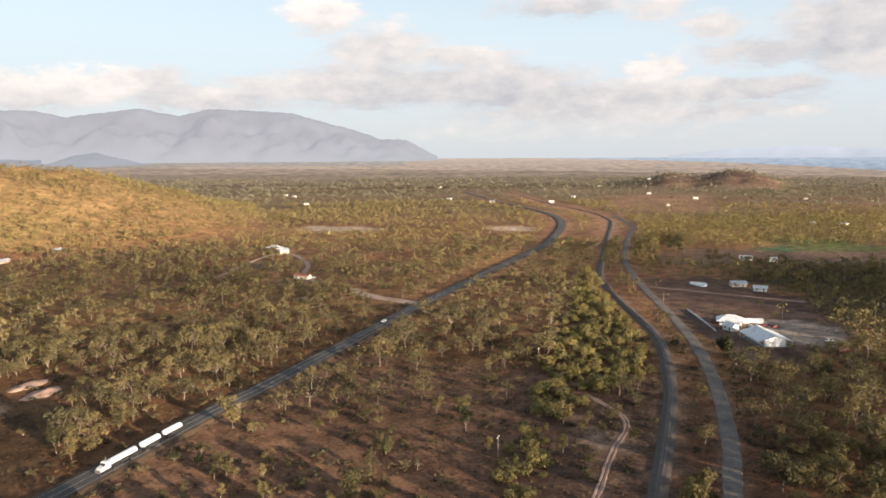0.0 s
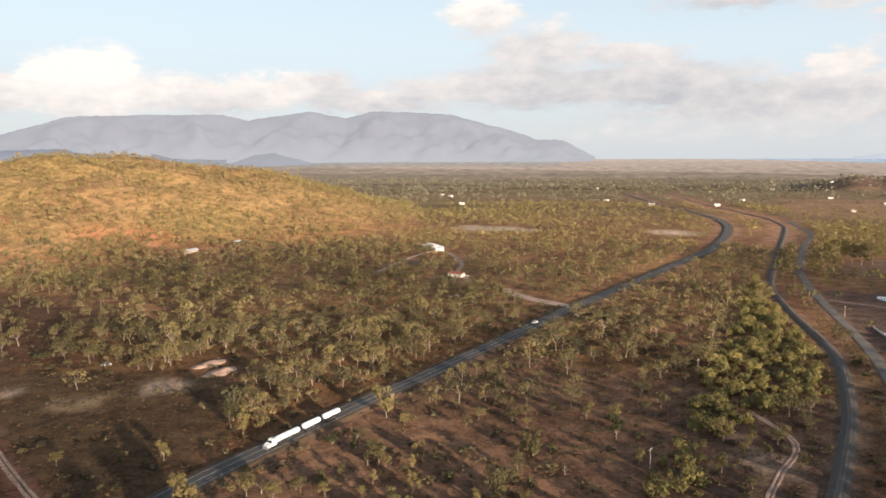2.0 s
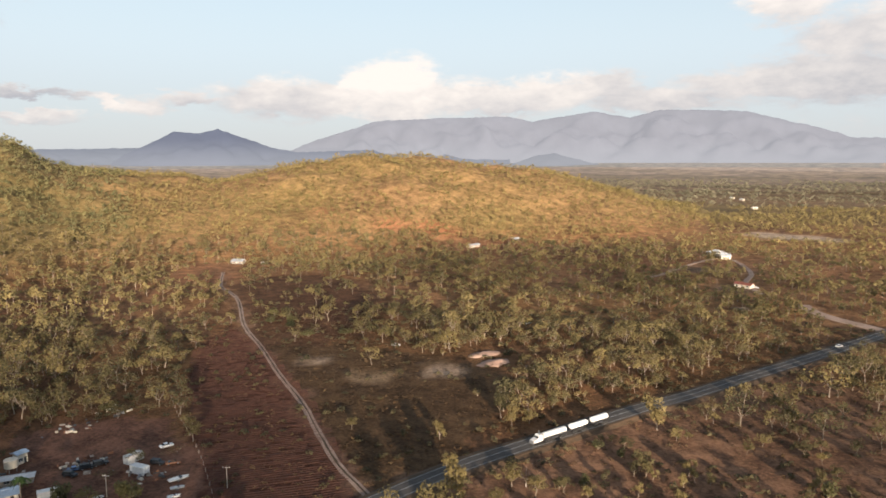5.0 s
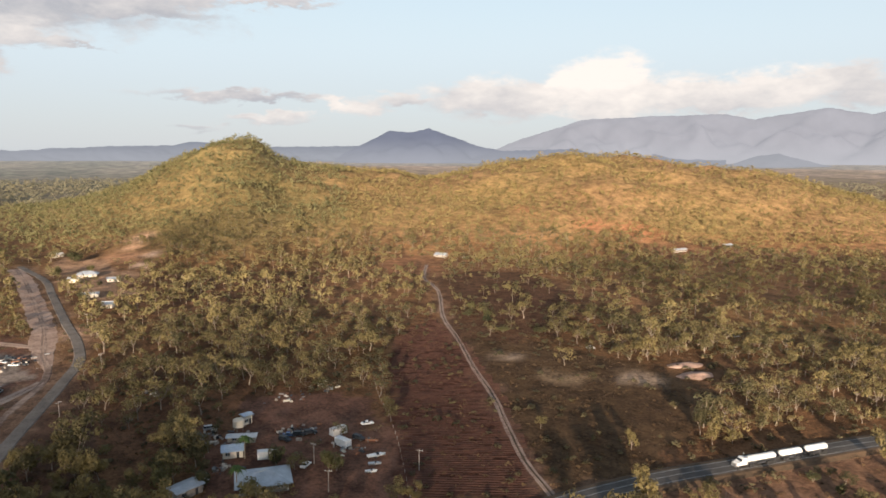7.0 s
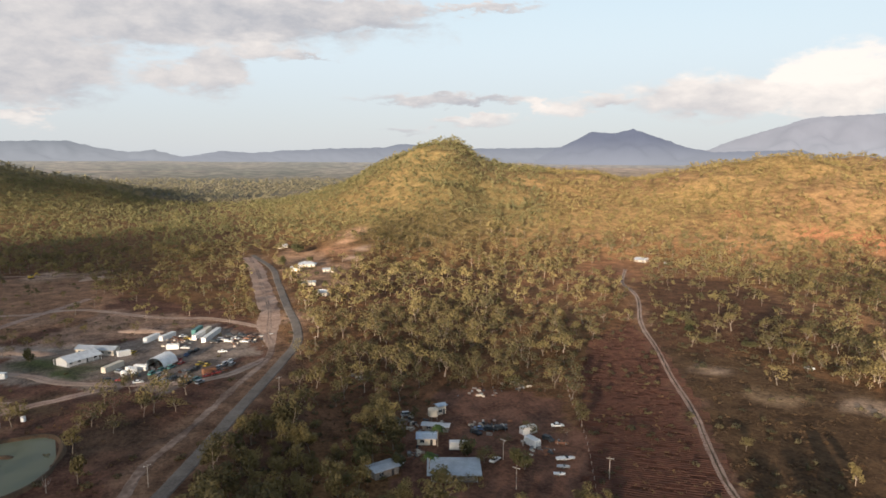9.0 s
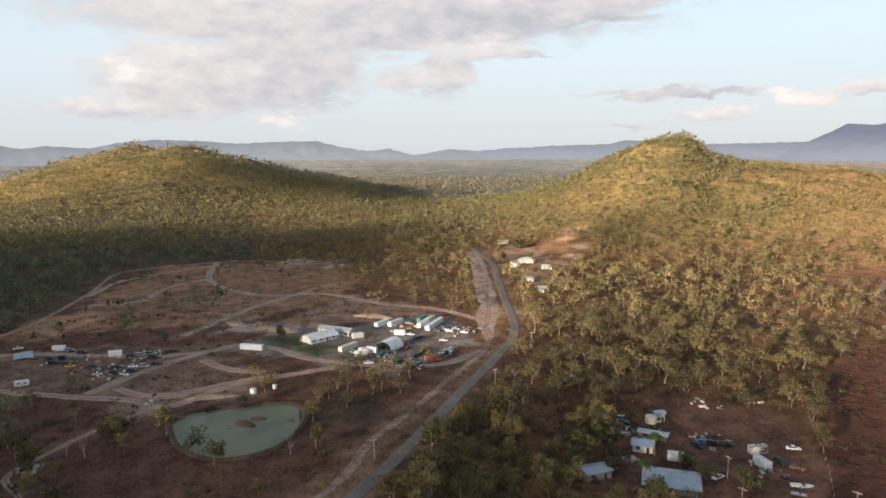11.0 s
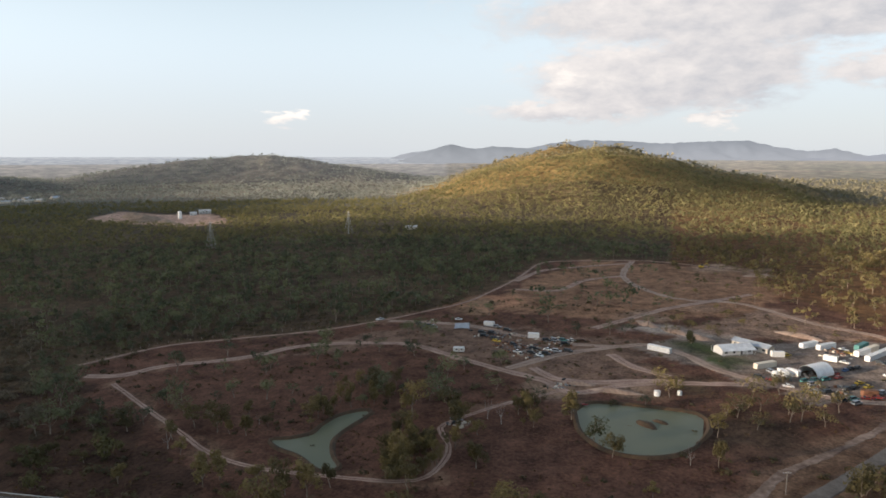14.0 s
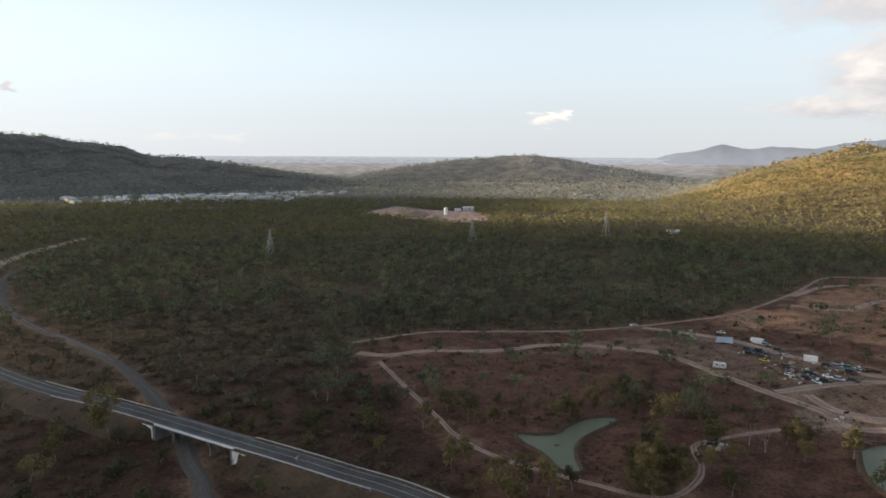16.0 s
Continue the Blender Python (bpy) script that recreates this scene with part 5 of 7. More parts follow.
# ---- unseen clouds, added to cast shade over parts of the land ----
def cloud_material():
    """White cloud that thins out towards its rim and lets some sun through."""
    m, k, bsdf = material("cloud_white", 1.0, 0, 0.0)
    p = place(k)
    k.link(k.mix(k.noise(p, 0.01, 4), (0.75, 0.75, 0.77), (0.85, 0.85, 0.86)), bsdf.inputs["Base Color"])
    thick = k.attribute("thick").outputs["Fac"]
    k.link(k.math("MULTIPLY", thick, k.ramp(k.noise(p, 0.012, 4, 0.6), 0.25, 0.6, 0.72, 1.0)), bsdf.inputs["Alpha"])
    return m


def cloud(cx, cy, rx, ry, turn, seed, height=650.0, thick=0.82):
    """A flat, lumpy cloud bank out of view; cx, cy: the middle of the shade it is placed for."""
    rng = np.random.RandomState(seed)
    k = height / SUN_DIR.z
    ox, oy = cx + SUN_DIR.x * k, cy + SUN_DIR.y * k
    a = np.linspace(0, 2 * math.pi, 96, endpoint=False)
    edge = 1 + 0.10 * np.sin(3 * a + rng.uniform(0, 6)) + 0.07 * np.sin(7 * a + rng.uniform(0, 6)) + 0.05 * np.sin(15 * a + rng.uniform(0, 6)) + 0.03 * np.sin(31 * a + rng.uniform(0, 6))
    rows, dense = [], []
    for s, z, d in ((0.02, -9, 1), (0.5, -8, 1), (0.85, -7, 0.85), (1.1, 0, 0), (0.85, 9, 0.85), (0.5, 16, 1), (0.02, 20, 1)):
        px, py = np.cos(a) * rx * edge * s, np.sin(a) * ry * edge * s
        c, e = math.cos(radians(turn)), math.sin(radians(turn))
        x, y = ox + px * c - py * e, oy + px * e + py * c
        rows.append(np.column_stack([x, y, height + z + 5 * lumps(x, y, 120, seed) * (abs(z) > 1)]))
        dense.append(np.full(96, d * thick))
    ob = mesh_object("cloud", np.vstack(rows), grid_faces(len(rows), 96, True), [MAT["cloud"]], True)
    att = ob.data.attributes.new("thick", "FLOAT", "POINT")
    att.data.foreach_set("value", np.concatenate(dense).astype(np.float32))
    tagged(ob, "unseen flat cloud bank, added to shade the land", "cloud", kind="structure")


MAT["cloud"] = cloud_material()
cloud(-430, -300, 590, 335, 10, 71, thick=0.85)
cloud(-480, -1000, 720, 400, 25, 72, thick=0.8)
cloud(-195, 108, 80, 52, 25, 74, thick=0.92)
cloud(-950, -1800, 900, 500, 20, 75, thick=0.42)
cloud(-2150, -1950, 700, 420, 0, 76, 1300.0, 0.45)
cloud(-1645, 62, 240, 85, -8, 77, 900.0, 0.9)
cloud(-800, -20, 150, 62, 10, 83)
cloud(-795, 330, 62, 38, 30, 79, 900.0)
cloud(220, 232, 84, 84, 0, 73)
cloud(-252, 48, 112, 64, -25, 81, thick=0.55)
cloud(52, 240, 66, 56, 60, 87, thick=0.48)
cloud(-100, -250, 190, 95, 0, 82, thick=0.97)
cloud(310, 560, 165, 135, 0, 80)
cloud(-250, 545, 190, 45, 20, 84, thick=0.5)
cloud(-375, 358, 75, 52, 35, 85, thick=0.5)
cloud(-146, 200, 34, 22, 30, 86, thick=0.5)


# ---- things: helpers ----
def box(bm, x0, x1, y0, y1, z0, z1, taper=0.0):
    """A block; taper draws its top in."""
    lo = [bm.verts.new(p) for p in ((x0, y0, z0), (x1, y0, z0), (x1, y1, z0), (x0, y1, z0))]
    t = taper
    hi = [bm.verts.new(p) for p in ((x0 + t, y0 + t, z1), (x1 - t, y0 + t, z1), (x1 - t, y1 - t, z1), (x0 + t, y1 - t, z1))]
    bm.faces.new(lo[::-1])
    bm.faces.new(hi)
    for i in range(4):
        bm.faces.new((lo[i], lo[(i + 1) % 4], hi[(i + 1) % 4], hi[i]))


def prism(bm, outline, y0, y1):
    """An outline in x and z drawn from y0 to y1."""
    a = [bm.verts.new((x, y0, z)) for x, z in outline]
    b = [bm.verts.new((x, y1, z)) for x, z in outline]
    bm.faces.new(a)
    bm.faces.new(b[::-1])
    for i in range(len(a)):
        j = (i + 1) % len(a)
        bm.faces.new((a[j], a[i], b[i], b[j]))


def rod(bm, a, b, r, sides=8, r2=None):
    a, b = Vector(a), Vector(b)
    d = b - a
    m = Matrix.Translation((a + b) / 2) @ d.to_track_quat("Z", "Y").to_matrix().to_4x4()
    bmesh.ops.create_cone(bm, cap_ends=True, segments=sides, radius1=r, radius2=r if r2 is None else r2, depth=d.length, matrix=m)


def part(name, bm, mat, parent, label="", round_off=0.0, smooth_shade=False):
    if round_off:
        bmesh.ops.bevel(bm, geom=bm.edges[:], offset=round_off, segments=1, affect="EDGES")
    bmesh.ops.recalc_face_normals(bm, faces=bm.faces[:])
    for f in bm.faces:
        f.smooth = smooth_shade
    me = bpy.data.meshes.new(name)
    bm.to_mesh(me)
    bm.free()
    me.materials.append(mat)
    ob = new(name, me)
    ob.parent = parent
    if label:
        ob["label"] = label
    return ob


def boxes(name, mat, parent, *list_, label="", round_off=0.0):
    bm = bmesh.new()
    for b in list_:
        box(bm, *b)
    return part(name, bm, mat, parent, label, round_off)


def stand(x, y, turn=0.0, lift=0.0, size=1.0):
    return Matrix.Translation((x, y, float(land(x, y)) + lift)) @ Matrix.Rotation(radians(turn), 4, "Z") @ Matrix.Diagonal((size, size, size, 1))


def put(ob, x, y, turn=0.0, lift=0.0):
    ob.matrix_basis = stand(x, y, turn, lift)
    return ob


def paint(name, colour, rough=0.45, metal=0.0):
    return worn(name, tuple(c * 0.78 for c in colour), tuple(min(c * 1.08, 0.9) for c in colour), 1.3, rough, metal, own=0.3)


def iron_sheet(name, colour, pitch=6.0):
    """Corrugated sheet: fine ribs along the slope, streaks of rust and dust."""
    m, k, bsdf = material(name, 0.45, 0.25, 0.4)
    coord = k.n("ShaderNodeTexCoord").outputs["Object"]
    wave = k.n("ShaderNodeTexWave")
    wave.bands_direction = "Y"
    wave.inputs["Scale"].default_value = pitch
    k.link(coord, wave.inputs["Vector"])
    f = k.math("MULTIPLY_ADD", k.noise(coord, 0.35, 5, 0.65), 0.7, k.math("MULTIPLY", k.noise(coord, 3.0, 3), 0.3))
    k.link(k.mix(k.ramp(f, 0.3, 0.7), tuple(c * 0.72 for c in colour), tuple(min(c * 1.08, 0.9) for c in colour)), bsdf.inputs["Base Color"])
    bump(k, bsdf, wave.outputs["Fac"], 0.35, 0.04)
    return m


WHITE, CREAM, DARK = paint("white_paint", (0.78, 0.78, 0.76)), paint("cream_paint", (0.62, 0.56, 0.46), 0.7), paint("dark_paint", (0.035, 0.037, 0.042))
RED, YELLOW, SILVER = paint("red_paint", (0.33, 0.055, 0.045)), paint("yellow_paint", (0.62, 0.42, 0.05)), paint("silver_paint", (0.42, 0.43, 0.45), 0.35, 0.4)
TEAL, BLUE, RUST = paint("teal_paint", (0.06, 0.20, 0.19)), paint("blue_paint", (0.10, 0.17, 0.32)), paint("rusty_steel", (0.20, 0.095, 0.055), 0.8)
RUBBER, STEEL = paint("tyre_rubber", (0.025, 0.025, 0.026), 0.8), paint("galvanised_steel", (0.42, 0.43, 0.44), 0.4, 0.6)
GLASS = paint("dark_window_glass", (0.03, 0.038, 0.045), 0.08)
DULL = paint("dull_grey_paint", (0.22, 0.22, 0.22), 0.8)
TIMBER = worn("weathered_timber", (0.22, 0.18, 0.15), (0.42, 0.37, 0.32), 1.0)
ROOF_WHITE, ROOF_BLUE, ROOF_GREY = iron_sheet("white_roof_iron", (0.80, 0.80, 0.79)), iron_sheet("pale_blue_roof_iron", (0.40, 0.50, 0.62)), iron_sheet("grey_roof_iron", (0.46, 0.50, 0.54))
ROOF_RED = iron_sheet("red_roof_iron", (0.42, 0.14, 0.08))


# ---- bridge over the railway ----
BRIDGE_SIDE = 1


def make_bridge():
    line, lift = HIGHWAY[BRIDGE_A:BRIDGE_B + 1], HIGHWAY_LIFT[BRIDGE_A:BRIDGE_B + 1]
    top = tagged(new("road_bridge"), "concrete road bridge with white parapet over the railway", "bridge", kind="structure")
    sweep("deck", line, [(-4.6, -0.05), (-4.4, -0.8), (4.4, -0.8), (4.6, -0.05), (3.9, 0.0), (-3.9, 0.0), (-4.6, -0.05)], MAT["concrete"], top, lift)
    for s in (-1, 1):
        h = 0.4 if s == BRIDGE_SIDE else 0.25
        sweep("parapet", line, [(s * 4.4, -0.1), (s * 4.4, h), (s * 4.65, h), (s * 4.7, -0.3), (s * 4.4, -0.3)], WHITE if s == BRIDGE_SIDE else MAT["concrete"], top, lift)
    d = line[-1] - line[0]
    ang = math.degrees(math.atan2(d[1], d[0]))
    for f, w in ((0.0, 2.4), (0.33, 0.9), (0.68, 0.9), (1.0, 2.4)):
        i = int(f * (len(line) - 1))
        bm = bmesh.new()
        if w > 1:
            box(bm, -w / 2, w / 2, -5.3, 5.3, -0.5, lift[i] - 0.5)
        else:
            for y in (-3.4, 0, 3.4):
                rod(bm, (0, y, -0.5), (0, y, lift[i] - 1.6), 0.45, 10)
            box(bm, -0.6, 0.6, -4.4, 4.4, lift[i] - 1.5, lift[i] - 0.77)
        p = part("abutment" if w > 1 else "pier", bm, MAT["concrete"], top)
        p.matrix_basis = stand(*line[i], ang)
    # sloped white wing walls beside the abutments
    for i, s in ((0, 1), (len(line) - 1, -1)):
        for side in (-1, 1):
            bm = bmesh.new()
            prism(bm, [(0, 0.5), (0, lift[i] - 0.4), (s * -6.0, lift[i] - 0.4), (s * -6.0, lift[i] - 1.6)], side * 5.35, side * 5.6)
            p = part("wing_wall", bm, WHITE, top)
            p.matrix_basis = stand(*line[i], ang)
    return top


make_bridge()


def guard_rails():
    """Steel rails on posts along the highway near the bridge."""
    for a, b, s in ((BRIDGE_A - 14, BRIDGE_A + 1, 1), (BRIDGE_A - 20, BRIDGE_A + 1, -1), (BRIDGE_B, BRIDGE_B + 14, 1), (BRIDGE_B, BRIDGE_B + 20, -1)):
        a, b = max(a, 0), min(b, len(HIGHWAY))
        line, lift = HIGHWAY[a:b], HIGHWAY_LIFT[a:b]
        top = tagged(new("guard_rail"), "steel guard rail on short posts beside the highway", "guard rail", kind="structure")
        o = s * 4.7
        sweep("rail", line, [(o, 0.45), (o + 0.04, 0.55), (o, 0.62), (o + 0.04, 0.7), (o, 0.8)], STEEL, top, lift)
        d = np.gradient(line, axis=0)
        d /= np.linalg.norm(d, axis=1)[:, None]
        mesh = None
        for i in range(0, len(line)):
            p = line[i] + np.array((d[i, 1], -d[i, 0])) * (o + s * 0.12)
            if mesh is None:
                post = boxes("post", TIMBER, top, (-0.08, 0.08, -0.08, 0.08, -0.6, 0.75))
                mesh = post.data
            else:
                post = new("post", mesh)
                post.parent = top
            post.matrix_basis = Matrix.Translation((*p, float(land(*line[i])) + lift[i]))


guard_rails()


# ---- vehicles ----
def wheel_set(parent, spots, radius, width):
    mesh = None
    for x, y in spots:
        if mesh is None:
            bm = bmesh.new()
            rod(bm, (0, -width / 2, 0), (0, width / 2, 0), radius, 14)
            w = part("wheel", bm, RUBBER, parent)
            mesh = w.data
        else:
            w = new("wheel", mesh)
            w.parent = parent
        w.location = (x, y, radius)
        if len(spots) <= 4:
            bm = bmesh.new()
            rod(bm, (0, -width / 2 - 0.02, 0), (0, width / 2 + 0.02, 0), radius * 0.55, 10)
            part("rim", bm, STEEL, w)


def make_car(mat, label, kind="sedan"):
    top = tagged(new("car" if kind != "ute" else "utility_truck"), label, "car")
    shapes = {
        "sedan": ([(-2.3, 0.35), (2.3, 0.35), (2.35, 0.7), (1.2, 0.92), (-1.5, 0.98), (-2.3, 0.9)], [(1.15, 0.92), (0.45, 1.42), (-0.9, 1.42), (-1.55, 0.97)]),
        "wagon": ([(-2.4, 0.4), (2.4, 0.4), (2.4, 0.95), (1.2, 1.12), (-2.35, 1.12)], [(1.2, 1.1), (0.7, 1.78), (-2.1, 1.8), (-2.35, 1.1)]),
        "ute": ([(-2.6, 0.5), (2.5, 0.5), (2.5, 0.95), (1.3, 1.12), (-0.6, 1.12), (-0.6, 0.95), (-2.6, 0.95)], [(1.25, 1.1), (0.7, 1.75), (-0.4, 1.75), (-0.55, 1.1)]),
    }
    hull, cabin = shapes[kind]
    bm = bmesh.new()
    prism(bm, hull, -0.88, 0.88)
    part("body", bm, mat, top, round_off=0.06)
    bm = bmesh.new()
    prism(bm, cabin, -0.78, 0.78)
    part("cabin_glass", bm, GLASS, top, "dark window glass", round_off=0.04)
    c = cabin
    bm = bmesh.new()
    box(bm, c[2][0] + 0.05, c[1][0] - 0.05, -0.74, 0.74, c[1][1] - 0.03, c[1][1] + 0.05)
    part("roof", bm, mat, top)
    if kind == "ute":
        boxes("tray", mat, top, (-2.6, -0.65, -0.9, -0.82, 0.9, 1.3), (-2.6, -0.65, 0.82, 0.9, 0.9, 1.3), (-2.62, -2.55, -0.9, 0.9, 0.9, 1.3))
    wheel_set(top, [(1.45, 0.8), (1.45, -0.8), (-1.45, 0.8), (-1.45, -0.8)], 0.34, 0.24)
    return top


CAR_KINDS = {}
for key_, mat_, kind_, label_ in (
        ("white", WHITE, "sedan", "white sedan car parked on bare dirt"), ("red", RED, "sedan", "faded red car parked on bare dirt"), ("silver", SILVER, "wagon", "silver station wagon parked on bare dirt"),
        ("dark", DARK, "wagon", "dark four-wheel drive parked on bare dirt"), ("yellow", YELLOW, "sedan", "yellow car parked on bare dirt"), ("teal", TEAL, "wagon", "dark teal wagon parked on bare dirt"),
        ("ute", WHITE, "ute", "white utility truck parked on bare dirt"), ("rust", RUST, "sedan", "rusty car wreck on bare dirt"), ("blue", BLUE, "sedan", "blue car parked on bare dirt"), ("suv", WHITE, "wagon", "white four-wheel drive parked on bare dirt")):
    CAR_KINDS[key_] = [make_car(mat_, label_, kind_), False]


def thing(kinds, key, x, y, turn, lift=0.0):
    """Puts the first of a kind, and copies after that."""
    first, used = kinds[key]
    if used:
        return copy_thing(first, stand(x, y, turn, lift))
    kinds[key][1] = True
    return put(first, x, y, turn, lift)


def car(key, x, y, turn):
    return thing(CAR_KINDS, key, x, y, turn)


# cars: colour, place, heading
CARS_A = (
    ("yellow", -378, -9, 140), ("white", -364, 33, 85), ("red", -325, 23, 113), ("red", -328, 27, 113), ("rust", -331, 31, 113), ("silver", -336, 29, 149), ("silver", -341, 32, 149), ("white", -346, 35, 149),
    ("silver", -339, 35, 149), ("yellow", -342, 24, 139), ("yellow", -346, 21, 139), ("dark", -338, 19, 150), ("dark", -334, 16, 150), ("teal", -337, 0, 141), ("teal", -341, 4, 141), ("silver", -334, 3, 141),
    ("teal", -344, 8, 141), ("red", -352, 9, 148), ("red", -356, 12, 148), ("red", -350, 13, 148), ("blue", -364, 16, 158), ("dark", -368, 18, 158), ("dark", -371, 21, 158), ("dark", -333, -18, 86),
    ("red", -332, -13, 86), ("white", -326, -6, 100), ("dark", -320, 1, 133), ("silver", -323, 5, 133), ("dark", -326, 9, 133), ("dark", -317, 14, 139),
)
CARS_B = (
    ("teal", -321, 18, 139), ("silver", -316, 19, 139), ("dark", -385, 31, 60), ("silver", -388, 35, 60), ("white", -384, 38, 70), ("white", -388, 42, 60), ("dark", -392, 46, 60), ("rust", -386, 48, 80),
    ("white", -380, 46, 60), ("dark", -395, 40, 60), ("rust", -390, 51, 40), ("yellow", -398, 18, 60), ("white", -404, 16, 60), ("rust", -400, 13, 30), ("rust", -395, 15, 80), ("white", -378, 16, 70),
    ("dark", -336, -6, 10), ("silver", -344, -14, 40), ("dark", -350, 2, 10), ("ute", -345, -227, 160), ("dark", -346, -160, 100), ("dark", -348, -155, 80), ("rust", -345, -150, 120), ("white", -368, -186, 113),
    ("dark", -346, -201, 73), ("dark", -344, -193, 73), ("silver", -343, -189, 70), ("dark", -340, -156, 95), ("yellow", -334, -146, 91), ("rust", -333, -140, 91),
)
CARS_C = (
    ("dark", -331, -135, 60), ("rust", -330, -129, 91), ("dark", -329, -123, 110), ("white", -331, -116, 91), ("silver", -330, -111, 91), ("dark", -333, -106, 80), ("dark", -348, -123, 113), ("silver", -350, -119, 113),
    ("teal", -352, -115, 100), ("white", -354, -111, 113), ("rust", -356, -106, 113), ("dark", -346, -112, 113), ("rust", -319, -133, 99), ("white", -320, -128, 99), ("dark", -321, -121, 99), ("dark", -323, -114, 99),
    ("white", -319, -116, 60), ("rust", -326, -142, 90), ("dark", -358, -150, 100), ("silver", -362, -158, 100), ("dark", -338, -149, 85), ("dark", -219, 107, 23), ("blue", -222, 110, 61), ("dark", -220, 113, 61),
    ("dark", -219, 117, 70), ("white", -214, 138, 75), ("white", -196, 103, 120), ("silver", -245, 90, 79), ("white", -207, 73, 27), ("dark", -240, 84, 50),
)
CARS_D = (
    ("silver", -232, 78, 60), ("dark", -236, 81, 60), ("dark", -204, 128, 20), ("rust", -200, 131, 60), ("white", 182, 398, 18), ("red", 187, 400, 0), ("red", 192, 398, 17), ("suv", 206, 365, 0),
    ("red", 198, 341, 23), ("white", 178, 398, -68), ("suv", -196, 370, 64), ("white", -231, 287, 37), ("white", -107, 570, 0), ("white", -522, 448, 53),
)
for spot in CARS_A + CARS_B + CARS_C + CARS_D:
    car(*spot)
c_ = copy_thing(CAR_KINDS["white"][0], stand(-35.5, 411.5, 67, 0.98))
tagged(c_, "white car driving on the highway", "car")


def make_road_train():
    top = tagged(new("road_train"), "white prime mover hauling three white tank trailers", "truck")
    pm = new("prime_mover")
    pm.parent = top
    pm["label"] = "white bonneted prime mover"
    bm = bmesh.new()
    prism(bm, [(-1.6, 1.0), (-1.6, 3.1), (-0.2, 3.35), (0.3, 3.0), (0.7, 2.1), (2.2, 1.9), (2.6, 1.0)], -1.15, 1.15)
    part("cab", bm, WHITE, pm, round_off=0.08)
    bm = bmesh.new()
    prism(bm, [(0.28, 2.2), (0.28, 2.92), (0.42, 2.9), (0.72, 2.2)], -1.05, 1.05)
    part("windscreen", bm, GLASS, pm, "dark windscreen")
    boxes("bull_bar", STEEL, pm, (2.65, 2.85, -1.1, 1.1, 0.6, 1.7))
    boxes("chassis", DARK, pm, (-4.6, 2.5, -0.5, 0.5, 0.7, 1.0))
    for y in (-1.2, 1.2):
        bm = bmesh.new()
        rod(bm, (-1.75, y * 0.9, 1.0), (-1.75, y * 0.9, 3.9), 0.1, 8)
        part("exhaust", bm, STEEL, pm)
    for x in (1.6, -3.0, -4.2):
        for y in (-1.0, 1.0):
            bm = bmesh.new()
            rod(bm, (x, y - 0.18, 0.5), (x, y + 0.18, 0.5), 0.5, 14)
            part("wheel", bm, RUBBER, pm)
    x = -2.0
    for i, length in enumerate((11.6, 8.6, 8.6)):
        tr = new("tank_trailer")
        tr.parent = top
        tr["label"] = "white cylindrical tank trailer"
        bm = bmesh.new()
        ring = [(math.cos(a) * 1.22, math.sin(a) * 0.92) for a in np.linspace(0, 2 * math.pi, 20, endpoint=False)]
        for xx, s in ((x, 0.6), (x - 0.25, 0.95), (x - 0.5, 1.0), (x - length + 0.5, 1.0), (x - length + 0.25, 0.95), (x - length, 0.6)):
            [bm.verts.new((xx, a * s, 2.35 + b * s)) for a, b in ring]
        bm.verts.ensure_lookup_table()
        for r in range(5):
            for q in range(20):
                w = (q + 1) % 20
                bm.faces.new([bm.verts[r * 20 + q], bm.verts[r * 20 + w], bm.verts[r * 20 + 20 + w], bm.verts[r * 20 + 20 + q]])
        bm.faces.new([bm.verts[q] for q in range(20)])
        bm.faces.new([bm.verts[100 + q] for q in range(20)][::-1])
        part("tank", bm, WHITE, tr, smooth_shade=True)
        boxes("chassis", DARK, tr, (x - length, x - 0.3, -0.5, 0.5, 0.95, 1.4), (x - length - 2.4, x - length, -0.1, 0.1, 0.95, 1.15))
        boxes("side_skirt", DARK, tr, (x - length * 0.62, x - length * 0.35, -1.2, 1.2, 0.7, 1.2))
        axles = [x - length + 0.9, x - length + 2.1, x - length + 3.3] + ([x - 1.0, x - 2.2] if i else [])
        for ax in axles:
            for y in (-1.0, 1.0):
                bm = bmesh.new()
                rod(bm, (ax, y - 0.2, 0.5), (ax, y + 0.2, 0.5), 0.5, 12)
                part("wheel", bm, RUBBER, tr)
        x -= length + 2.5
    d = np.hypot(HIGHWAY[:, 0] + 108, HIGHWAY[:, 1] - 214)
    i = int(d.argmin())
    v = HIGHWAY[i + 4] - HIGHWAY[i - 1]
    v = v / np.linalg.norm(v)
    # in the near lane, driving towards the bridge
    put(top, HIGHWAY[i][0] - v[0] * 2 + v[1] * 1.8, HIGHWAY[i][1] - v[1] * 2 - v[0] * 1.8, math.degrees(math.atan2(-v[1], -v[0])), float(HIGHWAY_LIFT[i]) + 0.1)


make_road_train()


def make_caravan():
    top = tagged(new("caravan"), "white caravan parked beside a dirt track", "caravan")
    bm = bmesh.new()
    prism(bm, [(-2.9, 0.5), (-2.9, 2.4), (-2.6, 2.75), (2.3, 2.75), (2.9, 1.8), (2.7, 0.5)], -1.15, 1.15)
    part("body", bm, WHITE, top, round_off=0.08)
    for x in (-1.6, 0.9):
        boxes("window", GLASS, top, (x, x + 0.9, -1.18, 1.18, 1.5, 2.1))
    boxes("door", CREAM, top, (-0.3, 0.4, -1.19, -1.14, 0.6, 2.3))
    wheel_set(top, [(0, 1.0), (0, -1.0)], 0.35, 0.24)
    return top


put(make_caravan(), -306, -154, 113)


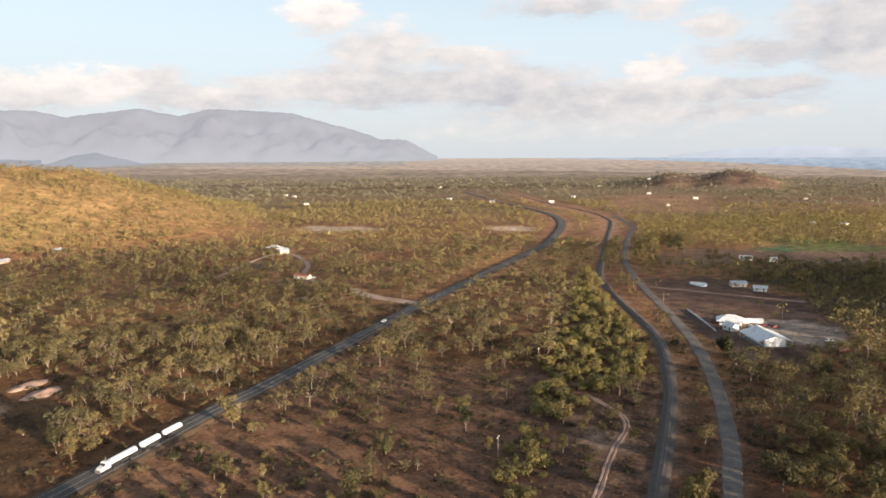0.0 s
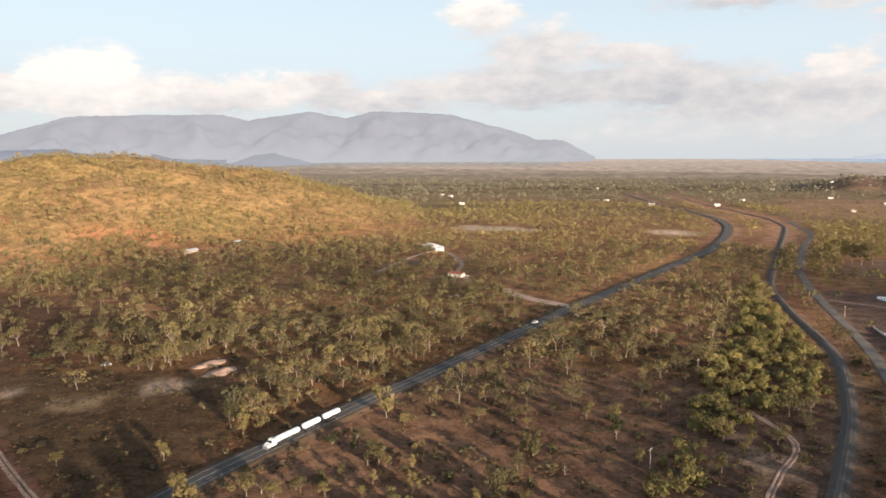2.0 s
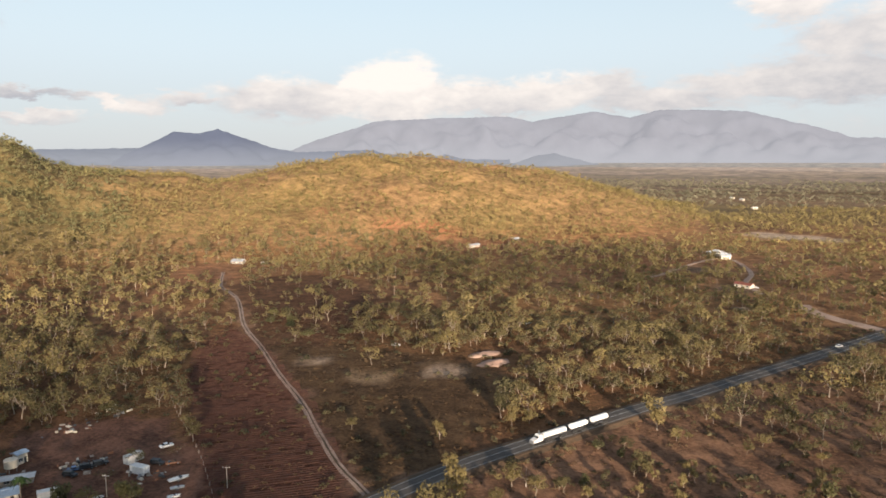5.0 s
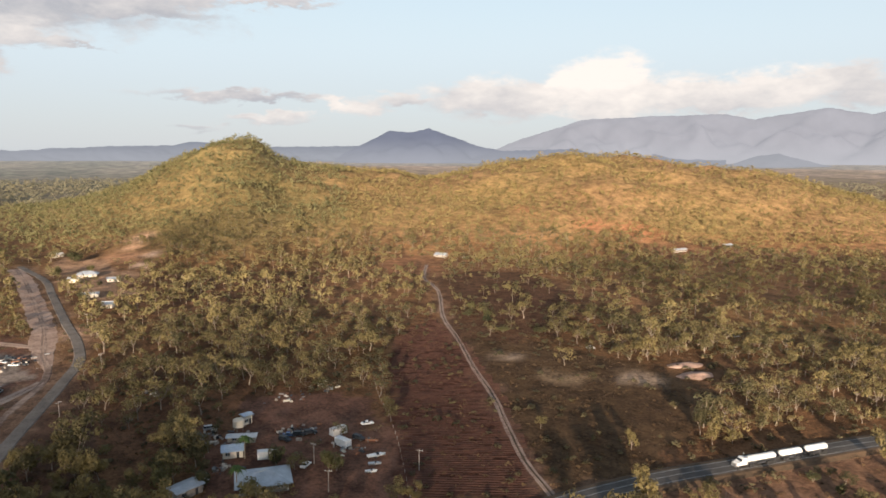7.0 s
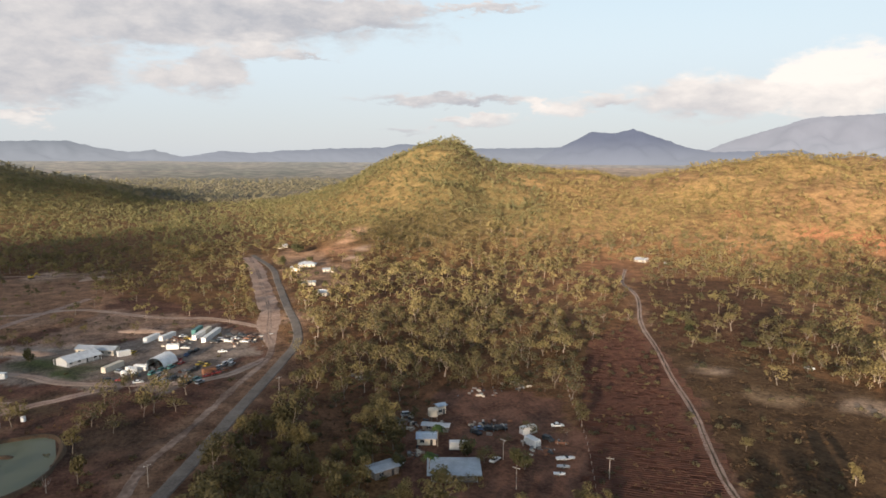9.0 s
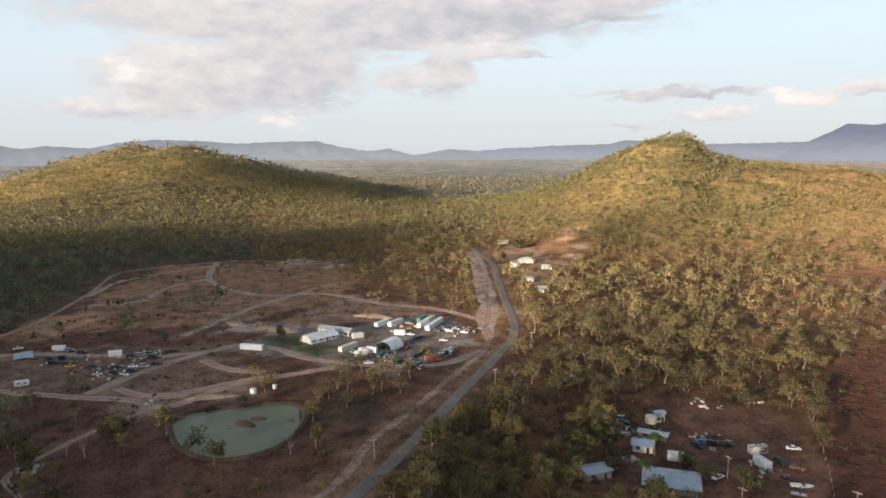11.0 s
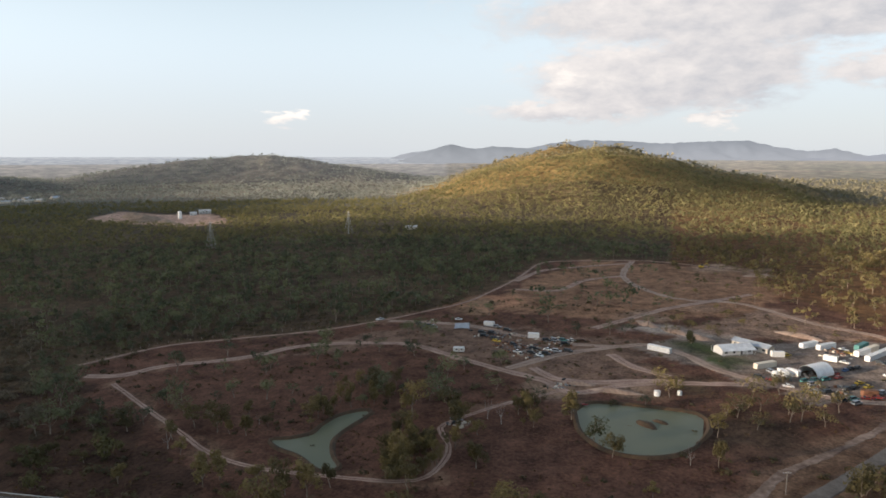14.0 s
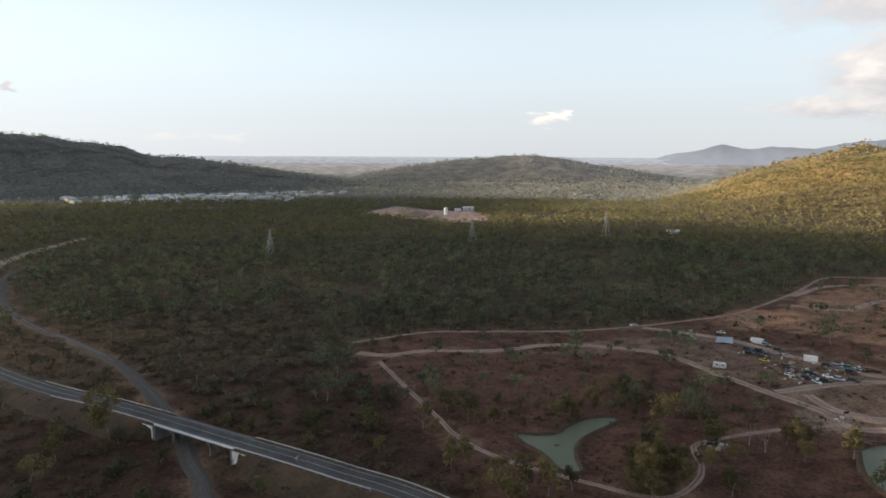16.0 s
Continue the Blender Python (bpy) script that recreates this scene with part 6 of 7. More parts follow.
def make_boat(label, mat, size):
    top = tagged(new("boat"), label, "boat")
    L = size
    bm = bmesh.new()
    pts = []
    for x, w, k in ((-0.5, 0.17, 0.02), (-0.1, 0.19, 0.0), (0.25, 0.15, 0.0), (0.5, 0.005, 0.06)):
        pts.append([bm.verts.new((x * L, -w * L, 0.9)), bm.verts.new((x * L, -w * 0.6 * L, 0.35 + k * L)), bm.verts.new((x * L, w * 0.6 * L, 0.35 + k * L)), bm.verts.new((x * L, w * L, 0.9 + k))])
    for a, b in zip(pts[:-1], pts[1:]):
        for i in range(3):
            bm.faces.new((a[i], a[i + 1], b[i + 1], b[i]))
        bm.faces.new((a[3], a[0], b[0], b[3]))
    bm.faces.new(pts[0])
    part("hull", bm, mat, top)
    boxes("windscreen", GLASS, top, (0.0, 0.12 * L, -0.12 * L, 0.12 * L, 0.9, 1.35, 0.1))
    boxes("trailer", STEEL, top, (-0.45 * L, 0.5 * L, -0.08, 0.08, 0.15, 0.34), (-0.15, 0.15, -0.14 * L, 0.14 * L, 0.15, 0.34))
    wheel_set(top, [(-0.1 * L, 0.15 * L), (-0.1 * L, -0.15 * L)], 0.3, 0.2)
    return top


put(make_boat("white motor boat on a trailer in a dirt yard", WHITE, 6.4), -188, 125, 77)
put(make_boat("grey dinghy on a trailer in a dirt yard", SILVER, 4.2), -183, 121, 64)
put(make_boat("small white dinghy on a trailer", WHITE, 3.8), -179, 117, 65)
put(make_boat("small red kayak at the edge of the dam", RED, 2.6), -262, -75.5, 113)


# ---- buildings ----
def make_house(label, length, width, wall_h, roof_h, wall, roof, name="house", hip=False, posts=0.0, category="house", openings=True):
    """Walls with openings, a pitched sheet roof with eaves, and a verandah where posts is set (its depth)."""
    top = tagged(new(name), label, category)
    L, W, e = length / 2, width / 2, 0.6
    t = 0.15
    boxes("wall", wall, top, (-L, L, -W, -W + t, -0.3, wall_h))
    boxes("wall", wall, top, (-L, L, W - t, W, -0.3, wall_h))
    for s in (-1, 1):
        bm = bmesh.new()
        if hip:
            box(bm, s * L - (t if s > 0 else 0), s * L + (0 if s > 0 else t), -W + t, W - t, -0.3, wall_h)
        else:
            a = [bm.verts.new((s * L, y, z)) for y, z in ((-W + t, -0.3), (W - t, -0.3), (W - t, wall_h), (0, wall_h + roof_h - 0.15), (-W + t, wall_h))]
            b = [bm.verts.new((s * (L - t), v.co.y, v.co.z)) for v in a]
            bm.faces.new(a)
            bm.faces.new(b[::-1])
            for i in range(5):
                bm.faces.new((a[i], b[i], b[(i + 1) % 5], a[(i + 1) % 5]))
        part("gable_wall" if not hip else "wall", bm, wall, top)
    q = posts
    bm = bmesh.new()
    x = L + e + (q if hip else 0)
    y = W + e + q
    drop = wall_h - (e + q) * roof_h / (W + e + q) * 0.6
    rx = (x - y * 0.9) if hip else x
    for z0, flip in ((0.0, 1), (-0.08, -1)):
        v = [bm.verts.new(p) for p in ((-x, -y, drop + z0), (x, -y, drop + z0), (rx, 0, wall_h + roof_h + z0), (-rx, 0, wall_h + roof_h + z0), (-x, y, drop + z0), (x, y, drop + z0))]
        bm.faces.new((v[0], v[1], v[2], v[3]))
        bm.faces.new((v[5], v[4], v[3], v[2]))
        if hip:
            bm.faces.new((v[1], v[5], v[2]))
            bm.faces.new((v[4], v[0], v[3]))
    part("roof", bm, roof, top)
    boxes("ridge_cap", roof, top, (-rx, rx, -0.18, 0.18, wall_h + roof_h - 0.04, wall_h + roof_h + 0.06))
    n = max(2, int(length / 4))
    for i in range(n if openings else 0):
        cx = -L + (i + 0.5) * length / n
        for s in (-1, 1):
            if i == n // 2 and s < 0:
                boxes("door", DARK, top, (cx - 0.45, cx + 0.45, s * W - 0.03, s * W + 0.03, 0, 2.05))
            else:
                w = boxes("window", GLASS, top, (cx - 0.7, cx + 0.7, s * W - 0.03, s * W + 0.03, 0.95, 2.05))
                boxes("window_frame", WHITE, w, (cx - 0.78, cx + 0.78, s * W - 0.045, s * W + 0.045, 0.87, 0.95), (cx - 0.78, cx + 0.78, s * W - 0.045, s * W + 0.045, 2.05, 2.13), (cx - 0.04, cx + 0.04, s * W - 0.045, s * W + 0.045, 0.95, 2.05))
    if q:
        mesh = None
        for s in (-1, 1):
            for i in range(n + 1):
                if mesh is None:
                    p = boxes("post", WHITE, top, (-0.08, 0.08, -0.08, 0.08, -0.2, drop))
                    mesh = p.data
                else:
                    p = new("post", mesh)
                    p.parent = top
                p.location = (-L + i * length / n, s * (W + q), 0)
        boxes("floor_slab", MAT["concrete"], top, (-L - 0.3, L + 0.3, -W - q - 0.2, W + q + 0.2, -0.25, 0.08))
    return top


HOUSES = (
    # the two white buildings on the lot beside the service road
    ("large white gabled hall with a verandah on a bare lot", 22, 11.5, 3.6, 2.4, WHITE, ROOF_WHITE, False, 3.0, 172, 366, 91),
    ("white hip-roofed house on a bare lot", 12, 9, 3.0, 2.6, WHITE, ROOF_WHITE, True, 1.5, 170, 407, -20),
    ("small white gabled wing with a sheet roof", 7, 5, 2.8, 1.8, WHITE, ROOF_WHITE, False, 0, 164, 392, -70),
    ("small farm house among dark trees", 11, 6, 2.8, 1.6, CREAM, ROOF_GREY, False, 0, 223, 524, 0), ("white farm cottage beside a dirt drive", 9, 5, 2.7, 1.4, WHITE, ROOF_WHITE, False, 0, 232, 506, -25),
    ("distant white farm house on open ground", 10, 7, 2.8, 1.8, WHITE, ROOF_WHITE, False, 0, 285, 655, -40), ("distant pale shed on open ground", 7, 5, 2.8, 1.4, WHITE, ROOF_GREY, False, 0, 305, 644, 0),
    # houses in the bush
    ("white two-part farm house in open woodland", 13, 8.5, 3.8, 2.2, CREAM, ROOF_WHITE, True, 2.0, -178, 742, -40), ("white gabled farm shed in open woodland", 9, 6.5, 3.4, 1.8, CREAM, ROOF_GREY, False, 0, -165, 722, 30), ("long low shed with a faded red roof", 13, 6, 2.8, 1.2, CREAM, ROOF_RED, False, 0, -115, 568, -20),
    ("pale farm house at the foot of the hill", 11, 6, 2.6, 1.4, TIMBER, ROOF_GREY, False, 1.5, -541, 434, 27), ("long grey shed on the hillside", 17, 5, 2.6, 0.9, TIMBER, ROOF_GREY, False, 0, -413, 650, 80), ("small shed on the hillside", 9, 5, 2.6, 1.1, TIMBER, ROOF_GREY, False, 0, -395, 713, 73),
    # houses by the quarry road
    ("white house on the cut hillside", 13, 8, 3.0, 2.0, CREAM, ROOF_GREY, True, 1.2, -626, 131, 73), ("pale cottage by the quarry road", 8.5, 5, 2.6, 1.3, CREAM, ROOF_GREY, False, 0, -606, 117, 60), ("white shed on the cut hillside", 9, 5, 2.6, 1.1, CREAM, ROOF_GREY, False, 0, -591, 142, 75),
    ("long white cottage by the quarry road", 10.5, 4, 2.6, 1.0, CREAM, ROOF_GREY, False, 0, -534, 113, 71), ("white cottage with a grey roof", 7, 6, 2.9, 1.3, CREAM, ROOF_GREY, False, 0, -491, 114, 60), ("long pale shed near the quarry", 10, 5, 2.8, 1.2, CREAM, ROOF_WHITE, False, 0, -756, 132, 95),
    # machinery yard
    ("white house with a sheet roof on green lawn", 17, 8, 3.0, 1.7, WHITE, ROOF_WHITE, False, 1.5, -371, -33, 130), ("white wing with a long grey roof", 20, 6, 2.9, 1.3, CREAM, ROOF_GREY, False, 0, -384, -25, 61),
    # home yard; the house's dark timber walls stand in for shade
    ("low house with a wide pale sheet roof", 14, 10.5, 2.5, 1.5, TIMBER, ROOF_GREY, True, 0.9, -193, 87, 68), ("small shed with a pale blue roof", 6.5, 5.5, 2.6, 0.7, CREAM, ROOF_BLUE, False, 0, -219, 88, 68), ("open shed with a grey roof", 8.5, 5.5, 2.8, 0.6, TIMBER, ROOF_GREY, False, 0, -201, 66, 105),
    ("long low awning of pale sheets", 9.5, 3.2, 2.2, 0.3, TIMBER, ROOF_GREY, False, 0, -228, 95, 58), ("tall narrow hut with a blue-grey roof", 3.2, 2.8, 3.6, 0.4, CREAM, ROOF_BLUE, False, 0, -243, 103, 100),
    # far off
    ("pale farm shed beyond the woods", 15, 8, 3.4, 1.6, CREAM, ROOF_WHITE, False, 0, -792, -474, 142), ("white quarry shed on bare ground", 18, 8, 5, 2, WHITE, ROOF_WHITE, False, 0, -833, -896, 142), ("small white quarry office", 10, 6, 4, 1.4, WHITE, ROOF_WHITE, False, 0, -803, -890, 142))
for label_, le_, wi_, wh_, rh_, wall_, roof_, hip_, q_, x_, y_, turn_ in HOUSES:
    put(make_house(label_, le_, wi_, wh_, rh_, wall_, roof_, "house" if wh_ > 2.75 and "shed" not in label_ and "awning" not in label_ else "shed", hip_, q_, "house" if "shed" not in label_ and "awning" not in label_ else "shed"), x_, y_, turn_)


def make_arch_shed():
    top = tagged(new("arch_shed"), "arched pale sheet-metal shed open at one end", "shed")
    n, r = 16, 5.0
    a = np.linspace(0, math.pi, n + 1)
    bm = bmesh.new()
    rows = []
    for x in np.linspace(-6, 6, 7):
        rows.append([[bm.verts.new((x, math.cos(t) * (r + d), math.sin(t) * (r + d) * 0.98 + 0.3)) for t in a] for d in (0, -0.12)])
    for p, q in zip(rows[:-1], rows[1:]):
        for s in (0, 1):
            for i in range(n):
                bm.faces.new((p[s][i], p[s][i + 1], q[s][i + 1], q[s][i]))
    part("roof", bm, ROOF_WHITE, top, smooth_shade=True)
    bm = bmesh.new()
    ring = [bm.verts.new((5.9, math.cos(t) * 4.86, math.sin(t) * 4.76 + 0.3)) for t in a]
    bm.faces.new(ring)
    part("end_wall", bm, TEAL, top, "dark green end wall")
    for x in (-5.6, -1.9, 1.9, 5.6):
        bm = bmesh.new()
        for i in range(n):
            rod(bm, (x, math.cos(a[i]) * 4.8, math.sin(a[i]) * 4.7 + 0.3), (x, math.cos(a[i + 1]) * 4.8, math.sin(a[i + 1]) * 4.7 + 0.3), 0.08, 5)
        part("rib", bm, STEEL, top)
    boxes("base_wall", RUST, top, (-6, 6, 4.75, 5.2, -0.2, 0.6), (-6, 6, -5.2, -4.75, -0.2, 0.6))
    return top


put(make_arch_shed(), -351, 4, 147)


def make_container(mat, label, length=12.2):
    top = tagged(new("shipping_container"), label, "container")
    L = length / 2
    bm = bmesh.new()
    n = int(length / 0.55)
    for s in (-1, 1):
        v = []
        for i in range(n + 1):
            x = -L + i * length / n
            y = s * (1.2 if i % 2 else 1.14)
            v.append((bm.verts.new((x, y, 0.15)), bm.verts.new((x, y, 2.5))))
        for p, q in zip(v[:-1], v[1:]):
            bm.faces.new((p[0], q[0], q[1], p[1]))
    part("side_panel", bm, mat, top)
    boxes("frame", mat, top, (-L, L, -1.22, 1.22, 0.0, 0.16), (-L, L, -1.22, -1.1, 2.45, 2.59), (-L, L, 1.1, 1.22, 2.45, 2.59), (-L, -L + 0.12, -1.22, 1.22, 0.1, 2.59), (L - 0.1, L, -1.22, 1.22, 0.1, 2.59))
    boxes("roof", mat, top, (-L, L, -1.15, 1.15, 2.5, 2.55))
    for y in (-0.58, 0.58):
        d = boxes("door", mat, top, (L, L + 0.05, y - 0.55, y + 0.55, 0.2, 2.45))
        boxes("lock_bar", STEEL, d, (L + 0.05, L + 0.09, y - 0.2, y - 0.15, 0.2, 2.45), (L + 0.05, L + 0.09, y + 0.15, y + 0.2, 0.2, 2.45))
    return top


CONTAINERS = {"white": [make_container(WHITE, "white shipping container on bare ground"), False], "grey": [make_container(CREAM, "pale grey shipping container on bare ground"), False], "teal": [make_container(TEAL, "green shipping container on bare ground"), False], "short": [make_container(WHITE, "short white container on bare ground", 6.1), False], "rust": [make_container(RUST, "rusty red container on bare ground", 6.1), False]}
for key_, x_, y_, turn_ in (("white", -356, -66, 72), ("grey", -352, -17, 142), ("white", -403, 0, 147), ("white", -404, 8, 144), ("white", -393, 28, 156), ("white", -404, 33, 156), ("white", -400, 24, 152), ("grey", -409, 28, 152), ("teal", -413, 24, 157), ("short", -375, -13, 113), ("short", -343, -9, 28), ("short", -346, -5, 60), ("short", -380, 10, 73), ("rust", -330, 24, 113), ("short", -352, -132, 113), ("short", -364, -164, 97),
                            ("white", 184, 409, 0), ("short", -213, 125, 95), ("short", -210, 96, 67), ("short", -203, 121, 10)):
    thing(CONTAINERS, key_, x_, y_, turn_)


def make_tank(r, h, label, mat, legs=0.0):
    top = tagged(new("water_tank"), label, "tank")
    bm = bmesh.new()
    rod(bm, (0, 0, legs), (0, 0, legs + h), r, 20)
    for i in range(4):
        rod(bm, (0, 0, legs + h * (i + 0.5) / 4), (0, 0, legs + h * (i + 0.5) / 4 + 0.08), r + 0.04, 20)
    part("body", bm, mat, top)
    bm = bmesh.new()
    rod(bm, (0, 0, legs + h), (0, 0, legs + h + r * 0.25), r + 0.05, 20, 0.2)
    part("lid", bm, mat, top)
    if legs:
        for a in range(4):
            bm = bmesh.new()
            rod(bm, (math.cos(a * 1.57 + 0.78) * r * 0.8, math.sin(a * 1.57 + 0.78) * r * 0.8, -0.2), (math.cos(a * 1.57 + 0.78) * r * 0.8, math.sin(a * 1.57 + 0.78) * r * 0.8, legs), 0.12, 6)
            part("leg", bm, TIMBER, top)
    return top


put(make_tank(2.0, 2.6, "cream water tank on a timber stand", CREAM, 1.6), -238, 98)
put(make_tank(3.0, 11.0, "tall white quarry silo", WHITE), -750, -860)
put(make_tank(1.4, 2.2, "white poly water tank", WHITE), -340, -12)
put(make_tank(1.3, 2.0, "white plastic tank beside the dam", WHITE), -288, -53)
put(make_tank(0.9, 1.7, "small white tank near the dam", WHITE), -293, -45)


def make_tent():
    top = tagged(new("tarpaulin_tent"), "pale grey pitched tarpaulin shelter", "tent")
    bm = bmesh.new()
    for s in (-1, 1):
        for d in (0, 0.06):
            v = [bm.verts.new(p) for p in ((-4, 0, 2.8 - d), (4, 0, 3.3 - d), (4.3, s * 4.0, 0.9 - d), (0, s * 3.6, 1.0 - d), (-4.3, s * 3.8, 0.6 - d))]
            bm.faces.new(v)
    part("canvas", bm, ROOF_GREY, top)
    for x, y in ((-4, 0), (4, 0), (4.3, 4), (4.3, -4), (-4.3, 3.8), (-4.3, -3.8)):
        bm = bmesh.new()
        rod(bm, (x, y, -0.1), (x, y, 2.8 if y == 0 else 0.8), 0.05, 6)
        part("pole", bm, STEEL, top)
    return top


put(make_tent(), -351, -175, 113)


# ---- poles, pylons ----
def make_power_pole():
    top = tagged(new("power_pole"), "weathered timber power pole with a crossarm", "pole")
    bm = bmesh.new()
    rod(bm, (0, 0, -0.5), (0, 0, 7.2), 0.15, 8, 0.11)
    part("pole", bm, TIMBER, top)
    arm = boxes("crossarm", TIMBER, top, (-1.2, 1.2, -0.07, 0.07, 6.6, 6.74))
    for x in (-1.05, -0.4, 0.4, 1.05):
        bm = bmesh.new()
        rod(bm, (x, 0, 6.74), (x, 0, 6.95), 0.06, 6)
        part("insulator", bm, WHITE, arm)
    return top


POLE = {"pole": [make_power_pole(), False]}
for x_, y_, turn_ in ((18, 224, 60), (46, 331, 60), (72, 470, 60), (-219, -2, -60), (-176, 100, 40), (-171, 130, 40), (-352, 78, 110), (-101, -181, 25), (172, 272, 10), (-445, 92, 110), (-196, 106, 20), (150, 470, 80), (143, 520, 80), (-290, 49, 110)):
    thing(POLE, "pole", x_, y_, turn_)


def make_pylon():
    top = tagged(new("power_pylon"), "grey steel lattice transmission tower above the woods", "pylon")

    def at(z):
        return 3.2 * (1 - z / 24) + 0.7 if z < 20 else 0.9 - (z - 20) * 0.08

    bm = bmesh.new()
    levels = [0, 5, 10, 14, 17, 20, 23, 26, 29]
    for a, b in zip(levels[:-1], levels[1:]):
        wa, wb = at(a), at(b)
        for sx, sy in ((1, 1), (1, -1), (-1, -1), (-1, 1)):
            rod(bm, (sx * wa, sy * wa, a - (0.3 if a == 0 else 0)), (sx * wb, sy * wb, b), 0.14, 4)
            tx, ty = -sy, sx
            rod(bm, (sx * wa, sy * wa, a), (tx * wb, ty * wb, b), 0.08, 4)
            rod(bm, (tx * wa, ty * wa, a), (sx * wb, sy * wb, b), 0.08, 4)
    part("lattice", bm, STEEL, top)
    for z, w in ((19.5, 4.6), (23.0, 3.9), (26.5, 3.2)):
        bm = bmesh.new()
        for s in (-1, 1):
            rod(bm, (0, s * 0.7, z), (0, s * w, z + 0.6), 0.1, 4)
            rod(bm, (0, s * 0.6, z + 1.6), (0, s * w, z + 0.6), 0.08, 4)
        arm = part("crossarm", bm, STEEL, top)
        for s in (-1, 1):
            bm = bmesh.new()
            rod(bm, (0, s * w, z + 0.6), (0, s * w, z - 1.0), 0.12, 6)
            part("insulator", bm, GLASS, arm)
    return top


PYLON = {"pylon": [make_pylon(), False]}
for x_, y_, turn_ in ((-302, -592, 88), (-527, -559, 80), (-705, -512, 76)):
    thing(PYLON, "pylon", x_, y_, turn_)


# ---- earth heaps, junk, walls ----
def heap(x, y, rx, ry, h, turn, seed, mat="sand", label="bare sandy spoil heap"):
    n, m = 9, 28
    a = np.linspace(0, 2 * math.pi, m, endpoint=False)
    rows = []
    for i in range(n):
        s = 1.0 - i / (n - 1) * 0.985
        px, py = np.cos(a) * rx * s, np.sin(a) * ry * s
        w = 1 + 0.14 * lumps(px + seed * 31, py, max(rx, ry) * 0.9, seed)
        z = h * (1 - s ** 1.6) * (1 + 0.22 * lumps(px, py + seed * 17, rx * 0.7, seed + 3)) - (0.4 if i == 0 else 0)
        rows.append(np.column_stack([px * w, py * w, z]))
    ob = mesh_object("earth_mound", np.vstack(rows), grid_faces(n, m, True), [MAT[mat]], True)
    tagged(ob, label, "earth mound")
    put(ob, x, y, turn)


heap(-183, 299, 10, 5.0, 1.3, 65, 1, "red_dirt")
heap(-171, 289, 10, 5.5, 1.5, 70, 2, "red_dirt")
heap(-98, 486, 9, 3, 1.4, 0, 4, label="low pale spoil heap among trees")
for x_, y_, rx_, ry_, h_, t_, s_ in ((-400, -66, 12, 4, 2.2, 60, 5), (-392, -52, 9, 3.5, 1.8, 70, 6), (-410, -84, 10, 4, 2.0, 50, 7), (-284, -70, 12, 2.4, 1.5, 100, 8), (-286, -86, 8, 2.2, 1.6, 110, 9), (-425, -5, 14, 4, 2.0, 70, 10), (-620, -40, 15, 5, 2.4, 110, 11), (-700, -880, 40, 22, 9, 30, 12), (-730, -940, 34, 18, 8, 60, 13), (-690, -820, 26, 12, 5, 40, 14)):
    heap(x_, y_, rx_, ry_, h_, t_, s_, "sand" if rx_ > 20 else "dirt", "heap of bare earth and broken rock")
heap(-254, -50, 5.2, 2.8, 1.0, 55, 15, "bank", "small dark earth islet in the dam")
heap(-259, -46, 3.4, 1.6, 0.7, 70, 16, "bank", "low dark mud bar in the dam")


def junk(x, y, spread, n, seed, label):
    """A scatter of dumped boards, drums, sheets and machine parts."""
    rng = np.random.RandomState(seed)
    bm = bmesh.new()
    for _ in range(n):
        px, py = rng.normal(0, spread, 2)
        l, w, h = rng.uniform(0.4, 2.6), rng.uniform(0.3, 1.2), rng.uniform(0.15, 1.0)
        old = set(bm.verts)
        box(bm, -l / 2, l / 2, -w / 2, w / 2, 0, h, 0.05)
        m = Matrix.Translation((px, py, -0.05)) @ Matrix.Rotation(rng.uniform(0, 6.28), 4, "Z") @ Matrix.Rotation(rng.uniform(-0.12, 0.12), 4, "X")
        bmesh.ops.transform(bm, matrix=m, verts=[v for v in bm.verts if v not in old])
    me = bpy.data.meshes.new("junk_pile")
    bmesh.ops.recalc_face_normals(bm, faces=bm.faces[:])
    for f in bm.faces:
        f.material_index = 0
    for i, f in enumerate(bm.faces):
        f.material_index = (i // 6) % 5
    bm.to_mesh(me)
    bm.free()
    for m in (RUST, DARK, DULL, CREAM, TIMBER):
        me.materials.append(m)
    put(tagged(new("junk_pile", me), label, "junk", kind="stuff"), x, y)


for i_, (x_, y_, s_, n_) in enumerate(((-345, -150, 6, 40), (-330, -128, 7, 50), (-320, -124, 5, 36), (-350, -116, 5, 36), (-222, -111, 2.5, 26), (-346, -197, 5, 30), (-240, 86, 4, 30), (-230, 92, 3, 20), (-200, 122, 3, 20), (-224, 114, 4, 26), (-258, 128, 4, 20), (-345, -8, 4, 40), (-330, 8, 5, 40), (-385, 44, 6, 50), (-398, 15, 5, 36), (-210, 80, 3, 22), (-280, -92, 4, 20),
                                       (-262, 146, 3, 16), (186, 402, 5, 22), (-300, 84, 4, 14))):
    junk(x_, y_, s_, n_, 100 + i_, "scattered scrap, boards and machine parts on bare dirt")


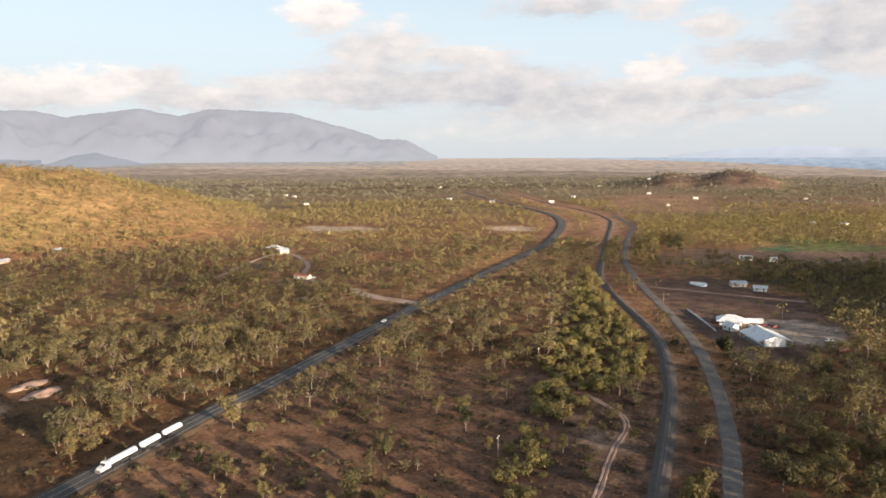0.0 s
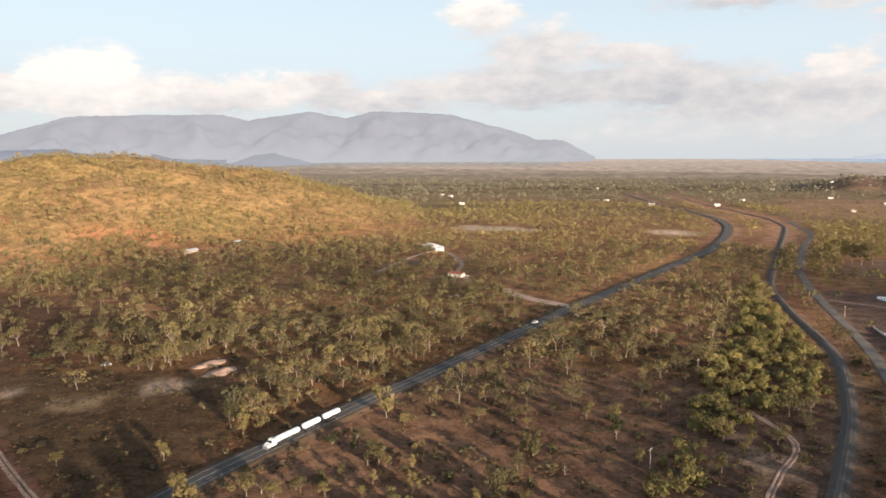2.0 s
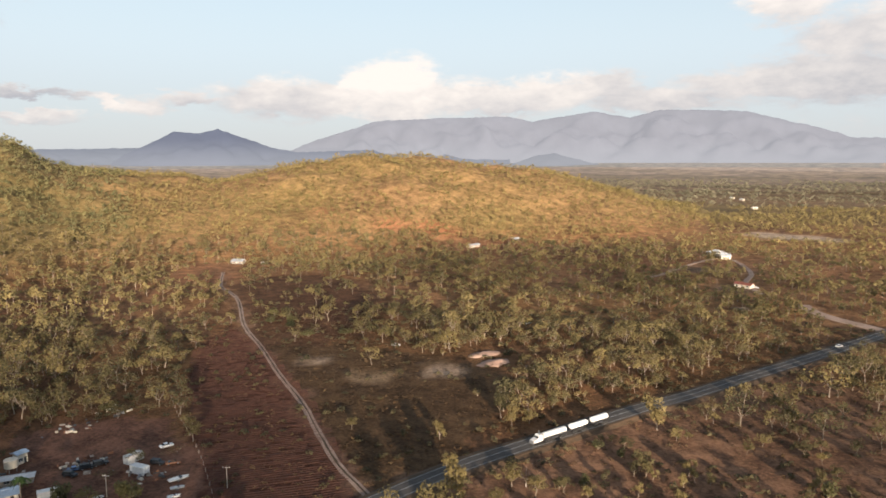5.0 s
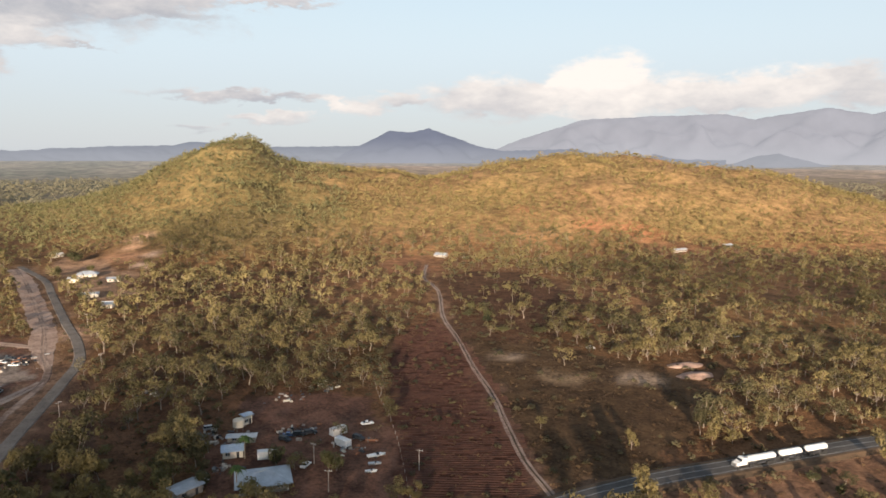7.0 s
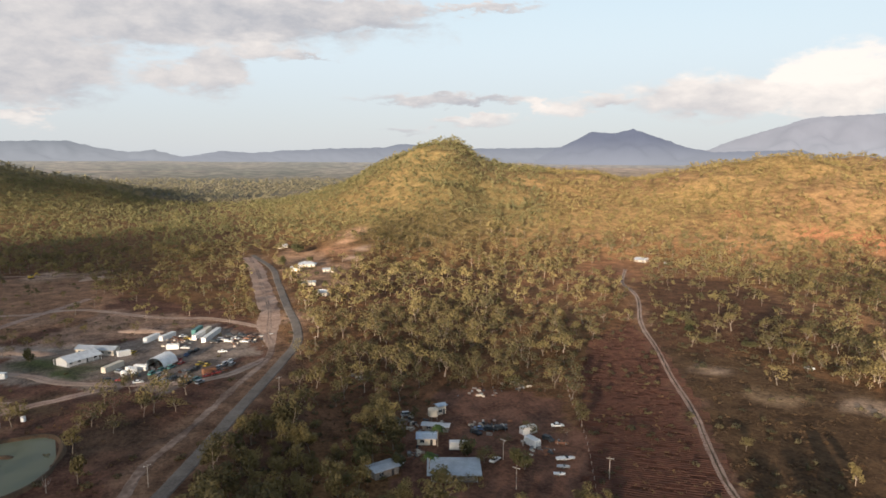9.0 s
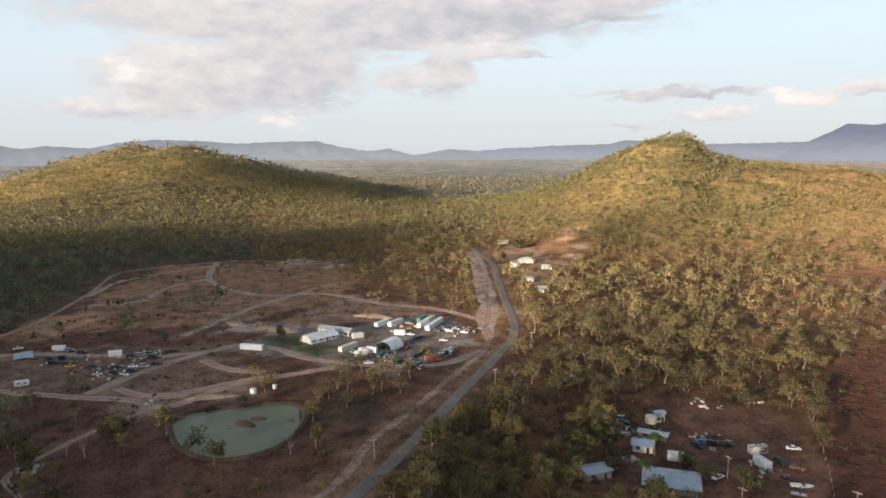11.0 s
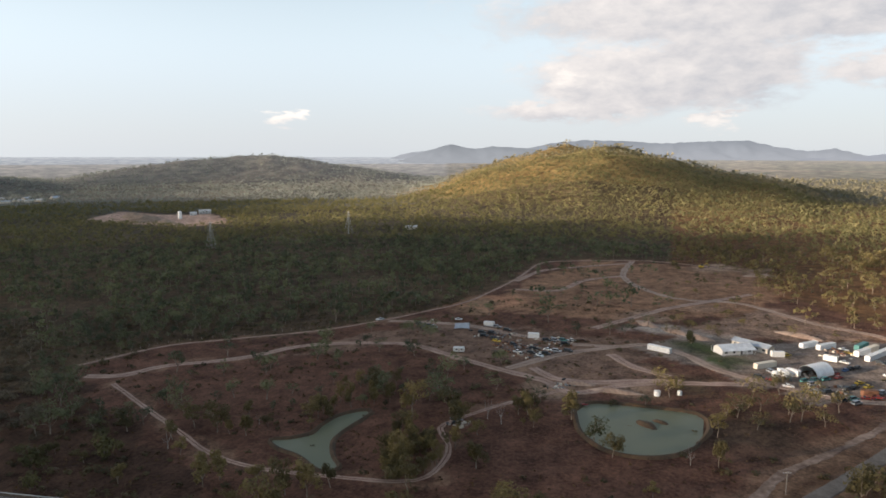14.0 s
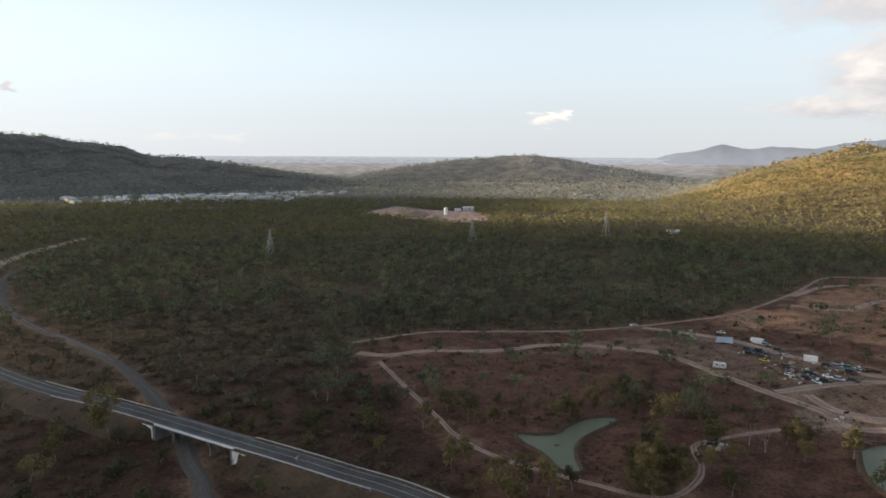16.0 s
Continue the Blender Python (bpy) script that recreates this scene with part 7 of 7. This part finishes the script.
def make_excavator():
    top = tagged(new("excavator"), "yellow excavator standing on a bare ridge", "excavator")
    for y in (-1.2, 1.2):
        bm = bmesh.new()
        prism(bm, [(-2, 0.1), (2, 0.1), (2.3, 0.5), (2, 0.9), (-2, 0.9), (-2.3, 0.5)], y - 0.3, y + 0.3)
        part("track", bm, DARK, top)
    boxes("body", YELLOW, top, (-2.2, 1.4, -1.4, 1.4, 1.0, 2.1), (-2.2, -0.9, -1.4, 1.4, 2.1, 2.5))
    boxes("cab", GLASS, top, (0.0, 1.4, 0.2, 1.4, 2.1, 3.2))
    bm = bmesh.new()
    rod(bm, (1.2, -0.3, 1.8), (4.2, -0.3, 4.6), 0.28, 6)
    part("boom", bm, YELLOW, top)
    bm = bmesh.new()
    rod(bm, (4.2, -0.3, 4.6), (6.0, -0.3, 2.4), 0.22, 6)
    part("arm", bm, YELLOW, top)
    bm = bmesh.new()
    prism(bm, [(5.6, 2.4), (6.5, 2.3), (6.3, 1.3), (5.5, 1.5)], -0.8, 0.2)
    part("bucket", bm, DARK, top)
    return top


put(make_excavator(), -640, -88, 114)


def make_lot_wall():
    top = tagged(new("boundary_wall"), "long low white boundary wall beside the service road", "wall", kind="structure")
    line = curve([(157.5, 445), (156.5, 420), (155, 398), (154, 388)], 6.0)
    mesh = None
    for a, b in zip(line[:-1], line[1:]):
        d = b - a
        w = boxes("panel", WHITE, top, (0, float(np.linalg.norm(d)) - 0.12, -0.08, 0.08, -0.2, 1.1), (-0.15, 0.15, -0.15, 0.15, -0.2, 1.3))
        w.matrix_basis = stand(a[0], a[1], math.degrees(math.atan2(d[1], d[0])))


make_lot_wall()


def lined_pond():
    top = tagged(new("lined_pond"), "small pond with a pale plastic lining", "pond", kind="structure")
    a = np.linspace(0, 2 * math.pi, 26, endpoint=False)
    e = 1 + 0.12 * np.sin(3 * a + 1)
    rows = [np.column_stack([np.cos(a) * 5.0 * e * s, np.sin(a) * 8.0 * e * s, np.full(26, z)]) for s, z in ((1.12, -0.1), (1.05, 0.7), (1.0, 0.7), (0.8, 0.35))]
    mesh_object("lining", np.vstack(rows), grid_faces(4, 26, True), [WHITE], True, parent=top)
    m, k, bsdf = material("pale_water", 0.1, 0, 0.5)
    k.link(k.mix(k.noise(place(k), 0.2, 3), (0.36, 0.42, 0.46), (0.46, 0.52, 0.55)), bsdf.inputs["Base Color"])
    bm = bmesh.new()
    bm.faces.new([bm.verts.new((np.cos(t) * 4.4 * s, np.sin(t) * 7.0 * s, 0.42)) for t, s in zip(a, e)])
    part("water", bm, m, top)
    put(top, 197, 533, 10)


lined_pond()


def make_palm(x, y):
    top = tagged(new("palm_tree"), "tall palm with drooping green fronds beside a house", "tree")
    v, f = tube([(0, 0, -0.3), (0.1, 0, 3.5), (0.2, 0.1, 7.5)], [0.24, 0.17, 0.14], 8)
    mesh_object("trunk", v, f, [MAT["bark"]], parent=top)
    rng = np.random.RandomState(3)
    for i in range(14):
        a, up = i * 2.4, rng.uniform(0.2, 1.0)
        vs, fs = [], []
        for s in np.linspace(0, 1, 7):
            r = 2.9 * s
            z = 7.5 + up * 1.6 * s - 2.6 * s * s
            w = 0.42 * math.sin(math.pi * min(s + 0.12, 1)) + 0.03
            for q, dz in ((-1, -0.12), (0, 0.08), (1, -0.12)):
                vs.append((0.2 + math.cos(a) * r - math.sin(a) * q * w, 0.1 + math.sin(a) * r + math.cos(a) * q * w, z + dz))
        mesh_object("frond", np.array(vs), grid_faces(7, 3), [MAT["palm"]], parent=top)
    put(top, x, y)


make_palm(-194, 79)
make_palm(-214, 90)


# single trees that stand out
RNG = np.random.RandomState(99)
for x_, y_, h_, w_, n_, leaf_, label_ in (
        (-288, -48, 11, 7.0, 900, "gum", "spreading gum tree beside the farm dam"), (-229, -62, 10, 4.0, 420, "scrub", "green tree leaning over the farm dam"), (142, 343, 9, 6.5, 1100, "scrub", "dense round tree beside the white hall"),
        (-203, 96, 6, 3.6, 600, "scrub", "dense green garden tree beside the house"), (-196, 99, 6, 3.6, 600, "gum", "yellow-green garden tree beside the house"), (-190, 108, 6, 3.4, 520, "scrub", "green garden tree in a dirt yard"), (-210, 124, 6, 3.0, 420, "gum", "pale green tree in a dirt yard"), (-378, -54, 6, 4.0, 700, "scrub", "dense dark tree by the yard house"),
        (-640, 110, 8, 6.0, 800, "scrub", "dense dark tree above the quarry houses"), (-713, 140, 9, 9.0, 1100, "scrub", "broad dense dark tree above the quarry houses"), (-648, 138, 6, 4, 500, "scrub", "dense shrub beside the white house"), (-600, 130, 5, 3.4, 420, "gum", "olive tree between the cottages"), (-560, 104, 5, 4, 420, "gum", "olive tree beside the quarry road"),
        (-520, 122, 5, 4, 420, "scrub", "dense shrub beside the long cottage"), (-526, 106, 5, 4, 420, "scrub", "dense shrub in front of the long cottage"), (-478, 106, 7, 4, 420, "gum", "olive tree in front of the grey-roofed cottage"), (-500, 100, 6, 4, 420, "gum", "olive tree beside the quarry road"), (-575, 128, 4, 3, 320, "scrub", "dense shrub between the cottages"),
        (-187, 80, 6, 4, 520, "scrub", "dense green tree in front of the house"), (-182, 87, 5, 4, 420, "gum", "yellow-green shrub in front of the house"), (-230, 76, 7, 4, 520, "gum", "olive tree at the yard's edge"), (-240, 79, 6, 4, 420, "gum", "olive tree at the yard's edge"), (-221, 67, 7, 4, 520, "scrub", "dense shrub at the yard's edge"), (-208, 61, 7, 5, 520, "scrub", "dense shrub behind the open shed"),
        (-266, 140, 4, 5, 420, "gum", "low yellow-green hedge shrub at the yard's end"), (-264, 146, 4, 5, 420, "scrub", "low green hedge shrub at the yard's end"), (-257, 151, 4, 5, 420, "gum", "low yellow-green hedge shrub at the yard's end"), (-250, 154, 4, 5, 420, "gum", "low yellow-green hedge shrub at the yard's end"), (-206, 137, 3, 4, 320, "gum", "low yellow-green shrub in the dirt yard"), (-208, 112, 4, 4.5, 320, "gum", "dry brownish shrub in the dirt yard"), (-187, 109, 5, 3.4, 420, "scrub", "green shrub in the dirt yard"),
        (-328, 286, 4, 6, 520, "scrub", "broad dark shrub on the red field"), (-310, 285, 4, 6, 520, "scrub", "broad dark shrub on the red field"), (-318, 294, 5, 6, 520, "scrub", "broad dark shrub on the red field"), (-285, 275, 4, 6, 520, "scrub", "broad dark shrub on the red field"), (-271, 291, 4, 6, 520, "scrub", "broad dark shrub on the red field"), (-264, 306, 4, 6, 520, "scrub", "broad dark shrub on the red field"), (-247, 302, 4, 6, 520, "scrub", "broad dark shrub on the red field"), (-340, 300, 5, 6, 520, "scrub", "broad dark shrub on the red field"),
        (-202, 72, 6, 3.4, 520, "scrub", "dense green tree beside a shed"), (175, 345, 6, 3.0, 420, "gum", "small gum tree in front of the white hall"), (8, 246, 10, 2.4, 420, "scrub", "narrow green tree on open ground")):
    put(make_tree("garden_tree", (bush_shape(RNG, h_ * 1.1, w_ * 0.85, n_) if leaf_ == "scrub" and h_ < 10 else gum_shape(RNG, h_, w_, n_)), leaf_, "bark", label_), x_, y_, RNG.uniform(0, 360))


TALL = None
for x_, y_, s_ in ((176, 640, 1.5), (190, 660, 1.7), (231, 715, 1.6), (234, 700, 1.45), (146, 608, 1.3), (172, 700, 1.5), (245, 705, 1.6), (226, 745, 1.7), (109, 504, 1.2), (244, 632, 1.1), (206, 690, 1.5), (216, 728, 1.6), (160, 662, 1.2)):
    if TALL is None:
        TALL = make_tree("tall_gum", gum_shape(RNG, 9.5, 4.2, 900), "gum", "bark", "tall spreading gum tree beside the old road")
        TALL.matrix_basis = stand(x_, y_, 0, 0, s_)
    else:
        copy_thing(TALL, stand(x_, y_, RNG.uniform(0, 360), 0, s_))


def make_canopy():
    top = tagged(new("car_canopy"), "low faded red sheet canopy on steel posts", "canopy")
    boxes("roof", RED, top, (-4.5, 4.5, -2.6, 2.6, 2.35, 2.5))
    for x in (-4.2, 0, 4.2):
        for y in (-2.4, 2.4):
            boxes("post", STEEL, top, (x - 0.06, x + 0.06, y - 0.06, y + 0.06, -0.2, 2.35))
    return top


put(make_canopy(), 199, 342, 22)


# ---- fences round the yards ----
def fence(points, label):
    top = tagged(new("fence"), label, "fence")
    line = curve(points, 5.0)
    mesh = None
    for p in line:
        if mesh is None:
            q = boxes("post", TIMBER, top, (-0.07, 0.07, -0.07, 0.07, -0.3, 1.3))
            mesh = q.data
        else:
            q = new("post", mesh)
            q.parent = top
        q.matrix_basis = stand(*p)
    for h in (0.4, 0.8, 1.2):
        sweep("wire", line, [(-0.008, h), (0.008, h + 0.012)], RUST, top)


fence([(-158, 117), (-200, 141), (-240, 160), (-262, 172)], "wire fence on timber posts beside a ploughed field")
fence([(-198, -298), (-244, -299), (-280, -273), (-312, -248)], "wire fence on timber posts along the cleared land")


# ---- the far industrial estate and scattered roofs on the plain ----
def far_sheds():
    rng = np.random.RandomState(5)
    kinds = {}
    for key, l, w, h, roof, label in (("big", 46, 18, 5, ROOF_WHITE, "distant white warehouse on the plain"), ("mid", 20, 12, 4, ROOF_GREY, "distant grey warehouse on the plain"), ("small", 12, 8, 3.4, ROOF_GREY, "distant grey shed on the plain"), ("blue", 16, 10, 4, ROOF_BLUE, "distant blue-roofed shed on the plain"), ("house", 10, 7, 2.8, ROOF_WHITE, "distant white farm roof on the plain")):
        kinds[key] = [make_house(label, l, w, h, 1.6, CREAM, roof, "warehouse" if key != "house" else "farm_house", category="warehouse" if key != "house" else "house", openings=False), False]
    for i in range(150):
        r = rng.uniform(1470, 1720)
        az = radians(rng.uniform(151, 167.5) if i % 3 else rng.uniform(153, 162))
        thing(kinds, ("mid", "small", "small", "blue", "mid", "small")[rng.randint(6)], -math.sin(az) * r, math.cos(az) * r, rng.choice([20, 110]) + rng.uniform(-4, 4))
    thing(kinds, "big", -640, -1470, 120)
    thing(kinds, "big", -700, -1520, 120)
    for i in range(18):
        r = rng.uniform(1640, 1800)
        az = radians(rng.uniform(146, 153))
        thing(kinds, ("mid", "small", "blue")[rng.randint(3)], -math.sin(az) * r, math.cos(az) * r, rng.uniform(0, 180))
    for i in range(16):
        r = rng.uniform(1000, 2300)
        az = radians(rng.uniform(-30, 20))
        thing(kinds, "house", -math.sin(az) * r, math.cos(az) * r, rng.uniform(0, 180))


far_sheds()


# ---- furrows of the ploughed field ----
def furrows():
    """Low earth ridges across the red field."""
    a, b = np.array((-0.77, 0.63)), np.array((0.63, 0.77))
    start = np.array((-158, 115.0))
    rng = np.random.RandomState(31)
    V, F, n = [], [], 0
    for i in range(150):
        s = np.arange(-30, 75, 2.5)
        p = start + a * (i * 1.6) + b * s[:, None]
        p = p + a * (0.5 * lumps(p[:, 0], p[:, 1], 30, 33))[:, None]
        ok = inside(p[:, 0], p[:, 1], PLOUGHED) & (rng.uniform(0, 1, len(s)) < 0.93)
        for j in np.flatnonzero(ok[:-1] & ok[1:]):
            for q in (p[j], p[j + 1]):
                z = float(land(*q))
                h = rng.uniform(0.08, 0.26)
                V += [(*(q - a * 0.55), z - 0.05), (*q, z + h), (*(q + a * 0.55), z - 0.05)]
            F += [(n, n + 1, n + 4, n + 3), (n + 1, n + 2, n + 5, n + 4)]
            n += 6
    tagged(mesh_object("furrows", np.array(V), np.array(F), [MAT["furrow"]]), "low red furrows of a ploughed field", "field", kind="stuff")


MAT["furrow"] = worn("red_ploughed_soil", (0.056, 0.026, 0.018), (0.120, 0.055, 0.035), 0.25, relief=0.05)
furrows()
